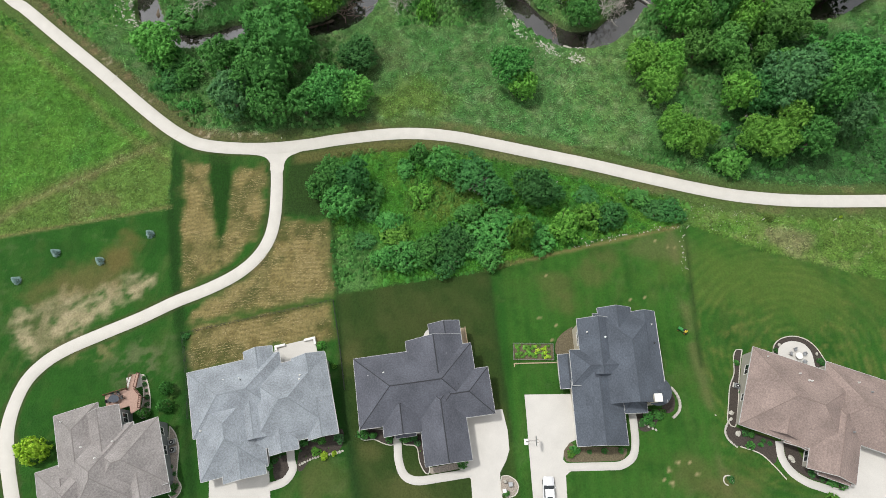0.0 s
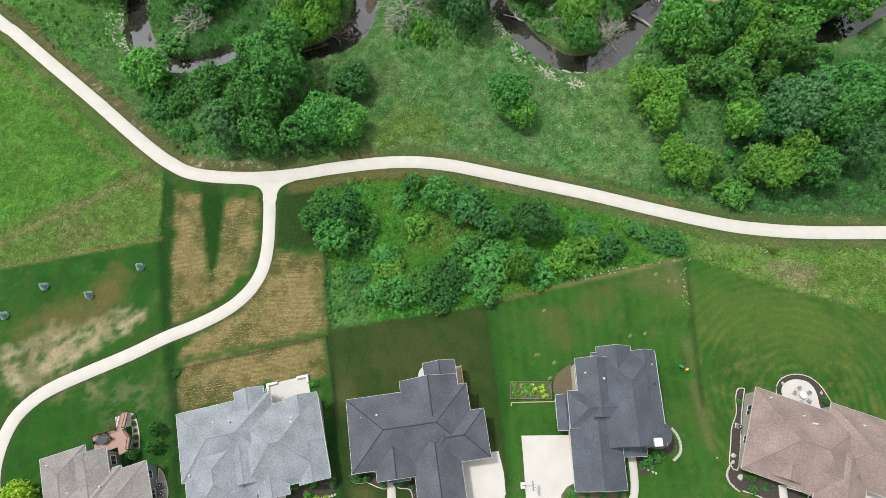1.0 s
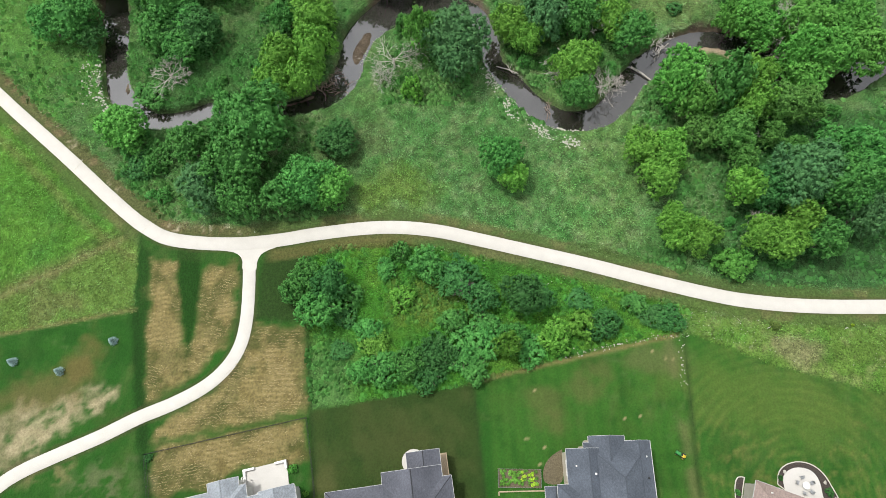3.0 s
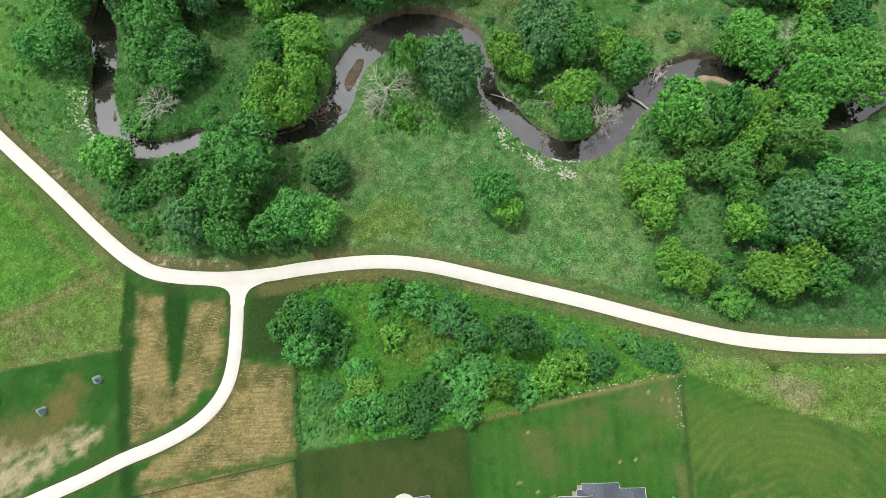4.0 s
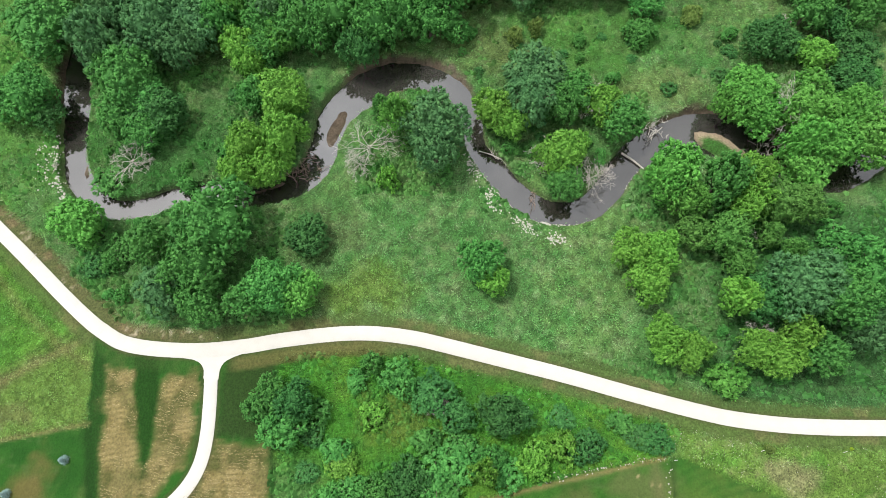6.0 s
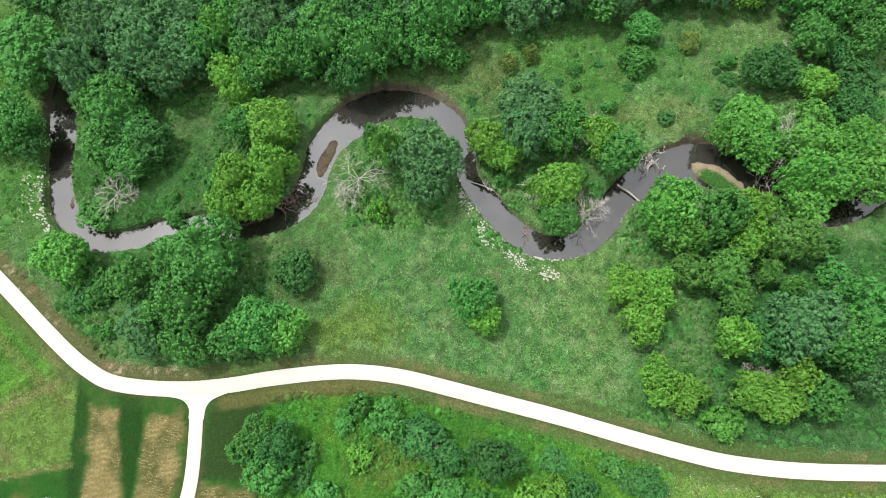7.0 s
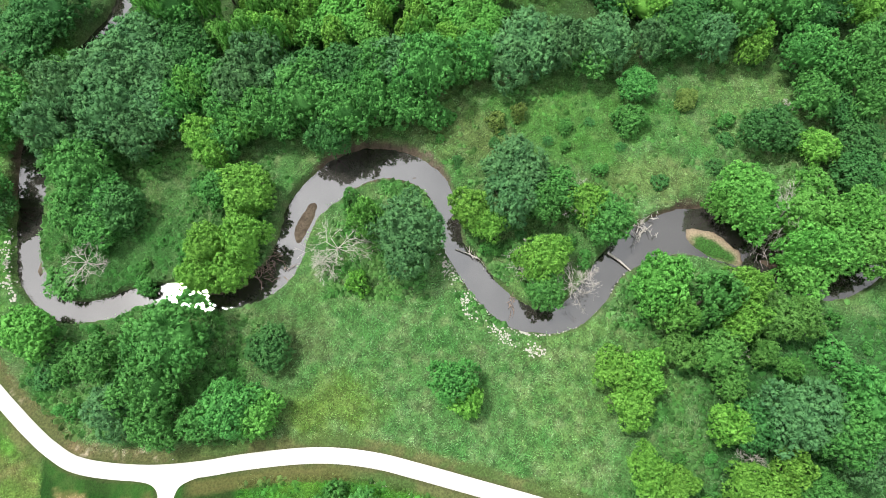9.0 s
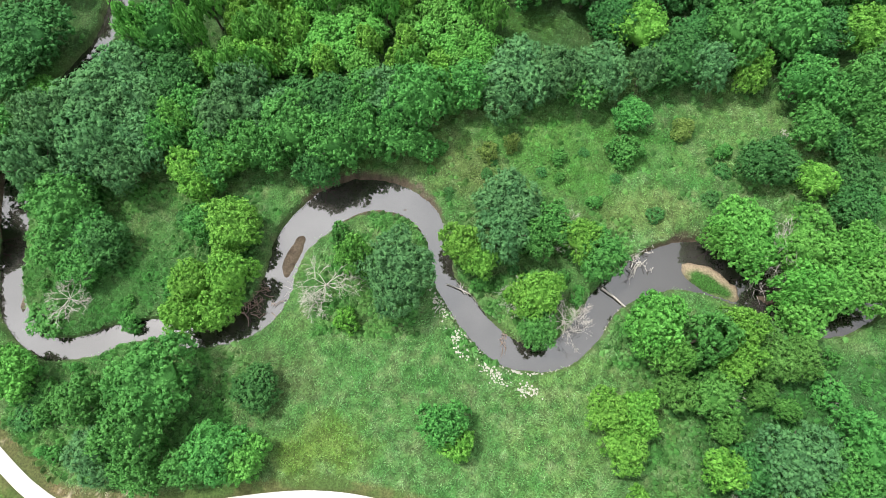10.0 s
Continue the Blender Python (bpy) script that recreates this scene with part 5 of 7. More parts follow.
# blue-grey house with the round turret
h4 = house(22.0, 0.0, 2, "large house with blue-grey shingle roof and round turret")
wing(h4, "blue", 4.6, 15.3, 6.3, 21.6, "v", "ih", 6.2)
wing(h4, "blue", 5.5, 11.3, 14.0, 22.55, "v", "ig", 6.22)
wing(h4, "blue", 11.0, 15.35, 13.0, 21.75, "v", "ig", 6.18)
wing(h4, "blue", 1.75, 8.2, 11.0, 20.7, "v", "ig", 6.24)
wing(h4, "blue", 0.0, 10.5, 9.5, 15.4, "u", "hh", 6.26)
wing(h4, "blue", -1.6, 1.6, 9.3, 15.1, "v", "gg", 3.9, 0.3)
wing(h4, "blue", 0.0, 8.3, -0.1, 10.5, "v", "gi", 5.4)
wing(h4, "blue", 1.8, 5.4, 6.1, 12.0, "v", "gi", 6.6, 0.5, gutter=False)
wing(h4, "blue", 8.0, 12.2, 4.9, 8.6, "u", "hh", 5.2, 0.45)
wing(h4, "blue", 12.0, 15.4, 8.0, 15.0, "v", "ii", 6.1, 0.5)
garage_door(h4, 0.45, 3.2, "w", 4.9)
garage_door(h4, 0.45, 7.6, "w", 2.6)
window(h4, 4.2, 0.35, "s", 1.8, 1.5, 4.2)
window(h4, 2.2, 17.8, "w", 2.2, 1.7, 4.2)
window(h4, -1.15, 12.2, "w", 1.8, 1.6, 2.2)
window(h4, 10.2, 5.35, "s", 1.2, 2.1, 3.5, "front_door", M_BLACK)
for u, v, z, r, m in ((5.6, 16.9, 9.0, 0.2, M_WHITE), (3.0, 18.1, 7.5, 0.08, M_WHITE), (4.6, 19.6, 7.4, 0.07, M_WHITE), (14.3, 19.3, 6.8, 0.09, M_WHITE), (14.3, 16.1, 6.9, 0.16, M_BLACK)):
    vent(h4, u, v, z, m, r)
bm = bmesh.new()
tube(bm, (14.0, 8.3, -1), (14.0, 8.3, 5.8), 1.95, 1.95, 24)
part("turret_wall", bm, M_WALL["blue"], h4)
bm = bmesh.new()
uvl = bm.loops.layers.uv.new("UVMap")
apex = bm.verts.new((14.0, 8.3, 7.6))
ringv = [bm.verts.new((14.0 + 2.4 * math.cos(k * math.tau / 24), 8.3 + 2.4 * math.sin(k * math.tau / 24), 5.9)) for k in range(24)]
rlow = [bm.verts.new(v.co - Vector((0, 0, 0.18))) for v in ringv]
for k in range(24):
    f = bm.faces.new((ringv[k], ringv[(k + 1) % 24], apex))
    for lp, q in zip(f.loops, ((0, 0), (0.63, 0), (0.31, 2.9))):
        lp[uvl].uv = (q[0] + k * 0.63, q[1])
    bm.faces.new((rlow[k], rlow[(k + 1) % 24], ringv[(k + 1) % 24], ringv[k]))
bm.faces.new(list(reversed(rlow)))
part("turret_roof", bm, M_ROOFS["blue"], h4)
chim = new("chimney")
chim.parent = h4
part("stack", boxed(12.5, 13.6, 6.35, 7.45, 2.0, 8.6, bevel=0.03), M_WALL["blue"], chim)
part("cap", boxed(12.4, 13.7, 6.25, 7.55, 8.6, 8.8, bevel=0.03), M_WHITE, chim)

# brown house
h5 = house(53.3, 16.5, -19, "large house with pinkish-brown shingle roof and tan siding")
wing(h5, "brown", 0.0, 18.0, -13.6, 0.05, "u", "hh", 4.9, 0.52)
wing(h5, "brown", 12.2, 31.0, -10.25, 1.7, "u", "hh", 4.93, 0.52)
wing(h5, "brown", 11.4, 19.2, -16.7, -3.0, "v", "gh", 4.96, 0.56)
wing(h5, "brown", 3.9, 9.9, -12.95, -6.0, "v", "gh", 5.0, 0.56, gutter=False)
wing(h5, "brown", 7.6, 11.5, -13.9, -11.0, "v", "gi", 4.5, 0.45)
wing(h5, "brown", 13.4, 18.6, -17.1, -14.0, "u", "hh", 4.7, 0.4)
garage_door(h5, 22.6, -9.8, "s", 4.9)
window(h5, 0.45, -8.6, "w", 1.2, 1.4, 3.6)
window(h5, 0.45, -3.6, "w", 1.6, 1.4, 3.0)
window(h5, 15.4, -16.28, "s", 2.0, 1.5, 3.9)
window(h5, 11.85, -14.6, "w", 1.6, 1.6, 3.7)
window(h5, 2.2, -13.15, "s", 1.6, 1.5, 3.7)
window(h5, 8.9, -12.5, "s", 1.1, 2.1, 3.2, "front_door", M_BLACK)
for u, v, z, r, m in ((2.3, -1.1, 5.7, 0.08, M_WHITE), (7.5, -2.4, 6.5, 0.08, M_WHITE), (8.9, -3.2, 6.9, 0.15, M_WHITE), (9.4, -3.1, 6.8, 0.15, M_WHITE), (17.0, -0.6, 6.3, 0.09, M_WHITE), (19.0, -1.6, 6.8, 0.1, M_METAL), (17.2, -8.9, 6.3, 0.1, M_METAL)):
    vent(h5, u, v, z, m, r)

# ---- drives, walks and patios ----
def paved(name, pts, mat, label, category="driveway", lift=0.05):
    return tagged(flat_slab(name, pts, mat, lift), label, category, kind="structure")


paved("driveway_grey_house", [(-37.6, -5.8), (-28.1, -3.6), (-26.2, -16), (-36, -18)], M_DRIVE, "white concrete driveway before the garage")
paved("driveway_slate_house", [(3.2, 5.0), (10.3, 6.0), (11.1, 2.5), (11.3, -0.6), (10.7, -2.3), (9.7, -4.1), (9.6, -6), (10.2, -9), (11, -16), (5.6, -16), (5.1, -8), (4.9, -5.2), (4.3, -4.6), (3.0, -3.6)], M_DRIVE, "pale concrete driveway beside the slate house")
paved("driveway_blue_house", [(14.2, 8.5), (22.8, 8.7), (22.8, 1.3), (21.3, 0.6), (20.3, -0.6), (20.1, -2), (20.5, -2.5), (21.4, -2.6), (21.4, -3.7), (20.4, -4.5), (20.4, -16), (15.2, -16), (14.9, -8), (14.5, 0)], M_DRIVE, "pale concrete driveway with a parked car")
paved("driveway_brown_house", [(68.4, 1.2), (80, -2.8), (76, -16), (64, -14), (65, -6.2)], M_DRIVE, "pale concrete driveway before the brown house")
slab_strip("walk_slate_house", spline([(-7.4, 2.0), (-7.2, 0), (-6.9, -2.6), (-5.9, -4.7), (-3.8, -5.5), (0, -5.0), (5.0, -4.2)], 0.3), 1.35, M_DRIVE, 0.056, "curved pale concrete garden walk", "walkway")
slab_strip("walk_blue_house", spline([(32.2, 6.2), (32.3, 3), (32.2, 0.4), (31.5, -1.6), (29.6, -2.8), (27, -3.0), (20.8, -3.2)], 0.3), 1.3, M_DRIVE, 0.056, "curved pale concrete garden walk", "walkway")
slab_strip("walk_brown_house", spline([(56.2, 1.2), (56.2, -1.4), (57.4, -3.6), (59.5, -5.1), (61.7, -5.9), (66, -7.2)], 0.3), 1.3, M_DRIVE, 0.056, "curved pale concrete garden walk", "walkway")
slab_strip("walk_grey_house", spline([(-25.1, 0.2), (-24.6, -2.4), (-24.2, -4), (-25.4, -5.8), (-27.9, -6.7)], 0.3), 1.3, M_DRIVE, 0.056, "angled pale concrete garden walk", "walkway")


# ---- tall grass and weeds ----
def taken(x, y, edge):
    """Where rough growth stands: off the lawns, the trail and the water."""
    p, q = line_distance(x, y, TRAIL_LINE)[0], line_distance(x, y, BRANCH_LINE)[0]
    verge = 3.1 + 1.2 * (fbm(x, y, 5, 91) - 0.5)
    return (inside(x, y, LAWN, 0.2) < 0.5) & (p > verge) & (q > 2.5) & (edge > 0.6 * bank_width(x, y))


def scatter(rng, n, x0, x1, y0, y1):
    x, y = rng.uniform(x0, x1, n), rng.uniform(y0, y1, n)
    edge = np.full(n, 99.0)
    k = y > 70
    edge[k] = creek_edge(x[k], y[k])
    ok = taken(x, y, edge)
    x, y, edge = x[ok], y[ok], edge[ok]
    return x, y, height(x, y, edge), cover(x, y, edge)[0], edge


def stuff(name, v, quads, col, label, category):
    me = mesh_from(name, v, np.arange(len(v)), np.full(quads, len(v) // quads))
    at = me.color_attributes.new("cover", "FLOAT_COLOR", "POINT")
    at.data.foreach_set("color", np.concatenate([col, np.ones((len(col), 1))], 1).astype(np.float32).ravel())
    me.materials.append(M_BLADE)
    return tagged(new(name, me), label, category, kind="stuff")


def tall_grass():
    rng = np.random.default_rng(5)
    x, y, z, col, edge = scatter(rng, 70000, -98, 108, 40, 160)
    k = 6
    n = len(x) * k
    X, Y, Z, C = (np.repeat(a, k, axis=0) for a in (x, y, z, col))
    X, Y = X + rng.normal(scale=0.3, size=n), Y + rng.normal(scale=0.3, size=n)
    lie = math.tau * 1.5 * fbm(X, Y, 6, 95) + np.repeat(rng.normal(scale=0.5, size=len(x)), k) + rng.normal(scale=0.3, size=n)
    # about a fifth of the tufts are tall and lodged
    lodged = np.repeat((rng.random(len(x)) < 0.2) & (vnoise(x, y, 3.5, 96) > 0.35), k)
    ln, w = rng.uniform(0.2, 0.5, n) * (1 + 0.4 * lodged), rng.uniform(0.03, 0.065, n)
    up = ln * rng.uniform(0.2, 0.55, n) * (1 - 0.3 * lodged)
    dx, dy = np.cos(lie), np.sin(lie)
    b, m = np.stack([X, Y, Z - 0.03], 1), np.stack([X + dx * ln * 0.45, Y + dy * ln * 0.45, Z + up], 1)
    s = np.stack([-dy * w, dx * w, np.zeros(n)], 1)
    tip = np.stack([X + dx * ln, Y + dy * ln, Z + up * 0.85], 1)
    v = np.stack([b - s, tip, b + s + (m - b) * 0.3], 1).reshape(-1, 3)
    patch = 0.8 + 0.4 * np.repeat(vnoise(x, y, 0.9, 111), k)[:, None]
    tone = patch * np.repeat(rng.uniform(0.72, 1.3, (len(x), 1)), k, axis=0) * rng.uniform(0.8, 1.2, (n, 1)) * (1 + 0.3 * (rng.random((n, 1)) > 0.86))
    straw = rng.random((n, 1)) > 0.97
    C = np.where(straw, C * 0.4 + np.array([0.17, 0.17, 0.09]) * 0.8, C * 1.08)
    C = np.where(lodged[:, None], C * 0.9 + np.array([0.018, 0.022, 0.014]), C)
    C = np.repeat(C * tone * np.array([1.16, 1.31, 1.36]), 3, axis=0)
    stuff("tall_grass", v, n, C, "tall sage-green meadow grass lying in drifts", "grass")


def weeds():
    rng = np.random.default_rng(8)
    xs = []
    for n, box4 in ((5200, (-98, -53, 36, 96)), (17000, (-22, 50, 26, 58)), (2600, (46, 100, 28, 47)), (5200, (-64, -22, 84, 112)), (3200, (46, 104, 50, 92)), (2600, (15, 46, 96, 124)), (2200, (-98, -66, 90, 150)), (1600, (-62, -25, 62, 84))):
        xs.append(scatter(rng, n, *box4))
    x, y, z, col = (np.concatenate([a[i] for a in xs]) for i in range(4))
    keep = ~((x > -23) & (x < -11) & (y < 39) & (rng.random(len(x)) < 0.8))
    x, y, z, col = x[keep], y[keep], z[keep], col[keep]
    k = 9
    n = len(x) * k
    size = np.repeat(rng.uniform(0.25, 0.6, len(x)), k)
    X, Y, Z, C = (np.repeat(a, k, axis=0) for a in (x, y, z, col))
    r, a = size * np.sqrt(rng.random(n)), rng.uniform(0, math.tau, n)
    p = np.stack([X + r * np.cos(a), Y + r * np.sin(a), Z + size * rng.uniform(0.25, 1.0, n) * (1.1 - r / size)], 1)
    nn = np.stack([np.cos(a) * 0.6, np.sin(a) * 0.6, np.ones(n)], 1) + rng.normal(scale=0.4, size=(n, 3))
    e = np.cross(nn, rng.normal(size=(n, 3)))
    e /= np.linalg.norm(e, axis=1)[:, None]
    f = np.cross(nn / np.linalg.norm(nn, axis=1)[:, None], e)
    s = rng.uniform(0.12, 0.26, (n, 1))
    v = np.stack([p - e * s * 0.6 - f * s * 0.35, p + e * s * 0.7, p - e * s * 0.6 + f * s * 0.35], 1).reshape(-1, 3)
    tone = np.repeat(rng.uniform(0.75, 1.5, (len(x), 1)), k, axis=0)
    stuff("weeds", v, n, np.repeat(C * tone, 3, axis=0), "leafy green weeds in rough ground", "weeds")


def undergrowth():
    """Low leafy mounds in the damp and shaded places."""
    rng = np.random.default_rng(33)
    xs = []
    for n, box4 in ((3600, (-68, -22, 84, 116)), (3200, (-62, -20, 62, 84)), (4200, (46, 104, 50, 94)), (2600, (14, 48, 84, 112)), (2400, (-10, 10, 88, 113)), (5200, (-22, 48, 28, 57)), (3600, (-90, 100, 108, 150)), (1800, (-98, -66, 84, 130))):
        x, y, z, col, edge = scatter(rng, n, *box4)
        ok = fbm(x, y, 5, 161) + 0.2 * (rng.random(len(x)) - 0.5) > 0.47
        xs.append([a[ok] for a in (x, y, z, col)])
    x, y, z, col = (np.concatenate([a[i] for a in xs]) for i in range(4))
    m = len(x)
    size = rng.uniform(0.25, 0.8, m)
    ang = rng.uniform(0, math.tau, (m, 1)) + np.arange(5) * math.tau / 5
    rim = size[:, None] * rng.uniform(0.6, 1.25, (m, 5))
    low = np.stack([x[:, None] + np.cos(ang) * rim, y[:, None] + np.sin(ang) * rim, z[:, None] - 0.05 + 0 * rim], 2)
    tip = np.stack([x + rng.normal(scale=0.12, size=m), y + rng.normal(scale=0.12, size=m), z + size * rng.uniform(0.6, 1.3, m)], 1)
    v = np.stack([np.stack([low[:, k], low[:, (k + 1) % 5], tip], 1) for k in range(5)], 1).reshape(-1, 3)
    c = (0.55 * col + np.array([0.018, 0.068, 0.014])) * rng.uniform(0.6, 1.55, (m, 1))
    stuff("undergrowth", v, 5 * m, np.repeat(c, 15, axis=0), "low dark green undergrowth beside trees and creek", "undergrowth")


def wildflowers():
    rng = np.random.default_rng(14)
    P = []
    for n, (x0, x1, y0, y1) in ((170, (46, 60, 38, 46)), (150, (56, 90, 32, 45)), (120, (-6, 46, 44, 58)), (160, (-4, 44, 78, 96)), (90, (55, 75, 60, 74)), (60, (-80, -66, 84, 100))):
        x, y, z, col, edge = scatter(rng, n, x0, x1, y0, y1)
        P.append(np.stack([x, y, z + rng.uniform(0.25, 0.5, len(x))], 1))
    p = np.concatenate(P)
    n = len(p)
    a = rng.uniform(0, math.tau, n)
    s = rng.uniform(0.04, 0.10, n)
    off = [np.stack([np.cos(a + k * math.tau / 3) * s, np.sin(a + k * math.tau / 3) * s, rng.uniform(-0.02, 0.02, n)], 1) for k in range(3)]
    v = np.stack([p + o for o in off], 1).reshape(-1, 3)
    stuff("wildflowers", v, n, np.full((3 * n, 3), 0.42) * np.array([1.0, 1.0, 0.86]), "scattered small white wildflowers in rough grass", "wildflowers")


def straw():
    """Cut straw lying in rows on the mown strips."""
    rng = np.random.default_rng(21)
    P, D = [], []
    for poly, tilt in ((TAN_A, -0.2), (TAN_B, 0.06), (TAN_C, 0.2)):
        px, py = [p[0] for p in poly], [p[1] for p in poly]
        for c in np.arange(min(py) - 14, max(py) + 14, 0.5):
            x = np.arange(min(px), max(px), 0.11)
            y = c + tilt * (x - px[0]) + rng.normal(scale=0.07, size=len(x)) + 0.1 * (vnoise(x, x * 0 + c, 5, 123) - 0.5) + rng.normal(scale=0.06, size=len(x))
            ok = (inside(x, y, poly, 0.6, 1.2) > 0.6) & (fbm(x, y, 1.3, 121) > 0.5 - 0.1 * rng.random()) & (fbm(x, y, 5, 122) > 0.38) & (rng.random(len(x)) < 0.6)
            P.append(np.stack([x, y, rise(x, y) + 0.05], 1)[ok])
            D.append(np.full(ok.sum(), math.atan(tilt)))
    p, d = np.concatenate(P), np.concatenate(D)
    n = len(p)
    a = d + rng.normal(scale=0.5, size=n)
    e = np.stack([np.cos(a), np.sin(a), rng.uniform(-0.1, 0.2, n)], 1) * rng.uniform(0.1, 0.2, (n, 1))
    s = np.stack([-np.sin(a), np.cos(a), np.zeros(n)], 1) * rng.uniform(0.025, 0.06, (n, 1))
    v = np.stack([p - e - s, p + e, p - e + s], 1).reshape(-1, 3)
    col = np.repeat(np.array([[0.27, 0.22, 0.11]]) * rng.uniform(0.7, 1.3, (n, 1)), 3, axis=0)
    stuff("straw", v, n, col, "pale cut straw lying in rows on mown ground", "straw")


tall_grass()
weeds()
undergrowth()
straw()
wildflowers()


# ---- stones, dead trees and driftwood ----
def rock_mesh(rng, name="stone"):
    bm = bmesh.new()
    bmesh.ops.create_icosphere(bm, subdivisions=1, radius=0.5)
    for v in bm.verts:
        v.co *= 1 + rng.uniform(-0.22, 0.22)
        v.co.z *= 0.6
    me = bpy.data.meshes.new(name)
    bm.to_mesh(me)
    bm.free()
    me.materials.append(M_STONE)
    return me


rock_rng = random.Random(3)
ROCKS = [rock_mesh(rock_rng) for _ in range(6)]


def rocks(name, label, line, count, spread, lo, hi, clusters=0.0):
    """Loose stones strewn along a line of the plan."""
    dense = spline(line, 0.25)
    thing = empty(name, pose(dense[0][0], dense[0][1], 0), label, "stones")
    for _ in range(count):
        k = rock_rng.randrange(len(dense))
        if clusters and math.sin(k * clusters) < rock_rng.uniform(-1, 1.2):
            continue
        x, y = dense[k][0] + rock_rng.gauss(0, spread), dense[k][1] + rock_rng.gauss(0, spread)
        s = rock_rng.uniform(lo, hi)
        ob = new("stone", rock_rng.choice(ROCKS))
        ob.parent = thing
        ob.matrix_basis = pose(x - dense[0][0], y - dense[0][1], ground_z(x, y) + 0.12 * s, 0, 0, rock_rng.uniform(0, 360)) @ Matrix.Diagonal((s, s * rock_rng.uniform(0.7, 1.2), s, 1))
    return thing


rocks("riprap", "white limestone blocks strewn down the grassy bank", [(11.4, 96), (13, 92.6), (15.2, 89), (17.6, 85.4), (21.5, 82.8), (25.5, 80.4), (30, 79)], 600, 0.6, 0.16, 0.46, 0.21)
rocks("bank_stones", "small pale stones lining the water's edge", [(12.2, 97.4), (14.6, 92.6), (17.6, 88.6), (21.4, 84.9), (26, 82.8), (31, 82.6), (36, 84.2)], 150, 0.16, 0.2, 0.45)
rocks("bank_stones", "small pale stones lining the water's edge", [(38.4, 86.6), (41.8, 90.4), (44.6, 94.2), (46.5, 96.4)], 60, 0.16, 0.25, 0.5)
rocks("bank_stones", "white stones on the inside of the creek bend", [(-70.9, 99), (-69.9, 94), (-68.6, 89.4), (-66.4, 85.6)], 75, 0.35, 0.25, 0.6)
rocks("border_stones", "pale stones strewn along the edge of a lawn", [(23.5, 36.2), (30, 37.9), (34.2, 38.8), (40, 40.0), (45.4, 40.6)], 90, 0.3, 0.12, 0.34)
rocks("border_stones", "pale stones beside a lawn edge", [(45.8, 40.2), (45.6, 36.0), (45.4, 31.5)], 26, 0.35, 0.12, 0.3)
rocks("bank_stones", "white stones in grass beside the creek", [(-73, 97), (-71.6, 92), (-70, 88)], 50, 0.8, 0.2, 0.5)


def branching(bm, rng, a, d, ln, r, depth):
    b = a + d * ln
    tube(bm, a, b, r, r * 0.6, 5 if r > 0.05 else 3)
    if depth:
        for _ in range(rng.choice((2, 3, 3))):
            t = rng.uniform(0.45, 1.0)
            nd = (d + Vector((rng.gauss(0, 0.6), rng.gauss(0, 0.6), rng.gauss(0.05, 0.35)))).normalized()
            branching(bm, rng, a + d * ln * t, nd, ln * rng.uniform(0.55, 0.85), max(0.016, r * 0.7), depth - 1)


def dead_tree(x, y, h, seed, spread=0.55, mat=None, label="bare grey dead tree with spreading branches", name="dead_tree", fall=0.0, turn=0.0):
    rng = random.Random(seed)
    ob = empty(name, pose(x, y, ground_z(x, y) - 0.1, 0, fall, turn), label, "dead tree")
    bm = bmesh.new()
    r = 0.03 + 0.008 * h
    tube(bm, (0, 0, -0.2), (0, 0, h * 0.3), r * 1.2, r, 7)
    part("trunk", bm, mat or M_DEADWOOD, ob)
    for k in range(10):
        a = k * 0.63 + rng.uniform(-0.3, 0.3)
        bm = bmesh.new()
        d = Vector((math.cos(a) * spread * rng.uniform(0.7, 1.5), math.sin(a) * spread * rng.uniform(0.7, 1.5), rng.uniform(0.35, 1.0))).normalized()
        branching(bm, rng, Vector((0, 0, h * 0.28 * rng.uniform(0.7, 1))), d, h * rng.uniform(0.16, 0.27), r * 0.5, 4)
        part("branch", bm, mat or M_DEADWOOD, ob)
    return ob


dead_tree(-53.2, 92.4, 10.5, 1, 2.2)
dead_tree(-7.8, 96.4, 13.0, 2, 2.0)
dead_tree(-9.6, 93.6, 6.0, 12, 2.2)
dead_tree(63.6, 62.6, 6.5, 3, 1.2)
dead_tree(26.0, 95.4, 8.6, 4, 1.4)
dead_tree(34.6, 91.4, 8.6, 5, 1.6)
dead_tree(37.0, 92.6, 6.6, 15, 1.6)
dead_tree(74.4, 104.4, 14.5, 6, 0.9)
dead_tree(72.6, 102.4, 8, 16, 1.4)
dead_tree(33.6, 108, 10.5, 7, 0.6)
dead_tree(61, 79.6, 8.5, 8, 0.8)
dead_tree(7.5, 48.5, 6.2, 9, 0.5, label="thin bare sapling standing in scrub")
dead_tree(6.3, 128.6, 5, 10, 1.2)
dead_tree(78.5, 129.5, 3.4, 17, 1.2)
dead_tree(-69.5, 92.5, 1.5, 18, 1.0)


def drift(x, y, w, n, seed, label, mat=None, z=None):
    """A heap of washed-up branches."""
    rng = random.Random(seed)
    ob = empty("driftwood_pile", pose(x, y, WATER_Z if z is None else z), label, "driftwood")
    for _ in range(n):
        bm = bmesh.new()
        a = rng.uniform(0, math.tau)
        s = Vector((rng.gauss(0, w * 0.35), rng.gauss(0, w * 0.35), rng.uniform(-0.1, 0.7)))
        d = Vector((math.cos(a), math.sin(a), rng.uniform(-0.15, 0.3))).normalized()
        branching(bm, rng, s, d, rng.uniform(0.7, 1.7), rng.uniform(0.04, 0.1), 1)
        part("branch", bm, mat or M_DRIFT, ob)


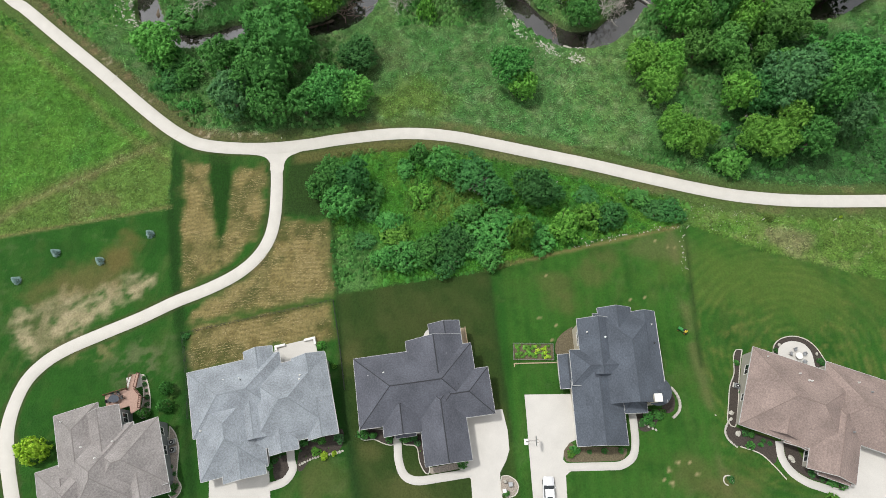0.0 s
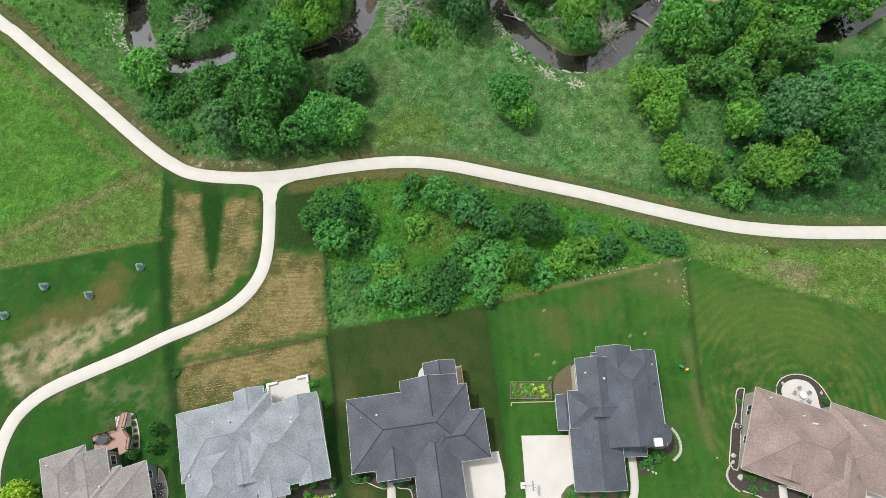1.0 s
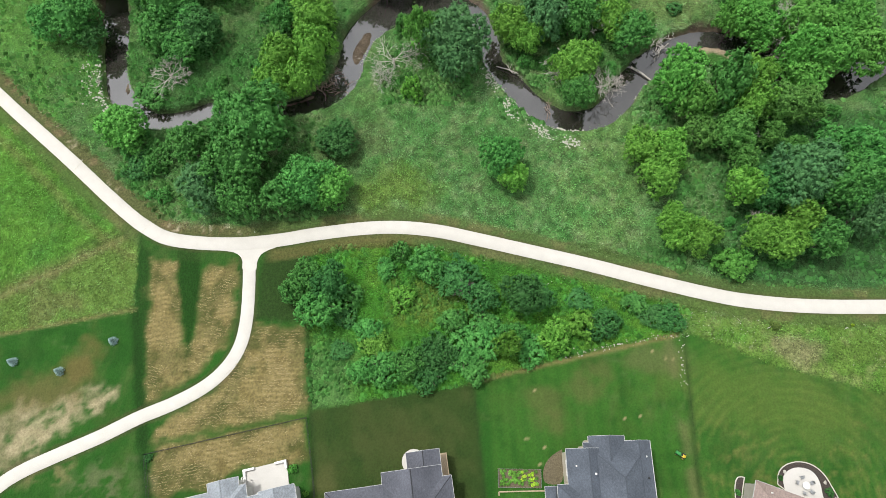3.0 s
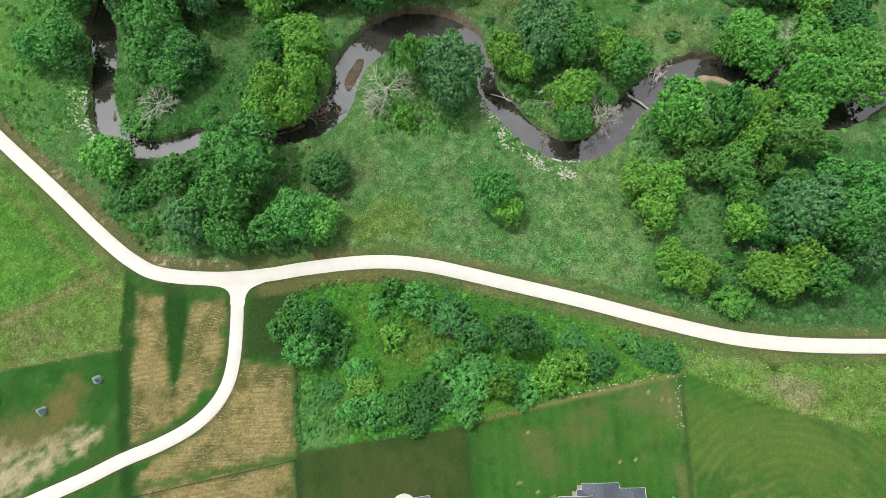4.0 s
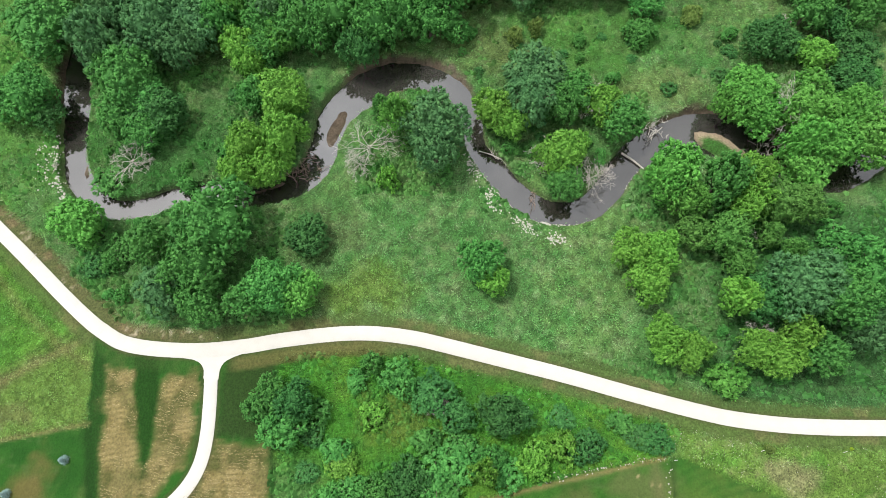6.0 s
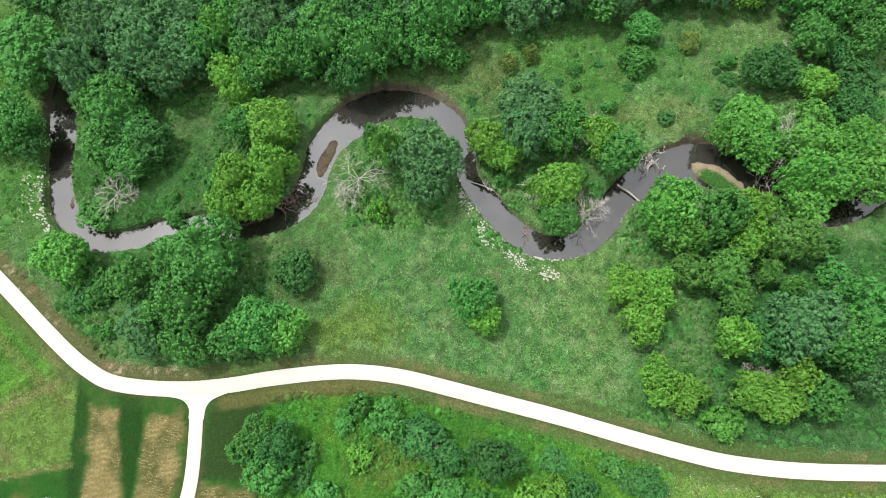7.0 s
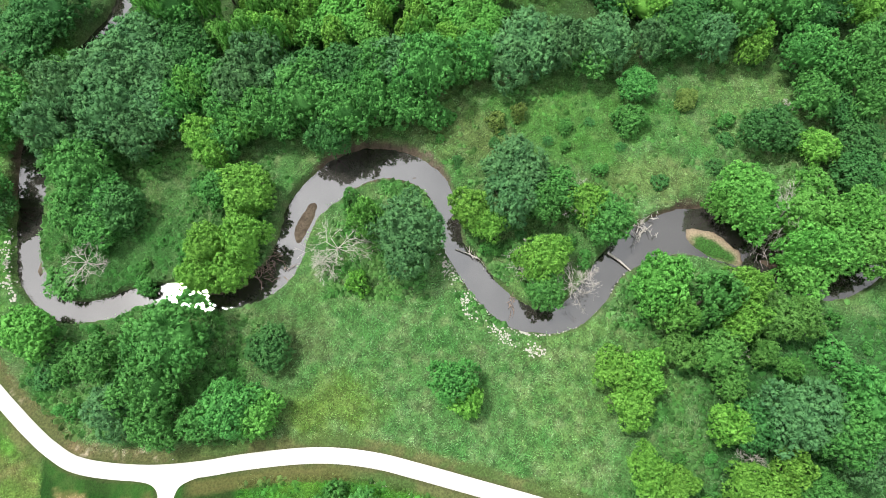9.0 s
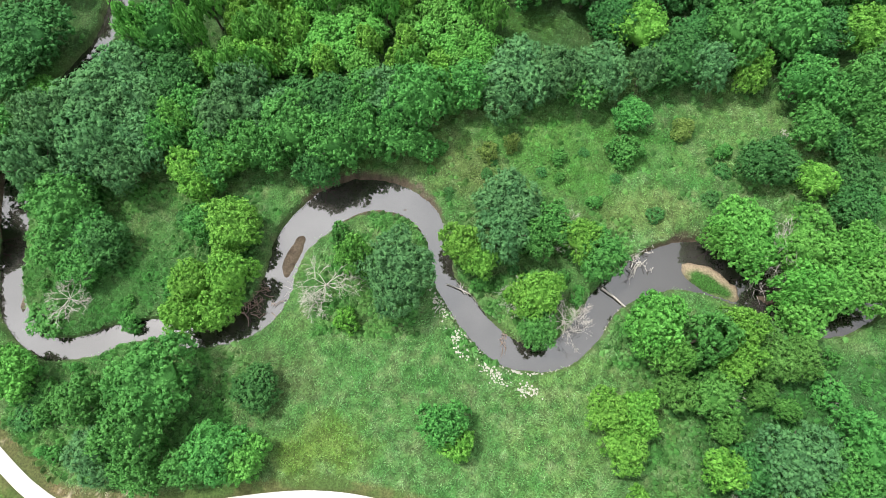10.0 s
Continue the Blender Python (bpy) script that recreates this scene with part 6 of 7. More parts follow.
drift(-21.6, 92.6, 3.6, 34, 1, "heap of brown driftwood against the creek bank")
drift(-20.4, 96.4, 2.0, 14, 2, "tangle of brown branches at the water's edge")
drift(18.0, 97.2, 2.6, 16, 3, "fallen grey branches lying in the creek", M_DEADWOOD)
drift(24.2, 88.2, 1.5, 10, 4, "small heap of driftwood on the bank")
drift(48.6, 105.0, 5.0, 46, 5, "pale bleached brushwood on the bank", M_DEADWOOD, -0.9)
drift(70.4, 99.0, 2.0, 10, 6, "twigs caught on the sand bar", M_DEADWOOD)
drift(80.4, 79.2, 3.2, 10, 7, "bleached fallen limbs lying in tall grass", M_DEADWOOD, 0.3)
drift(78.8, 92.6, 2.0, 10, 8, "dry bleached twigs at the water's edge", M_DEADWOOD, -1.2)


def log(x0, y0, x1, y1, z0, z1, r, label):
    bm = bmesh.new()
    a, b = Vector((x0, y0, z0)), Vector((x1, y1, z1))
    m = (a + b) / 2 + Vector((0.15, 0.1, 0.08))
    tube(bm, a, m, r, r * 0.85, 9)
    tube(bm, m, b, r * 0.85, r * 0.6, 9)
    ob = part("fallen_log", bm, M_DEADWOOD, None)
    tagged(ob, label, "log")


log(42.2, 98.6, 46.4, 95.2, -1.2, -1.3, 0.24, "grey fallen log lying across the creek")
log(71.0, 103.5, 75.5, 106.5, -0.6, 1.2, 0.18, "bleached log leaning on the bank")
log(13.6, 98.4, 18.2, 96.4, -1.3, -0.9, 0.12, "thin grey log lying in the creek")


# ---- yards ----
def local(hx, hy, turn, pts):
    c, s = math.cos(radians(turn)), math.sin(radians(turn))
    return [(hx + u * c - v * s, hy + u * s + v * c) for u, v in pts]


def bed(pts, mat, label, edged=True, lift=0.03, closed=True):
    """A planting bed, with a narrow concrete edging round it."""
    dense = spline(pts + [pts[0]], 0.5)[:-1].tolist()
    ob = tagged(flat_slab("planting_bed", dense, mat, lift, 0.3), label, "planting bed")
    if edged:
        slab_strip("edging", np.array(dense + [dense[0]]), 0.16, M_KERB, 0.09, parent=ob)
    return ob


def edging(pts, label="curved pale concrete lawn edging"):
    tagged(slab_strip("lawn_edging", spline(pts, 0.3), 0.17, M_KERB, 0.09), label, "edging", kind="thing")


def boulder(x, y, s, label="pale limestone boulder in a planting bed", z=0.0):
    ob = new("boulder", rock_rng.choice(ROCKS))
    ob.matrix_basis = pose(x, y, float(rise(x, y)) + 0.15 * s + z, 0, 0, rock_rng.uniform(0, 360)) @ Matrix.Diagonal((s, s * 0.8, s * 0.9, 1))
    return tagged(ob, label, "boulder", "boulders")


def shrubs(rows, label="rounded green garden shrub in a planting bed"):
    for x, y, r, h, sp in rows:
        ob = tree(x, y, r, h, sp)
        tagged(ob, label, "shrub", "garden shrubs")


def ac_unit(x, y, turn):
    ob = empty("air_conditioner", pose(x, y, float(rise(x, y)), 0, 0, turn), "grey outdoor air conditioner unit beside a house wall", "air conditioner", "air conditioners")
    part("pad", boxed(-0.55, 0.55, -0.55, 0.55, -0.1, 0.06), M_CONCRETE, ob)
    part("case", boxed(-0.42, 0.42, -0.42, 0.42, 0.06, 0.85, bevel=0.05), M_METAL, ob)
    bm = bmesh.new()
    tube(bm, (0, 0, 0.85), (0, 0, 0.89), 0.36, 0.34, 18)
    part("fan_grille", bm, M_BLACK, ob)
    bm = bmesh.new()
    tube(bm, (0, 0, 0.89), (0, 0, 0.92), 0.12, 0.1, 12)
    part("hub", bm, M_WHITE, ob)


def rail(ob, a, b, za, zb, mat, high=0.95, balusters=True):
    """A railing from a to b: top and bottom rail and balusters."""
    r = new("railing")
    r.parent = ob
    a, b = Vector((*a, za)), Vector((*b, zb))
    for nm, h, w in (("top_rail", high, 0.06), ("bottom_rail", 0.1, 0.035)):
        bm = bmesh.new()
        tube(bm, a + Vector((0, 0, h)), b + Vector((0, 0, h)), w, w, 4)
        part(nm, bm, mat, r)
    n = max(2, int((b - a).length / (0.3 if balusters else 1.5)))
    for k in range(n + 1):
        p = a.lerp(b, k / n)
        bm = bmesh.new()
        w = 0.055 if k in (0, n) else 0.02
        box(bm, p.x - w, p.x + w, p.y - w, p.y + w, p.z, p.z + high)
        part("post" if k in (0, n) else "baluster", bm, mat, r)


def chair(x, y, z, turn, mat, group):
    ob = empty("garden_chair", pose(x, y, z, 0, 0, turn), "dark metal garden chair on a patio", "chair", group)
    part("seat", boxed(-0.25, 0.25, -0.25, 0.25, 0.4, 0.46, bevel=0.02), mat, ob)
    part("backrest", boxed(-0.25, 0.25, 0.22, 0.28, 0.46, 0.95, bevel=0.02), mat, ob)
    for sx in (-1, 1):
        for sy in (-1, 1):
            part("leg", boxed(sx * 0.22 - 0.02, sx * 0.22 + 0.02, sy * 0.22 - 0.02, sy * 0.22 + 0.02, 0, 0.4), mat, ob)
        part("armrest", boxed(sx * 0.27 - 0.03, sx * 0.27 + 0.03, -0.25, 0.25, 0.62, 0.66), mat, ob)


def round_table(x, y, z, r, top, label, sx=1.0):
    ob = empty("patio_table", pose(x, y, z), label, "table")
    bm = bmesh.new()
    tube(bm, (0, 0, 0.7), (0, 0, 0.75), r, r, 20)
    for v in bm.verts:
        v.co.x *= sx
    part("tabletop", bm, top, ob)
    bm = bmesh.new()
    tube(bm, (0, 0, 0), (0, 0, 0.7), 0.06, 0.05, 8)
    part("pedestal", bm, M_BLACK, ob)
    bm = bmesh.new()
    tube(bm, (0, 0, 0), (0, 0, 0.05), 0.3, 0.26, 12)
    part("foot", bm, M_BLACK, ob)


# taupe house: deck with stairs, pad, gravel strip
deck = empty("deck", pose(-63.1, 3.7, 0, 0, 0, 19), "raised red-brown timber deck with dark railings and stairs", "deck")
bm = bmesh.new()
outline = [(6.9, -1.3), (6.9, 1.75), (10.7, 1.7), (12.1, 1.1), (12.8, -0.3), (12.2, -2.3), (10.62, -2.7), (10.62, -1.3)]
top = bm.faces.new([bm.verts.new((u, v, 2.6)) for u, v in outline])
if top.normal.z < 0:
    top.normal_flip()
ext = bmesh.ops.extrude_face_region(bm, geom=[top])
for q in ext["geom"]:
    if isinstance(q, bmesh.types.BMVert):
        q.co.z -= 0.22
bmesh.ops.recalc_face_normals(bm, faces=bm.faces)
part("platform", bm, M_DECK, deck)
for u, v in ((7.1, 1.5), (10.6, 1.5), (12.5, -0.3), (12.0, -2.1)):
    part("post", boxed(u - 0.08, u + 0.08, v - 0.08, v + 0.08, -0.3, 2.4), M_DECKRAIL, deck)
rail(deck, (6.95, 1.7), (10.7, 1.65), 2.6, 2.6, M_DECKRAIL)
rail(deck, (12.1, 1.05), (12.75, -0.3), 2.6, 2.6, M_DECKRAIL)
rail(deck, (12.75, -0.3), (12.2, -2.2), 2.6, 2.6, M_DECKRAIL)
stairs = new("stairs")
stairs.parent = deck
for k in range(12):
    part("tread", boxed(10.75, 11.95, 1.35 + k * 0.26, 1.65 + k * 0.26, 2.36 - k * 0.2, 2.41 - k * 0.2), M_DECK, stairs)
for u in (10.72, 11.98):
    bm = bmesh.new()
    tube(bm, (u, 1.4, 2.4), (u, 4.6, -0.02), 0.1, 0.1, 4)
    part("stringer", bm, M_DECKRAIL, stairs)
rail(deck, (10.72, 1.5), (10.72, 4.4), 2.4, 0.1, M_DECKRAIL, 0.95, False)
rail(deck, (11.98, 1.5), (11.98, 4.4), 2.4, 0.1, M_DECKRAIL, 0.95, False)
(tx, ty), = local(-63.1, 3.7, 19, [(8.6, 0.5)])
round_table(tx, ty, 2.6, 0.62, M_CAPS["blue"], "oval grey outdoor table on a timber deck", 1.5)
for du, dv, tr in ((7.5, 0.5, 90), (8.4, 1.35, 0), (9.3, 1.25, 0), (9.8, 0.4, 270)):
    (cx, cy), = local(-63.1, 3.7, 19, [(du, dv)])
    chair(cx, cy, 2.6, 19 + tr, M_BLACK, "chairs on the deck")
paved("deck_pad", local(-63.1, 3.7, 19, [(9.7, 2.0), (9.7, 4.3), (12.2, 4.3), (12.2, 2.0)]), M_DRIVE, "pale concrete pad at the foot of stairs", "patio", 0.06)
bed(local(-63.1, 3.7, 19, [(12.2, 4.1), (12.9, 3.6), (13.2, 1.2), (13.1, -1.8), (12.6, -3.4), (11.6, -3.6), (11.4, -2.6), (12.2, 0.5)]), M_GRAVEL, "gravel strip with small dark shrubs")
shrubs([(*local(-63.1, 3.7, 19, [(u, v)])[0], 0.42, 0.6, 0) for u, v in ((12.75, 3.3), (12.6, 2.2), (12.75, 1.0), (12.75, -0.2), (12.6, -1.5))] + [(*local(-63.1, 3.7, 19, [(12.3, -3.0)])[0], 0.9, 1.1, 1), (*local(-63.1, 3.7, 19, [(16.7, -0.2)])[0], 1.1, 1.6, 1), (*local(-63.1, 3.7, 19, [(16.1, -3.0)])[0], 1.1, 1.6, 1)])
bed(local(-63.1, 3.7, 19, [(16.0, -6.5), (16.8, -8), (17.2, -10.5), (16.8, -12.5), (16.2, -15), (16.6, -16.8), (15.6, -18), (14.5, -17.4), (15.3, -12)]), M_GRAVEL, "gravel bed along the house wall")
for u, v in ((16.35, -9.4), (16.35, -10.7)):
    (cx, cy), = local(-63.1, 3.7, 19, [(u, v)])
    ac_unit(cx, cy, 19)
shrubs([(*local(-63.1, 3.7, 19, [(u, v)])[0], 0.5, 0.7, sp) for u, v, sp in ((15.6, -13.2, 0), (15.9, -14.4, 0), (15.8, -16.4, 1), (15.2, -17.2, 1))])
tagged(tree(-66.4, -1.4, 2.5, 4.6, 5), "bright lime-green young tree standing on a lawn", "tree")

# grey house: patio with low walls, front bed with stone border, fence
paved("grey_house_patio", local(-42.5, 10.9, 14, [(13.7, 2.5), (20.9, 2.5), (20.9, -2.1), (14.2, -2.1)]), M_DRIVE, "pale concrete patio with low walls", "patio", 0.2)
for x0, x1, y0, y1 in ((13.7, 15.6, 2.2, 2.6), (13.7, 14.1, 0.9, 2.2), (19.0, 21.0, 2.2, 2.6), (20.65, 21.0, 1.2, 2.2)):
    ob = part("patio_wall", boxed(x0, x1, y0, y1, -0.2, 0.75, bevel=0.03), M_WHITE, None)
    ob.matrix_basis = pose(-42.5, 10.9, 0, 0, 0, 14)
    tagged(ob, "low white masonry wall on a patio", "wall", "patio walls")
frame_ob = empty("patio_railing", pose(-42.5, 10.9, 0, 0, 0, 14), "white painted railing beside the patio", "railing")
rail(frame_ob, (14.2, 1.3), (13.6, -0.4), 2.2, 2.2, M_WHITE, 0.9, False)
rail(frame_ob, (14.4, 0.9), (14.5, -0.6), 2.2, 2.2, M_WHITE, 0.9, False)
shrubs([(-21.6, 17.0, 1.1, 1.6, 3), (-18.9, 13.2, 0.5, 0.7, 2), (-18.9, 8.1, 0.4, 0.6, 1)])
bed(local(-42.5, 10.9, 14, [(17.0, -14.6), (22.6, -14.2), (23.2, -15.6), (22.5, -17.3), (20.6, -18.0), (17.4, -18.0), (15.6, -19.4), (14.9, -18.9), (15.6, -16.4)]), M_MULCH, "mulched flower bed before the house", False)
for k in range(17):
    u = 15.4 + 7.2 * k / 16
    (cx, cy), = local(-42.5, 10.9, 14, [(u, -18.4 + 0.5 * math.sin(k * 0.25) + (0.9 * (k / 16) ** 3))])
    boulder(cx, cy, rock_rng.uniform(0.4, 0.6), "pale border stone round a flower bed")
shrubs([(-22.6, 0.4, 0.7, 0.8, 1), (-19.8, 0.5, 0.9, 0.9, 3), (-21.1, 0.9, 0.6, 0.8, 1), (-18.6, -0.6, 0.5, 0.6, 2), (-17.6, -1.4, 0.5, 0.6, 5), (-20.6, -1.2, 0.7, 0.5, 2), (-22.2, -1.9, 0.6, 0.5, 2), (-19.2, -1.8, 0.6, 0.4, 5), (-16.9, 0.9, 0.9, 1.8, 4)])
bed(local(-42.5, 10.9, 14, [(11.2, -16.2), (14.2, -16.6), (14.4, -18.6), (12.8, -20), (11.1, -19.6)]), M_MULCH, "small mulched bed beside the garden walk", False)
shrubs([(-28.0, -3.6, 0.6, 0.6, 1), (-27.2, -2.6, 0.5, 0.5, 0)])
for u, v in ((12.6, -16.4), (16.0, -16.3)):
    (cx, cy), = local(-42.5, 10.9, 14, [(u, v)])
    pot = empty("flower_pot", pose(cx, cy, 2.5), "dark flower pot with a small plant by the door", "flower pot", "flower pots")
    bm = bmesh.new()
    tube(bm, (0, 0, 0), (0, 0, 0.5), 0.2, 0.28, 12)
    part("pot", bm, M_BLACK, pot)
    bm = bmesh.new()
    for k in range(14):
        a = k * 2.4
        tube(bm, (0, 0, 0.5), (0.25 * math.cos(a), 0.25 * math.sin(a), 0.8), 0.05, 0.01, 4)
    part("plant", bm, M_LEAF[1], pot)


def wire_fence(pts, label, mat, high=1.2, gap=2.6, group="yard fences"):
    """A light fence: thin posts with three wires."""
    ob = empty("fence", pose(*pts[0], 0), label, "fence", group)
    o = Vector((*pts[0], 0))
    for (ax, ay), (bx, by) in zip(pts, pts[1:]):
        n = max(1, round(math.hypot(bx - ax, by - ay) / gap))
        last = None
        for k in range(n + 1):
            x, y = ax + (bx - ax) * k / n, ay + (by - ay) * k / n
            p = Vector((x, y, float(rise(x, y)))) - o
            bm = bmesh.new()
            tube(bm, p - Vector((0, 0, 0.2)), p + Vector((0, 0, high)), 0.045, 0.045, 5)
            part("post", bm, mat, ob)
            if last is not None:
                for h in (0.12, high * 0.55, high - 0.04):
                    bm = bmesh.new()
                    tube(bm, last + Vector((0, 0, h)), p + Vector((0, 0, h)), 0.022, 0.022, 4)
                    part("rail", bm, mat, ob)
            last = p
    return ob


wire_fence([(-42.8, 4.0), (-46.6, 18.9), (-20.0, 25.3), (-16.6, 9.0)], "thin black metal fence round a back yard", M_BLACK)
shrubs([(-46.0, 18.4, 0.7, 0.9, 0)], "small dark shrub at a fence corner")

# slate house: front beds, rear deck, gravel island by the drive
bed([(-13.7, 2.4), (-13.6, 1.2), (-12.6, 0.7), (-11.2, 0.9), (-9.4, 0.2), (-7.9, 0.1), (-7.9, 2.0), (-11, 2.6)], M_MULCH, "mulched bed with clipped shrubs before the house")
shrubs([(-13.0, 1.6, 0.9, 1.1, 1), (-11.3, 1.4, 0.6, 0.9, 1), (-8.5, 0.8, 0.65, 0.9, 1), (-6.0, 1.0, 0.75, 1.0, 1), (-4.7, 1.3, 0.7, 0.8, 0), (-3.9, 0.4, 0.6, 0.8, 4), (-3.4, -0.9, 0.5, 0.8, 2), (3.6, -2.8, 0.8, 0.9, 1), (-14.2, 1.4, 0.6, 0.8, 4)])
bed([(-6.2, 1.9), (-2.9, 1.6), (-2.4, -1), (-1.8, -4.0), (-2.5, -4.3), (-3.5, -2.6), (-4.1, -0.2), (-6.2, 0.2)], M_MULCH, "narrow mulched bed along the garage wall")
bed([(-1.8, -3.5), (4.6, -2.4), (4.6, -3.2), (-1.6, -4.4)], M_GRAVEL, "gravel strip before the garage windows", False)
bed([(9.9, -4.7), (11.0, -4.6), (12.2, -5.3), (12.6, -6.4), (12.0, -7.6), (10.6, -7.8), (9.8, -7.0), (9.7, -5.8)], M_GRAVEL, "round gravel bed with utility boxes beside a drive")
for x, y, s, m in ((11.3, -5.9, 0.7, M_METAL), (9.9 + 0.4, -6.9, 0.6, M_WHITE), (10.4, -5.5, 0.45, M_STONE)):
    bx = part("utility_box", boxed(-s / 2, s / 2, -s / 2, s / 2, -0.1, 0.7, bevel=0.04), m, None)
    bx.matrix_basis = pose(x, y, float(rise(x, y)), 0, 0, 10)
    tagged(bx, "small metal utility box in a gravel bed", "utility box", "utility boxes")
shrubs([(10.6, -7.4, 0.5, 0.5, 1), (12.0, -7.0, 0.4, 0.4, 2)])
rear = empty("rear_deck", pose(-14.9, 13.5, 0, 0, 0, 8.5), "narrow pale timber deck with railing along the house", "deck")
part("platform", boxed(18.62, 19.7, -0.6, 3.6, 2.3, 2.5, bevel=0.02), M_CEDAR, rear)
for v in (-0.4, 3.4):
    part("post", boxed(19.45, 19.6, v - 0.07, v + 0.07, -0.3, 2.3), M_CEDAR, rear)
rail(rear, (19.65, -0.55), (19.65, 3.55), 2.5, 2.5, M_CEDAR)
ac_unit(*local(-14.9, 13.5, 8.5, [(19.6, -2.2)])[0], 8)
ac_unit(*local(-14.9, 13.5, 8.5, [(19.6, -3.4)])[0], 8)
ring = [(-1.4 + 2.0 * math.cos(a), 18.5 + 2.0 * math.sin(a)) for a in np.linspace(0, math.tau, 21)[:-1]]
paved("round_patio", ring, M_DRIVE, "round pale concrete patio behind the slate house", "patio", 0.06)
for x in (-8.0, -6.4):
    pot = empty("planter", pose(x, 1.3, 2.5), "small dark planter beside the front walk", "planter", "planters")
    bm = bmesh.new()
    tube(bm, (0, 0, 0), (0, 0, 0.6), 0.2, 0.25, 10)
    part("pot", bm, M_BLACK, pot)
    bm = bmesh.new()
    tube(bm, (0, 0, 0.6), (0, 0, 0.66), 0.22, 0.12, 10)
    part("soil", bm, M_MULCH, pot)

# blue-grey house: beds, vegetable garden, hoop, car, curved wall, ride-on mower
bed([(20.6, 0.2), (21.8, 0.7), (22.4, 0.1), (29.9, 0.0), (30.7, -0.7), (30.2, -1.7), (29.0, -2.1), (21.6, -2.4), (20.5, -2.0), (20.2, -0.8)], M_SOIL, "weedy front bed edged by the walk", False)
shrubs([(22.0, -0.6, 0.8, 0.7, 1), (21.4, -1.2, 0.6, 0.5, 2), (24.5, -0.8, 0.4, 0.4, 0), (27.0, -0.6, 0.5, 0.4, 1), (29.6, -0.5, 0.5, 0.6, 1)])
bed([(32.9, 5.6), (35.2, 6.2), (38.6, 5.6), (39.6, 6.6), (39.8, 8.6), (38.2, 10.4), (37.2, 9), (37.6, 6.8), (35.4, 3.0), (33.2, 2.8)], M_MULCH, "mulched bed round the turret", False)
shrubs([(34.6, 4.9, 0.9, 0.8, 1), (36.2, 5.2, 0.9, 0.8, 1), (37.4, 5.6, 0.8, 0.7, 3), (33.8, 3.9, 0.7, 0.5, 0), (35.2, 3.8, 0.6, 0.4, 1)])
wall_pts = spline([(39.6, 10.0), (40.3, 8.9), (40.6, 7.4), (40.2, 5.9), (39.0, 4.8)], 0.05)
garden_wall = empty("garden_wall", pose(39.6, 10.0, 0), "low curved wall of pale stone blocks", "garden wall")
for k in range(0, len(wall_pts) - 8, 11):
    p, q = wall_pts[k], wall_pts[min(k + 10, len(wall_pts) - 1)]
    a = math.degrees(math.atan2(q[1] - p[1], q[0] - p[0]))
    for lay_n in range(2):
        blk = part("block", boxed(-0.27, 0.27, -0.2, 0.2, 0, 0.2, bevel=0.03), M_STONE, garden_wall)
        blk.matrix_basis = pose((p[0] + q[0]) / 2 - 39.6, (p[1] + q[1]) / 2 - 10.0, float(rise(p[0], p[1])) + 0.2 * lay_n, 0, 0, a + rock_rng.uniform(-5, 5))
for x, y in ((33.4, 3.9), (34.0, 3.6), (34.7, 3.3), (35.4, 3.0), (35.9, 2.8)):
    boulder(x, y, 0.5, "pale border stone beside the turret bed")
bed([(23.6, 20.9), (21.6, 19.6), (20.4, 17.8), (20.5, 15.6), (22.9, 15.4), (23.6, 17)], M_SOIL, "bare brown bed behind the house", False)
garden = empty("vegetable_garden", pose(16.2, 16.1, 0), "small fenced vegetable garden with low plants", "garden")
part("soil_bed", boxed(-3.5, 3.6, -1.4, 1.5, -0.2, float(rise(16, 15)) + 0.1), M_SOIL, garden)
g0 = float(rise(16, 15))
for x0, y0, x1, y1 in ((-3.5, -1.4, 3.6, -1.4), (3.6, -1.4, 3.6, 1.5), (3.6, 1.5, -3.5, 1.5), (-3.5, 1.5, -3.5, -1.4)):
    n = max(1, round(math.hypot(x1 - x0, y1 - y0) / 1.4))
    for k in range(n):
        bm = bmesh.new()
        x, y = x0 + (x1 - x0) * k / n, y0 + (y1 - y0) * k / n
        tube(bm, (x, y, 0), (x, y, g0 + 0.75), 0.03, 0.03, 5)
        part("stake", bm, M_CEDAR, garden)
    for h in (0.3, 0.7):
        bm = bmesh.new()
        tube(bm, (x0, y0, g0 + h), (x1, y1, g0 + h), 0.018, 0.018, 4)
        part("wire", bm, M_METAL, garden)
gr = np.random.default_rng(4)
for k in range(64):
    x, y = gr.uniform(-3.1, 3.2), gr.uniform(-1.1, 1.2)
    pale = x > 0.4 and gr.random() < 0.6
    v, tone, q = leaf_cloud(gr, [(x, y, g0 + 0.25)], [0.28], 40, 0.2)
    me = mesh_from("garden_plant", v, np.arange(3 * q), np.full(q, 3))
    me.attributes.new("tuft", "FLOAT", "POINT").data.foreach_set("value", tone.astype(np.float32))
    me.materials.append(M_LEAF[5 if pale else 2])
    o = new("plant", me)
    o.parent = garden
for x0, y0, x1, y1 in ((12.8, 14.0, 20.9, 14.3), (12.8, 13.4, 12.8, 14.0)):
    bm = bmesh.new()
    tube(bm, (x0, y0, float(rise(x0, y0)) + 0.1), (x1, y1, float(rise(x1, y1)) + 0.1), 0.11, 0.11, 6)
    tagged(part("edging_beam", bm, M_CEDAR, None), "pale timber edging lying on the lawn", "edging", "timber edgings")

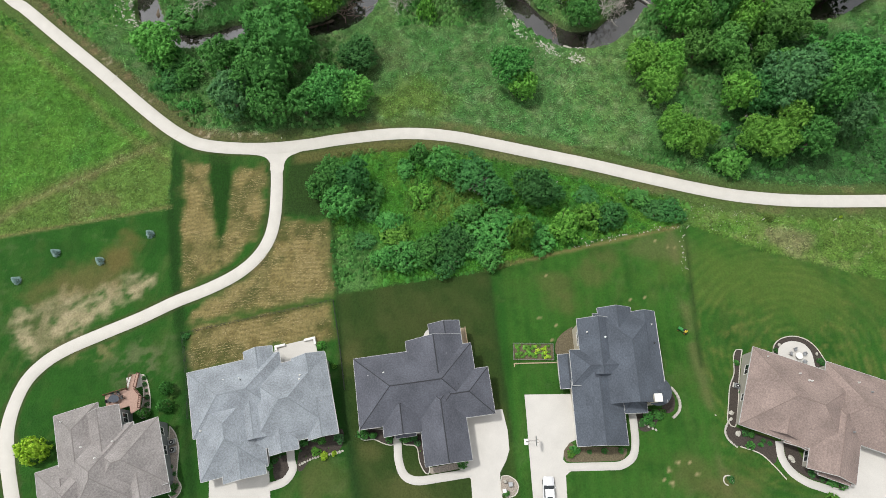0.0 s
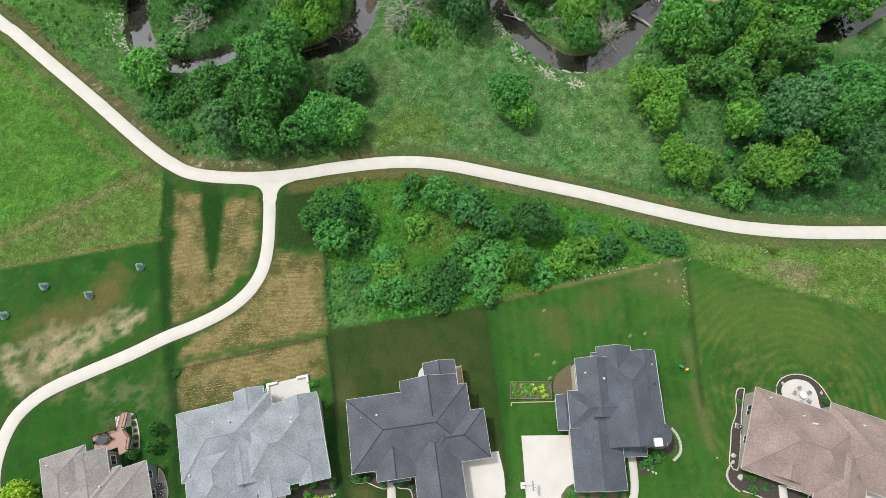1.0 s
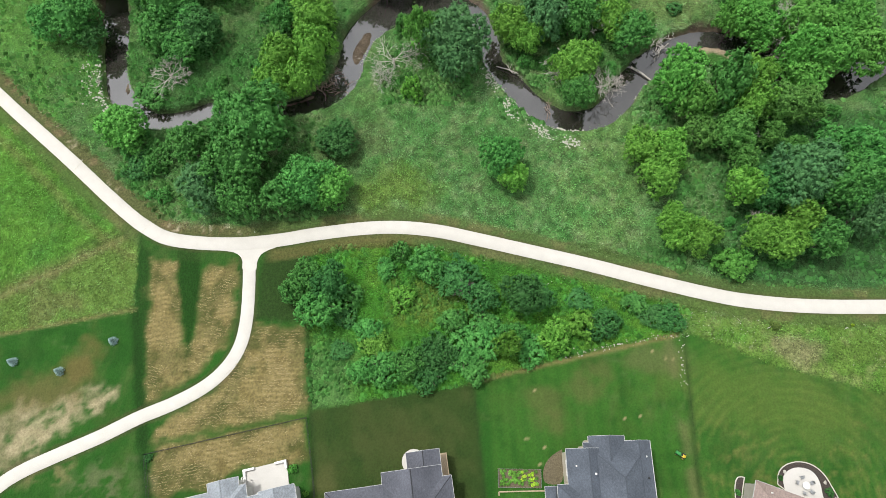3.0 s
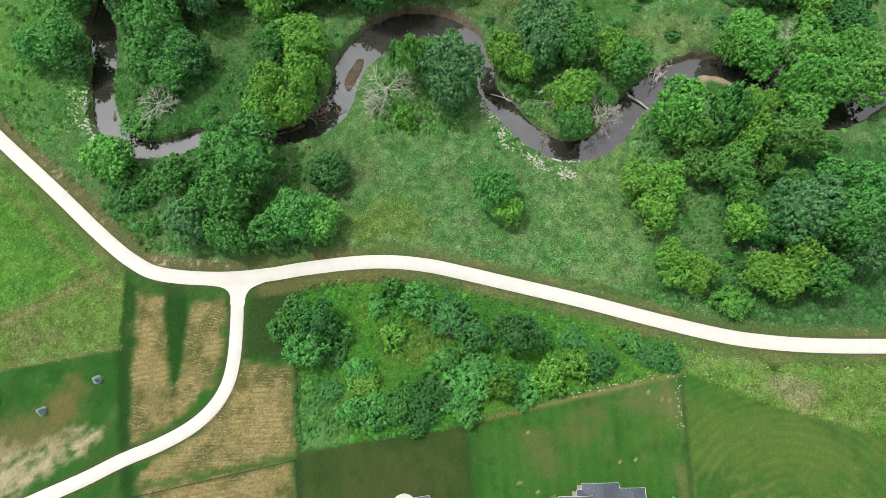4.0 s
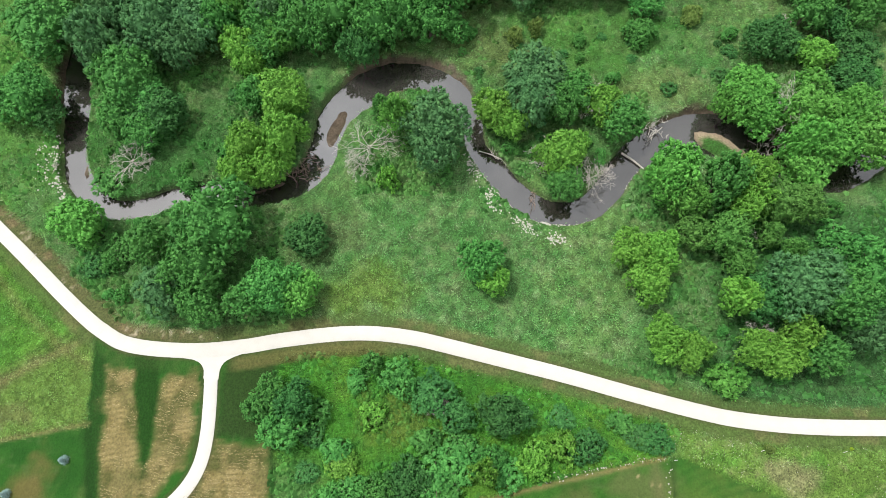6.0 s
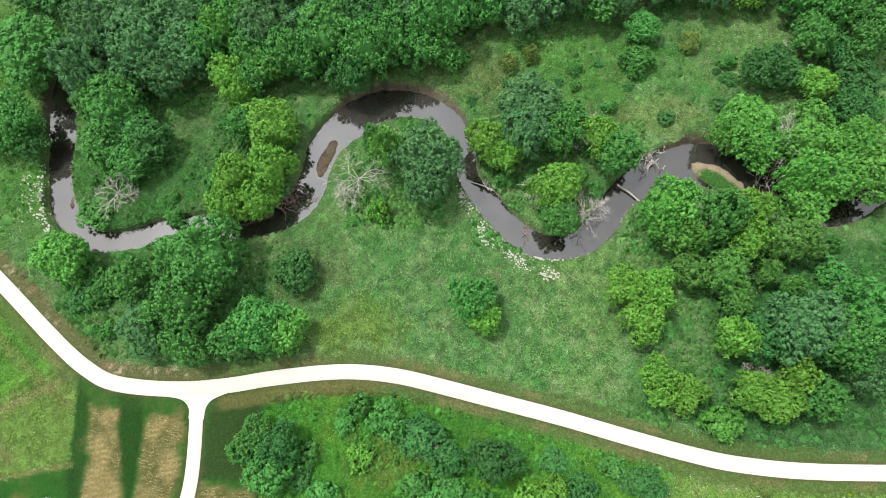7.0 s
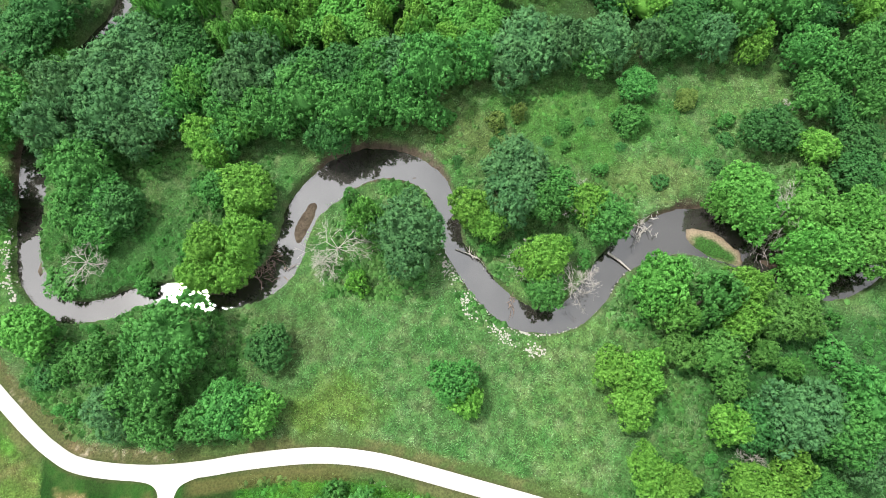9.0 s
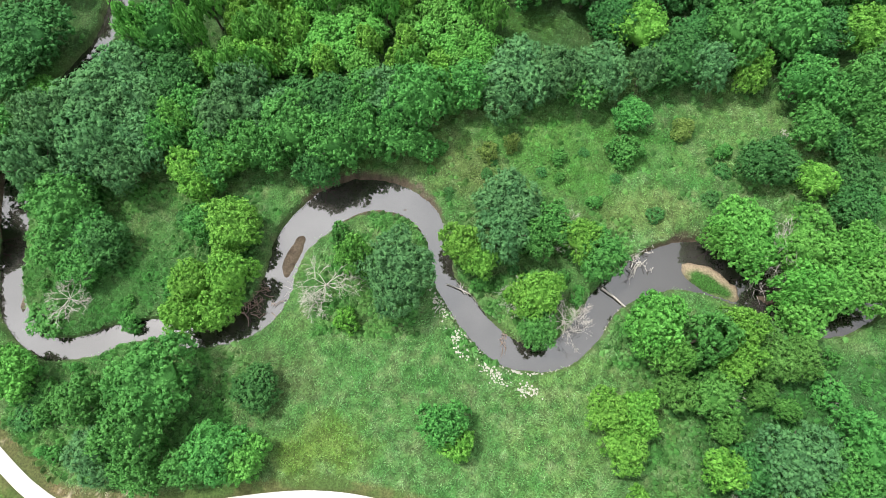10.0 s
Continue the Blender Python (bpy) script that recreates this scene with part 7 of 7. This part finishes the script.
hoop = empty("basketball_hoop", pose(14.1, 0.7, 2.45), "portable basketball hoop standing beside a driveway", "basketball hoop")
part("base", boxed(-0.35, 0.35, -0.5, 0.5, 0, 0.25, bevel=0.06), M_WHITE, hoop)
bm = bmesh.new()
tube(bm, (0, 0, 0.2), (0.2, 0, 3.0), 0.06, 0.05, 8)
part("pole", bm, M_BLACK, hoop)
bm = bmesh.new()
tube(bm, (0.2, 0, 3.0), (1.2, 0, 3.3), 0.04, 0.04, 6)
part("arm", bm, M_BLACK, hoop)
part("backboard", boxed(1.2, 1.25, -0.75, 0.75, 2.9, 3.9, bevel=0.01), M_METAL, hoop)
bm = bmesh.new()
for k in range(16):
    a, b2 = k * math.tau / 16, (k + 1) * math.tau / 16
    tube(bm, (1.5 + 0.23 * math.cos(a), 0.23 * math.sin(a), 3.05), (1.5 + 0.23 * math.cos(b2), 0.23 * math.sin(b2), 3.05), 0.02, 0.02, 4)
part("rim", bm, M_DECKRAIL, hoop)

M_CAR = plain("silver_white_car_paint", (0.72, 0.73, 0.75), 0.25, metal=0.1, grain=0.01)


def car(x, y, turn):
    ob = empty("car", pose(x, y, float(rise(x, y)) + 0.05, 0, 0, turn), "silver-white car parked on a concrete driveway", "car")
    # body lofted from cross sections along its length
    bm = bmesh.new()
    rows = []
    for t, w, lo, hi in ((-2.35, 0.72, 0.45, 0.72), (-2.2, 0.86, 0.3, 0.86), (-1.2, 0.92, 0.25, 0.98), (0.4, 0.93, 0.25, 1.0), (1.5, 0.92, 0.25, 1.02), (2.15, 0.88, 0.3, 0.98), (2.35, 0.74, 0.42, 0.8)):
        rows.append([bm.verts.new(p) for p in ((-w, t, lo), (-w * 1.02, t, (lo + hi) / 2), (-w * 0.9, t, hi), (w * 0.9, t, hi), (w * 1.02, t, (lo + hi) / 2), (w, t, lo))])
    for a, b2 in zip(rows, rows[1:]):
        for k in range(6):
            bm.faces.new((a[k], a[(k + 1) % 6], b2[(k + 1) % 6], b2[k]))
    bm.faces.new(list(reversed(rows[0])))
    bm.faces.new(rows[-1])
    bmesh.ops.recalc_face_normals(bm, faces=bm.faces)
    body = part("body", bm, M_CAR, ob)
    for f in body.data.polygons:
        f.use_smooth = True
    bm = bmesh.new()
    lo = [bm.verts.new(p) for p in ((-0.84, -1.0, 0.97), (0.84, -1.0, 0.97), (0.84, 2.0, 1.0), (-0.84, 2.0, 1.0))]
    hi = [bm.verts.new(p) for p in ((-0.66, -0.25, 1.46), (0.66, -0.25, 1.46), (0.66, 1.4, 1.48), (-0.66, 1.4, 1.48))]
    for k in range(4):
        bm.faces.new((lo[k], lo[(k + 1) % 4], hi[(k + 1) % 4], hi[k]))
    bm.faces.new(hi)
    part("glasshouse", bm, M_GLASS, ob)
    part("roof_panel", boxed(-0.72, 0.72, -0.45, 1.7, 1.46, 1.53, bevel=0.025), M_CAR, ob)
    part("sunroof", boxed(-0.42, 0.42, 0.7, 1.2, 1.531, 1.54), M_GLASS, ob)
    for sx in (-1, 1):
        part("mirror", boxed(sx * 0.98 - 0.09, sx * 0.98 + 0.09, -0.75, -0.62, 0.95, 1.08, bevel=0.02), M_CAR, ob)
        part("headlight", boxed(sx * 0.62 - 0.14, sx * 0.62 + 0.14, -2.36, -2.28, 0.62, 0.74), M_WHITE, ob)
        for t in (-1.45, 1.4):
            wh = new("wheel")
            wh.parent = ob
            bm = bmesh.new()
            tube(bm, (sx * 0.74, t, 0.33), (sx * 0.96, t, 0.33), 0.33, 0.33, 18)
            part("tyre", bm, M_BLACK, wh)
            bm = bmesh.new()
            tube(bm, (sx * 0.95, t, 0.33), (sx * 0.975, t, 0.33), 0.21, 0.2, 14)
            part("rim", bm, M_METAL, wh)


car(17.4, -7.0, 180)

M_GREEN = plain("green_machine_paint", (0.03, 0.22, 0.05), 0.45, grain=0.05)
M_YELLOW = plain("yellow_machine_paint", (0.65, 0.48, 0.05), 0.45, grain=0.05)
mower = empty("ride_on_toy", pose(43.4, 20.3, 0, 0, 0, -30), "small green and yellow ride-on tractor standing on a lawn", "toy tractor")
part("hood", boxed(-0.95, -0.1, -0.26, 0.26, 0.35, 0.8, bevel=0.06), M_GREEN, mower)
part("seat", boxed(0.2, 0.65, -0.25, 0.25, 0.45, 0.6, bevel=0.05), M_YELLOW, mower)
part("backrest", boxed(0.6, 0.72, -0.25, 0.25, 0.6, 0.95, bevel=0.04), M_YELLOW, mower)
part("chassis", boxed(-0.9, 0.8, -0.2, 0.2, 0.22, 0.38, bevel=0.03), M_GREEN, mower)
for x, r, w in ((-0.7, 0.2, 0.42), (0.5, 0.3, 0.46)):
    for s in (-1, 1):
        wh = new("wheel")
        wh.parent = mower
        bm = bmesh.new()
        tube(bm, (x, s * (w - 0.12), r), (x, s * w, r), r, r, 14)
        part("tyre", bm, M_BLACK, wh)
        bm = bmesh.new()
        tube(bm, (x, s * (w - 0.02), r), (x, s * (w + 0.02), r), r * 0.6, r * 0.55, 12)
        part("rim", bm, M_YELLOW, wh)
bm = bmesh.new()
tube(bm, (-0.1, 0, 0.7), (0.1, 0, 0.85), 0.03, 0.03, 6)
tube(bm, (0.1, 0, 0.84), (0.11, 0, 0.87), 0.17, 0.17, 12)
part("steering_wheel", bm, M_BLACK, mower)

# brown house: beds with edging, round patio, boulders
bed([(53.7, 16.9), (52.6, 16.9), (51.9, 15.6), (51.3, 12.7), (49.9, 10.2), (48.8, 6.8), (48.2, 4.4), (49.2, 3.4), (50.2, 6), (52, 12)], M_MULCH, "mulched bed with pale edging along the house wall")
bed([(48.4, 4.2), (47.5, 2.6), (47.9, 0.9), (49.6, 0.3), (52.7, -0.8), (54.6, -2.4), (55.4, -1.4), (55.6, 1.2), (53, 2.2), (49.4, 3.4)], M_MULCH, "dark mulched bed with boulders before the house", False)
edging([(49.6, 0.3), (52.7, -0.8), (54.6, -2.6), (56.4, -4.8)])
for k in range(26):
    t = k / 25
    x, y = 48.6 - 1.5 * math.sin(t * 2.6) + 1.2 * t * t, 4.6 - 4.4 * t
    boulder(x, y, rock_rng.uniform(0.35, 0.55), "small pale stone stacked along a bed")
for x, y, s in ((49.5, 2.3, 1.2), (49.0, 5.7, 1.0), (48.8, 4.7, 0.7), (57.6, -1.4, 1.2), (57.9, -1.9, 0.8), (60.5, 17.9, 0.7), (66.9, 16.3, 0.7), (46.3, 5.3, 0.35)):
    boulder(x, y, s)
shrubs([(50.8, 2.4, 0.6, 0.6, 0), (51.6, 2.2, 0.5, 0.5, 1), (51.2, 0.4, 0.7, 0.5, 1), (53.6, 1.2, 0.6, 0.6, 0), (54.6, 0.8, 0.6, 0.6, 0), (53.0, 0.6, 0.4, 0.4, 1), (51.6, 9.0, 0.5, 0.6, 0), (52.0, 14.5, 0.5, 0.5, 1), (59.6, 16.9, 0.7, 0.8, 0), (60.6, -3.9, 0.6, 0.5, 0), (62.2, -4.6, 0.7, 0.6, 0), (63.6, -5.2, 0.8, 0.6, 1), (65, -5.6, 0.8, 0.6, 1), (67.2, 14.8, 0.7, 0.9, 0), (62.6, -7.8, 0.9, 0.9, 2), (64.2, -8.2, 0.5, 0.8, 4)])
bed([(56.9, 1.0), (58.6, 1.0), (60.4, -2.6), (65.6, -4.8), (65.2, -6.0), (61.6, -5.0), (59.4, -4.2), (57.6, -2.8), (56.9, -1.2)], M_MULCH, "dark mulched bed between walk and house", False)
bed([(59.0, 15.9), (59.6, 17.8), (61.0, 19.0), (63.2, 19.5), (65.4, 19.0), (67.0, 17.6), (67.9, 15.6), (68.3, 13.6), (66, 13.4), (61, 14.6)], M_MULCH, "mulched border round the patio")
patio = spline([(60.0, 15.2), (60.1, 16.9), (61.2, 18.1), (63.0, 18.6), (65.0, 18.1), (66.0, 16.6), (66.0, 14.4), (65.6, 12.6), (61, 13.6)], 0.4)[:-1].tolist()
paved("brown_house_patio", patio, M_DRIVE, "rounded pale concrete patio with a table", "patio", 0.07)
round_table(63.3, 15.8, float(rise(63.3, 15.8)) + 0.07, 0.62, M_WHITE, "round white patio table")
for a in (20, 100, 160, 250, 310):
    cx, cy = 63.3 + 1.25 * math.cos(radians(a)), 15.8 + 1.25 * math.sin(radians(a))
    chair(cx, cy, float(rise(cx, cy)) + 0.07, a - 90, M_METAL, "chairs round the patio table")
ac_unit(51.0, 10.3, -19)
slab_strip("tree_ring", np.array([(46.8 + 0.75 * math.cos(a), -5.0 + 0.75 * math.sin(a)) for a in np.linspace(-0.6, 4.6, 26)]), 0.18, M_KERB, 0.1, "curved pale edging round a small shrub", "edging", "thing")
shrubs([(47.3, -4.9, 0.6, 0.5, 0)], "low dark shrub inside a pale edging ring")

# ---- young trees, spruces and small posts ----
M_SPRUCE = leafy("blue_spruce_needles", (0.10, 0.19, 0.17), (0.34, 0.48, 0.45), 0.1)


def spruce(x, y, h):
    ob = empty("blue_spruce", pose(x, y, ground_z(x, y), 0, 0, x * 40), "young blue-grey spruce planted on the lawn", "spruce", "young spruces")
    rng = np.random.default_rng(int(abs(x * 10)))
    V = []
    for k in range(900):
        t = rng.random() ** 0.7
        r, a = 0.42 * h * t * rng.uniform(0.5, 1.0), rng.uniform(0, math.tau)
        z = h * (1 - t) + 0.08
        d = np.array([math.cos(a), math.sin(a), rng.uniform(-0.1, 0.35)])
        p = np.array([r * math.cos(a), r * math.sin(a), z])
        s = np.array([-math.sin(a), math.cos(a), 0]) * 0.035
        V += [p - s, p + s, p + d * 0.2]
    me = mesh_from("needles", np.array(V), np.arange(len(V)), np.full(len(V) // 3, 3))
    me.attributes.new("tuft", "FLOAT", "POINT").data.foreach_set("value", np.repeat(rng.uniform(0.3, 1.0, len(V) // 3), 3).astype(np.float32))
    me.materials.append(M_SPRUCE)
    c = new("needles", me)
    c.parent = ob
    bm = bmesh.new()
    tube(bm, (0, 0, -0.2), (0, 0, h * 0.8), 0.05, 0.015, 6)
    part("trunk", bm, M_BARK, ob)


for x, y in ((-55.7, 38.0), (-72.7, 34.0), (-64.1, 32.5), (-78.7, 28.5)):
    spruce(x, y, 1.9)
tagged(tree(76.9, 43.0, 1.25, 2.2, 5), "small lime-green sapling beside the footpath", "sapling")
tagged(tree(62.8, 42.6, 0.9, 1.4, 7), "small thin sapling beside the footpath", "sapling")
for x, y, h, lean in ((75.4, 42.3, 0.7, 40), (61.6, 42.2, 0.6, 35), (46.8, 40.4, 1.1, 3), (-32.9, 59.2, 0.4, 0)):
    bm = bmesh.new()
    tube(bm, (0, 0, -0.2), (0, 0, h), 0.05, 0.045, 6)
    tube(bm, (0, 0, h), (0, 0, h + 0.05), 0.07, 0.05, 6)
    ob = part("marker_post", bm, M_WHITE, None)
    ob.matrix_basis = pose(x, y, ground_z(x, y), 0, lean, 30)
    tagged(ob, "short white marker post standing in grass", "post", "marker posts")


def crossing(ax, ay, bx, by, w, label):
    """A worn joint across the footpath."""
    tagged(slab_strip("path_joint", np.array([(ax + (bx - ax) * k / 6 + 0.06 * math.sin(k * 2.1), ay + (by - ay) * k / 6) for k in range(7)]), w, M_KERB, 0.056), label, "path joint", kind="thing")


crossing(-69.1, 74.2, -70.5, 71.4, 0.16, "stained expansion joint across the concrete path")
crossing(-53.2, 61.2, -54.6, 58.8, 0.14, "stained expansion joint across the concrete path")
crossing(-54.2, 22.8, -55.3, 20.6, 0.12, "stained expansion joint across the concrete path")
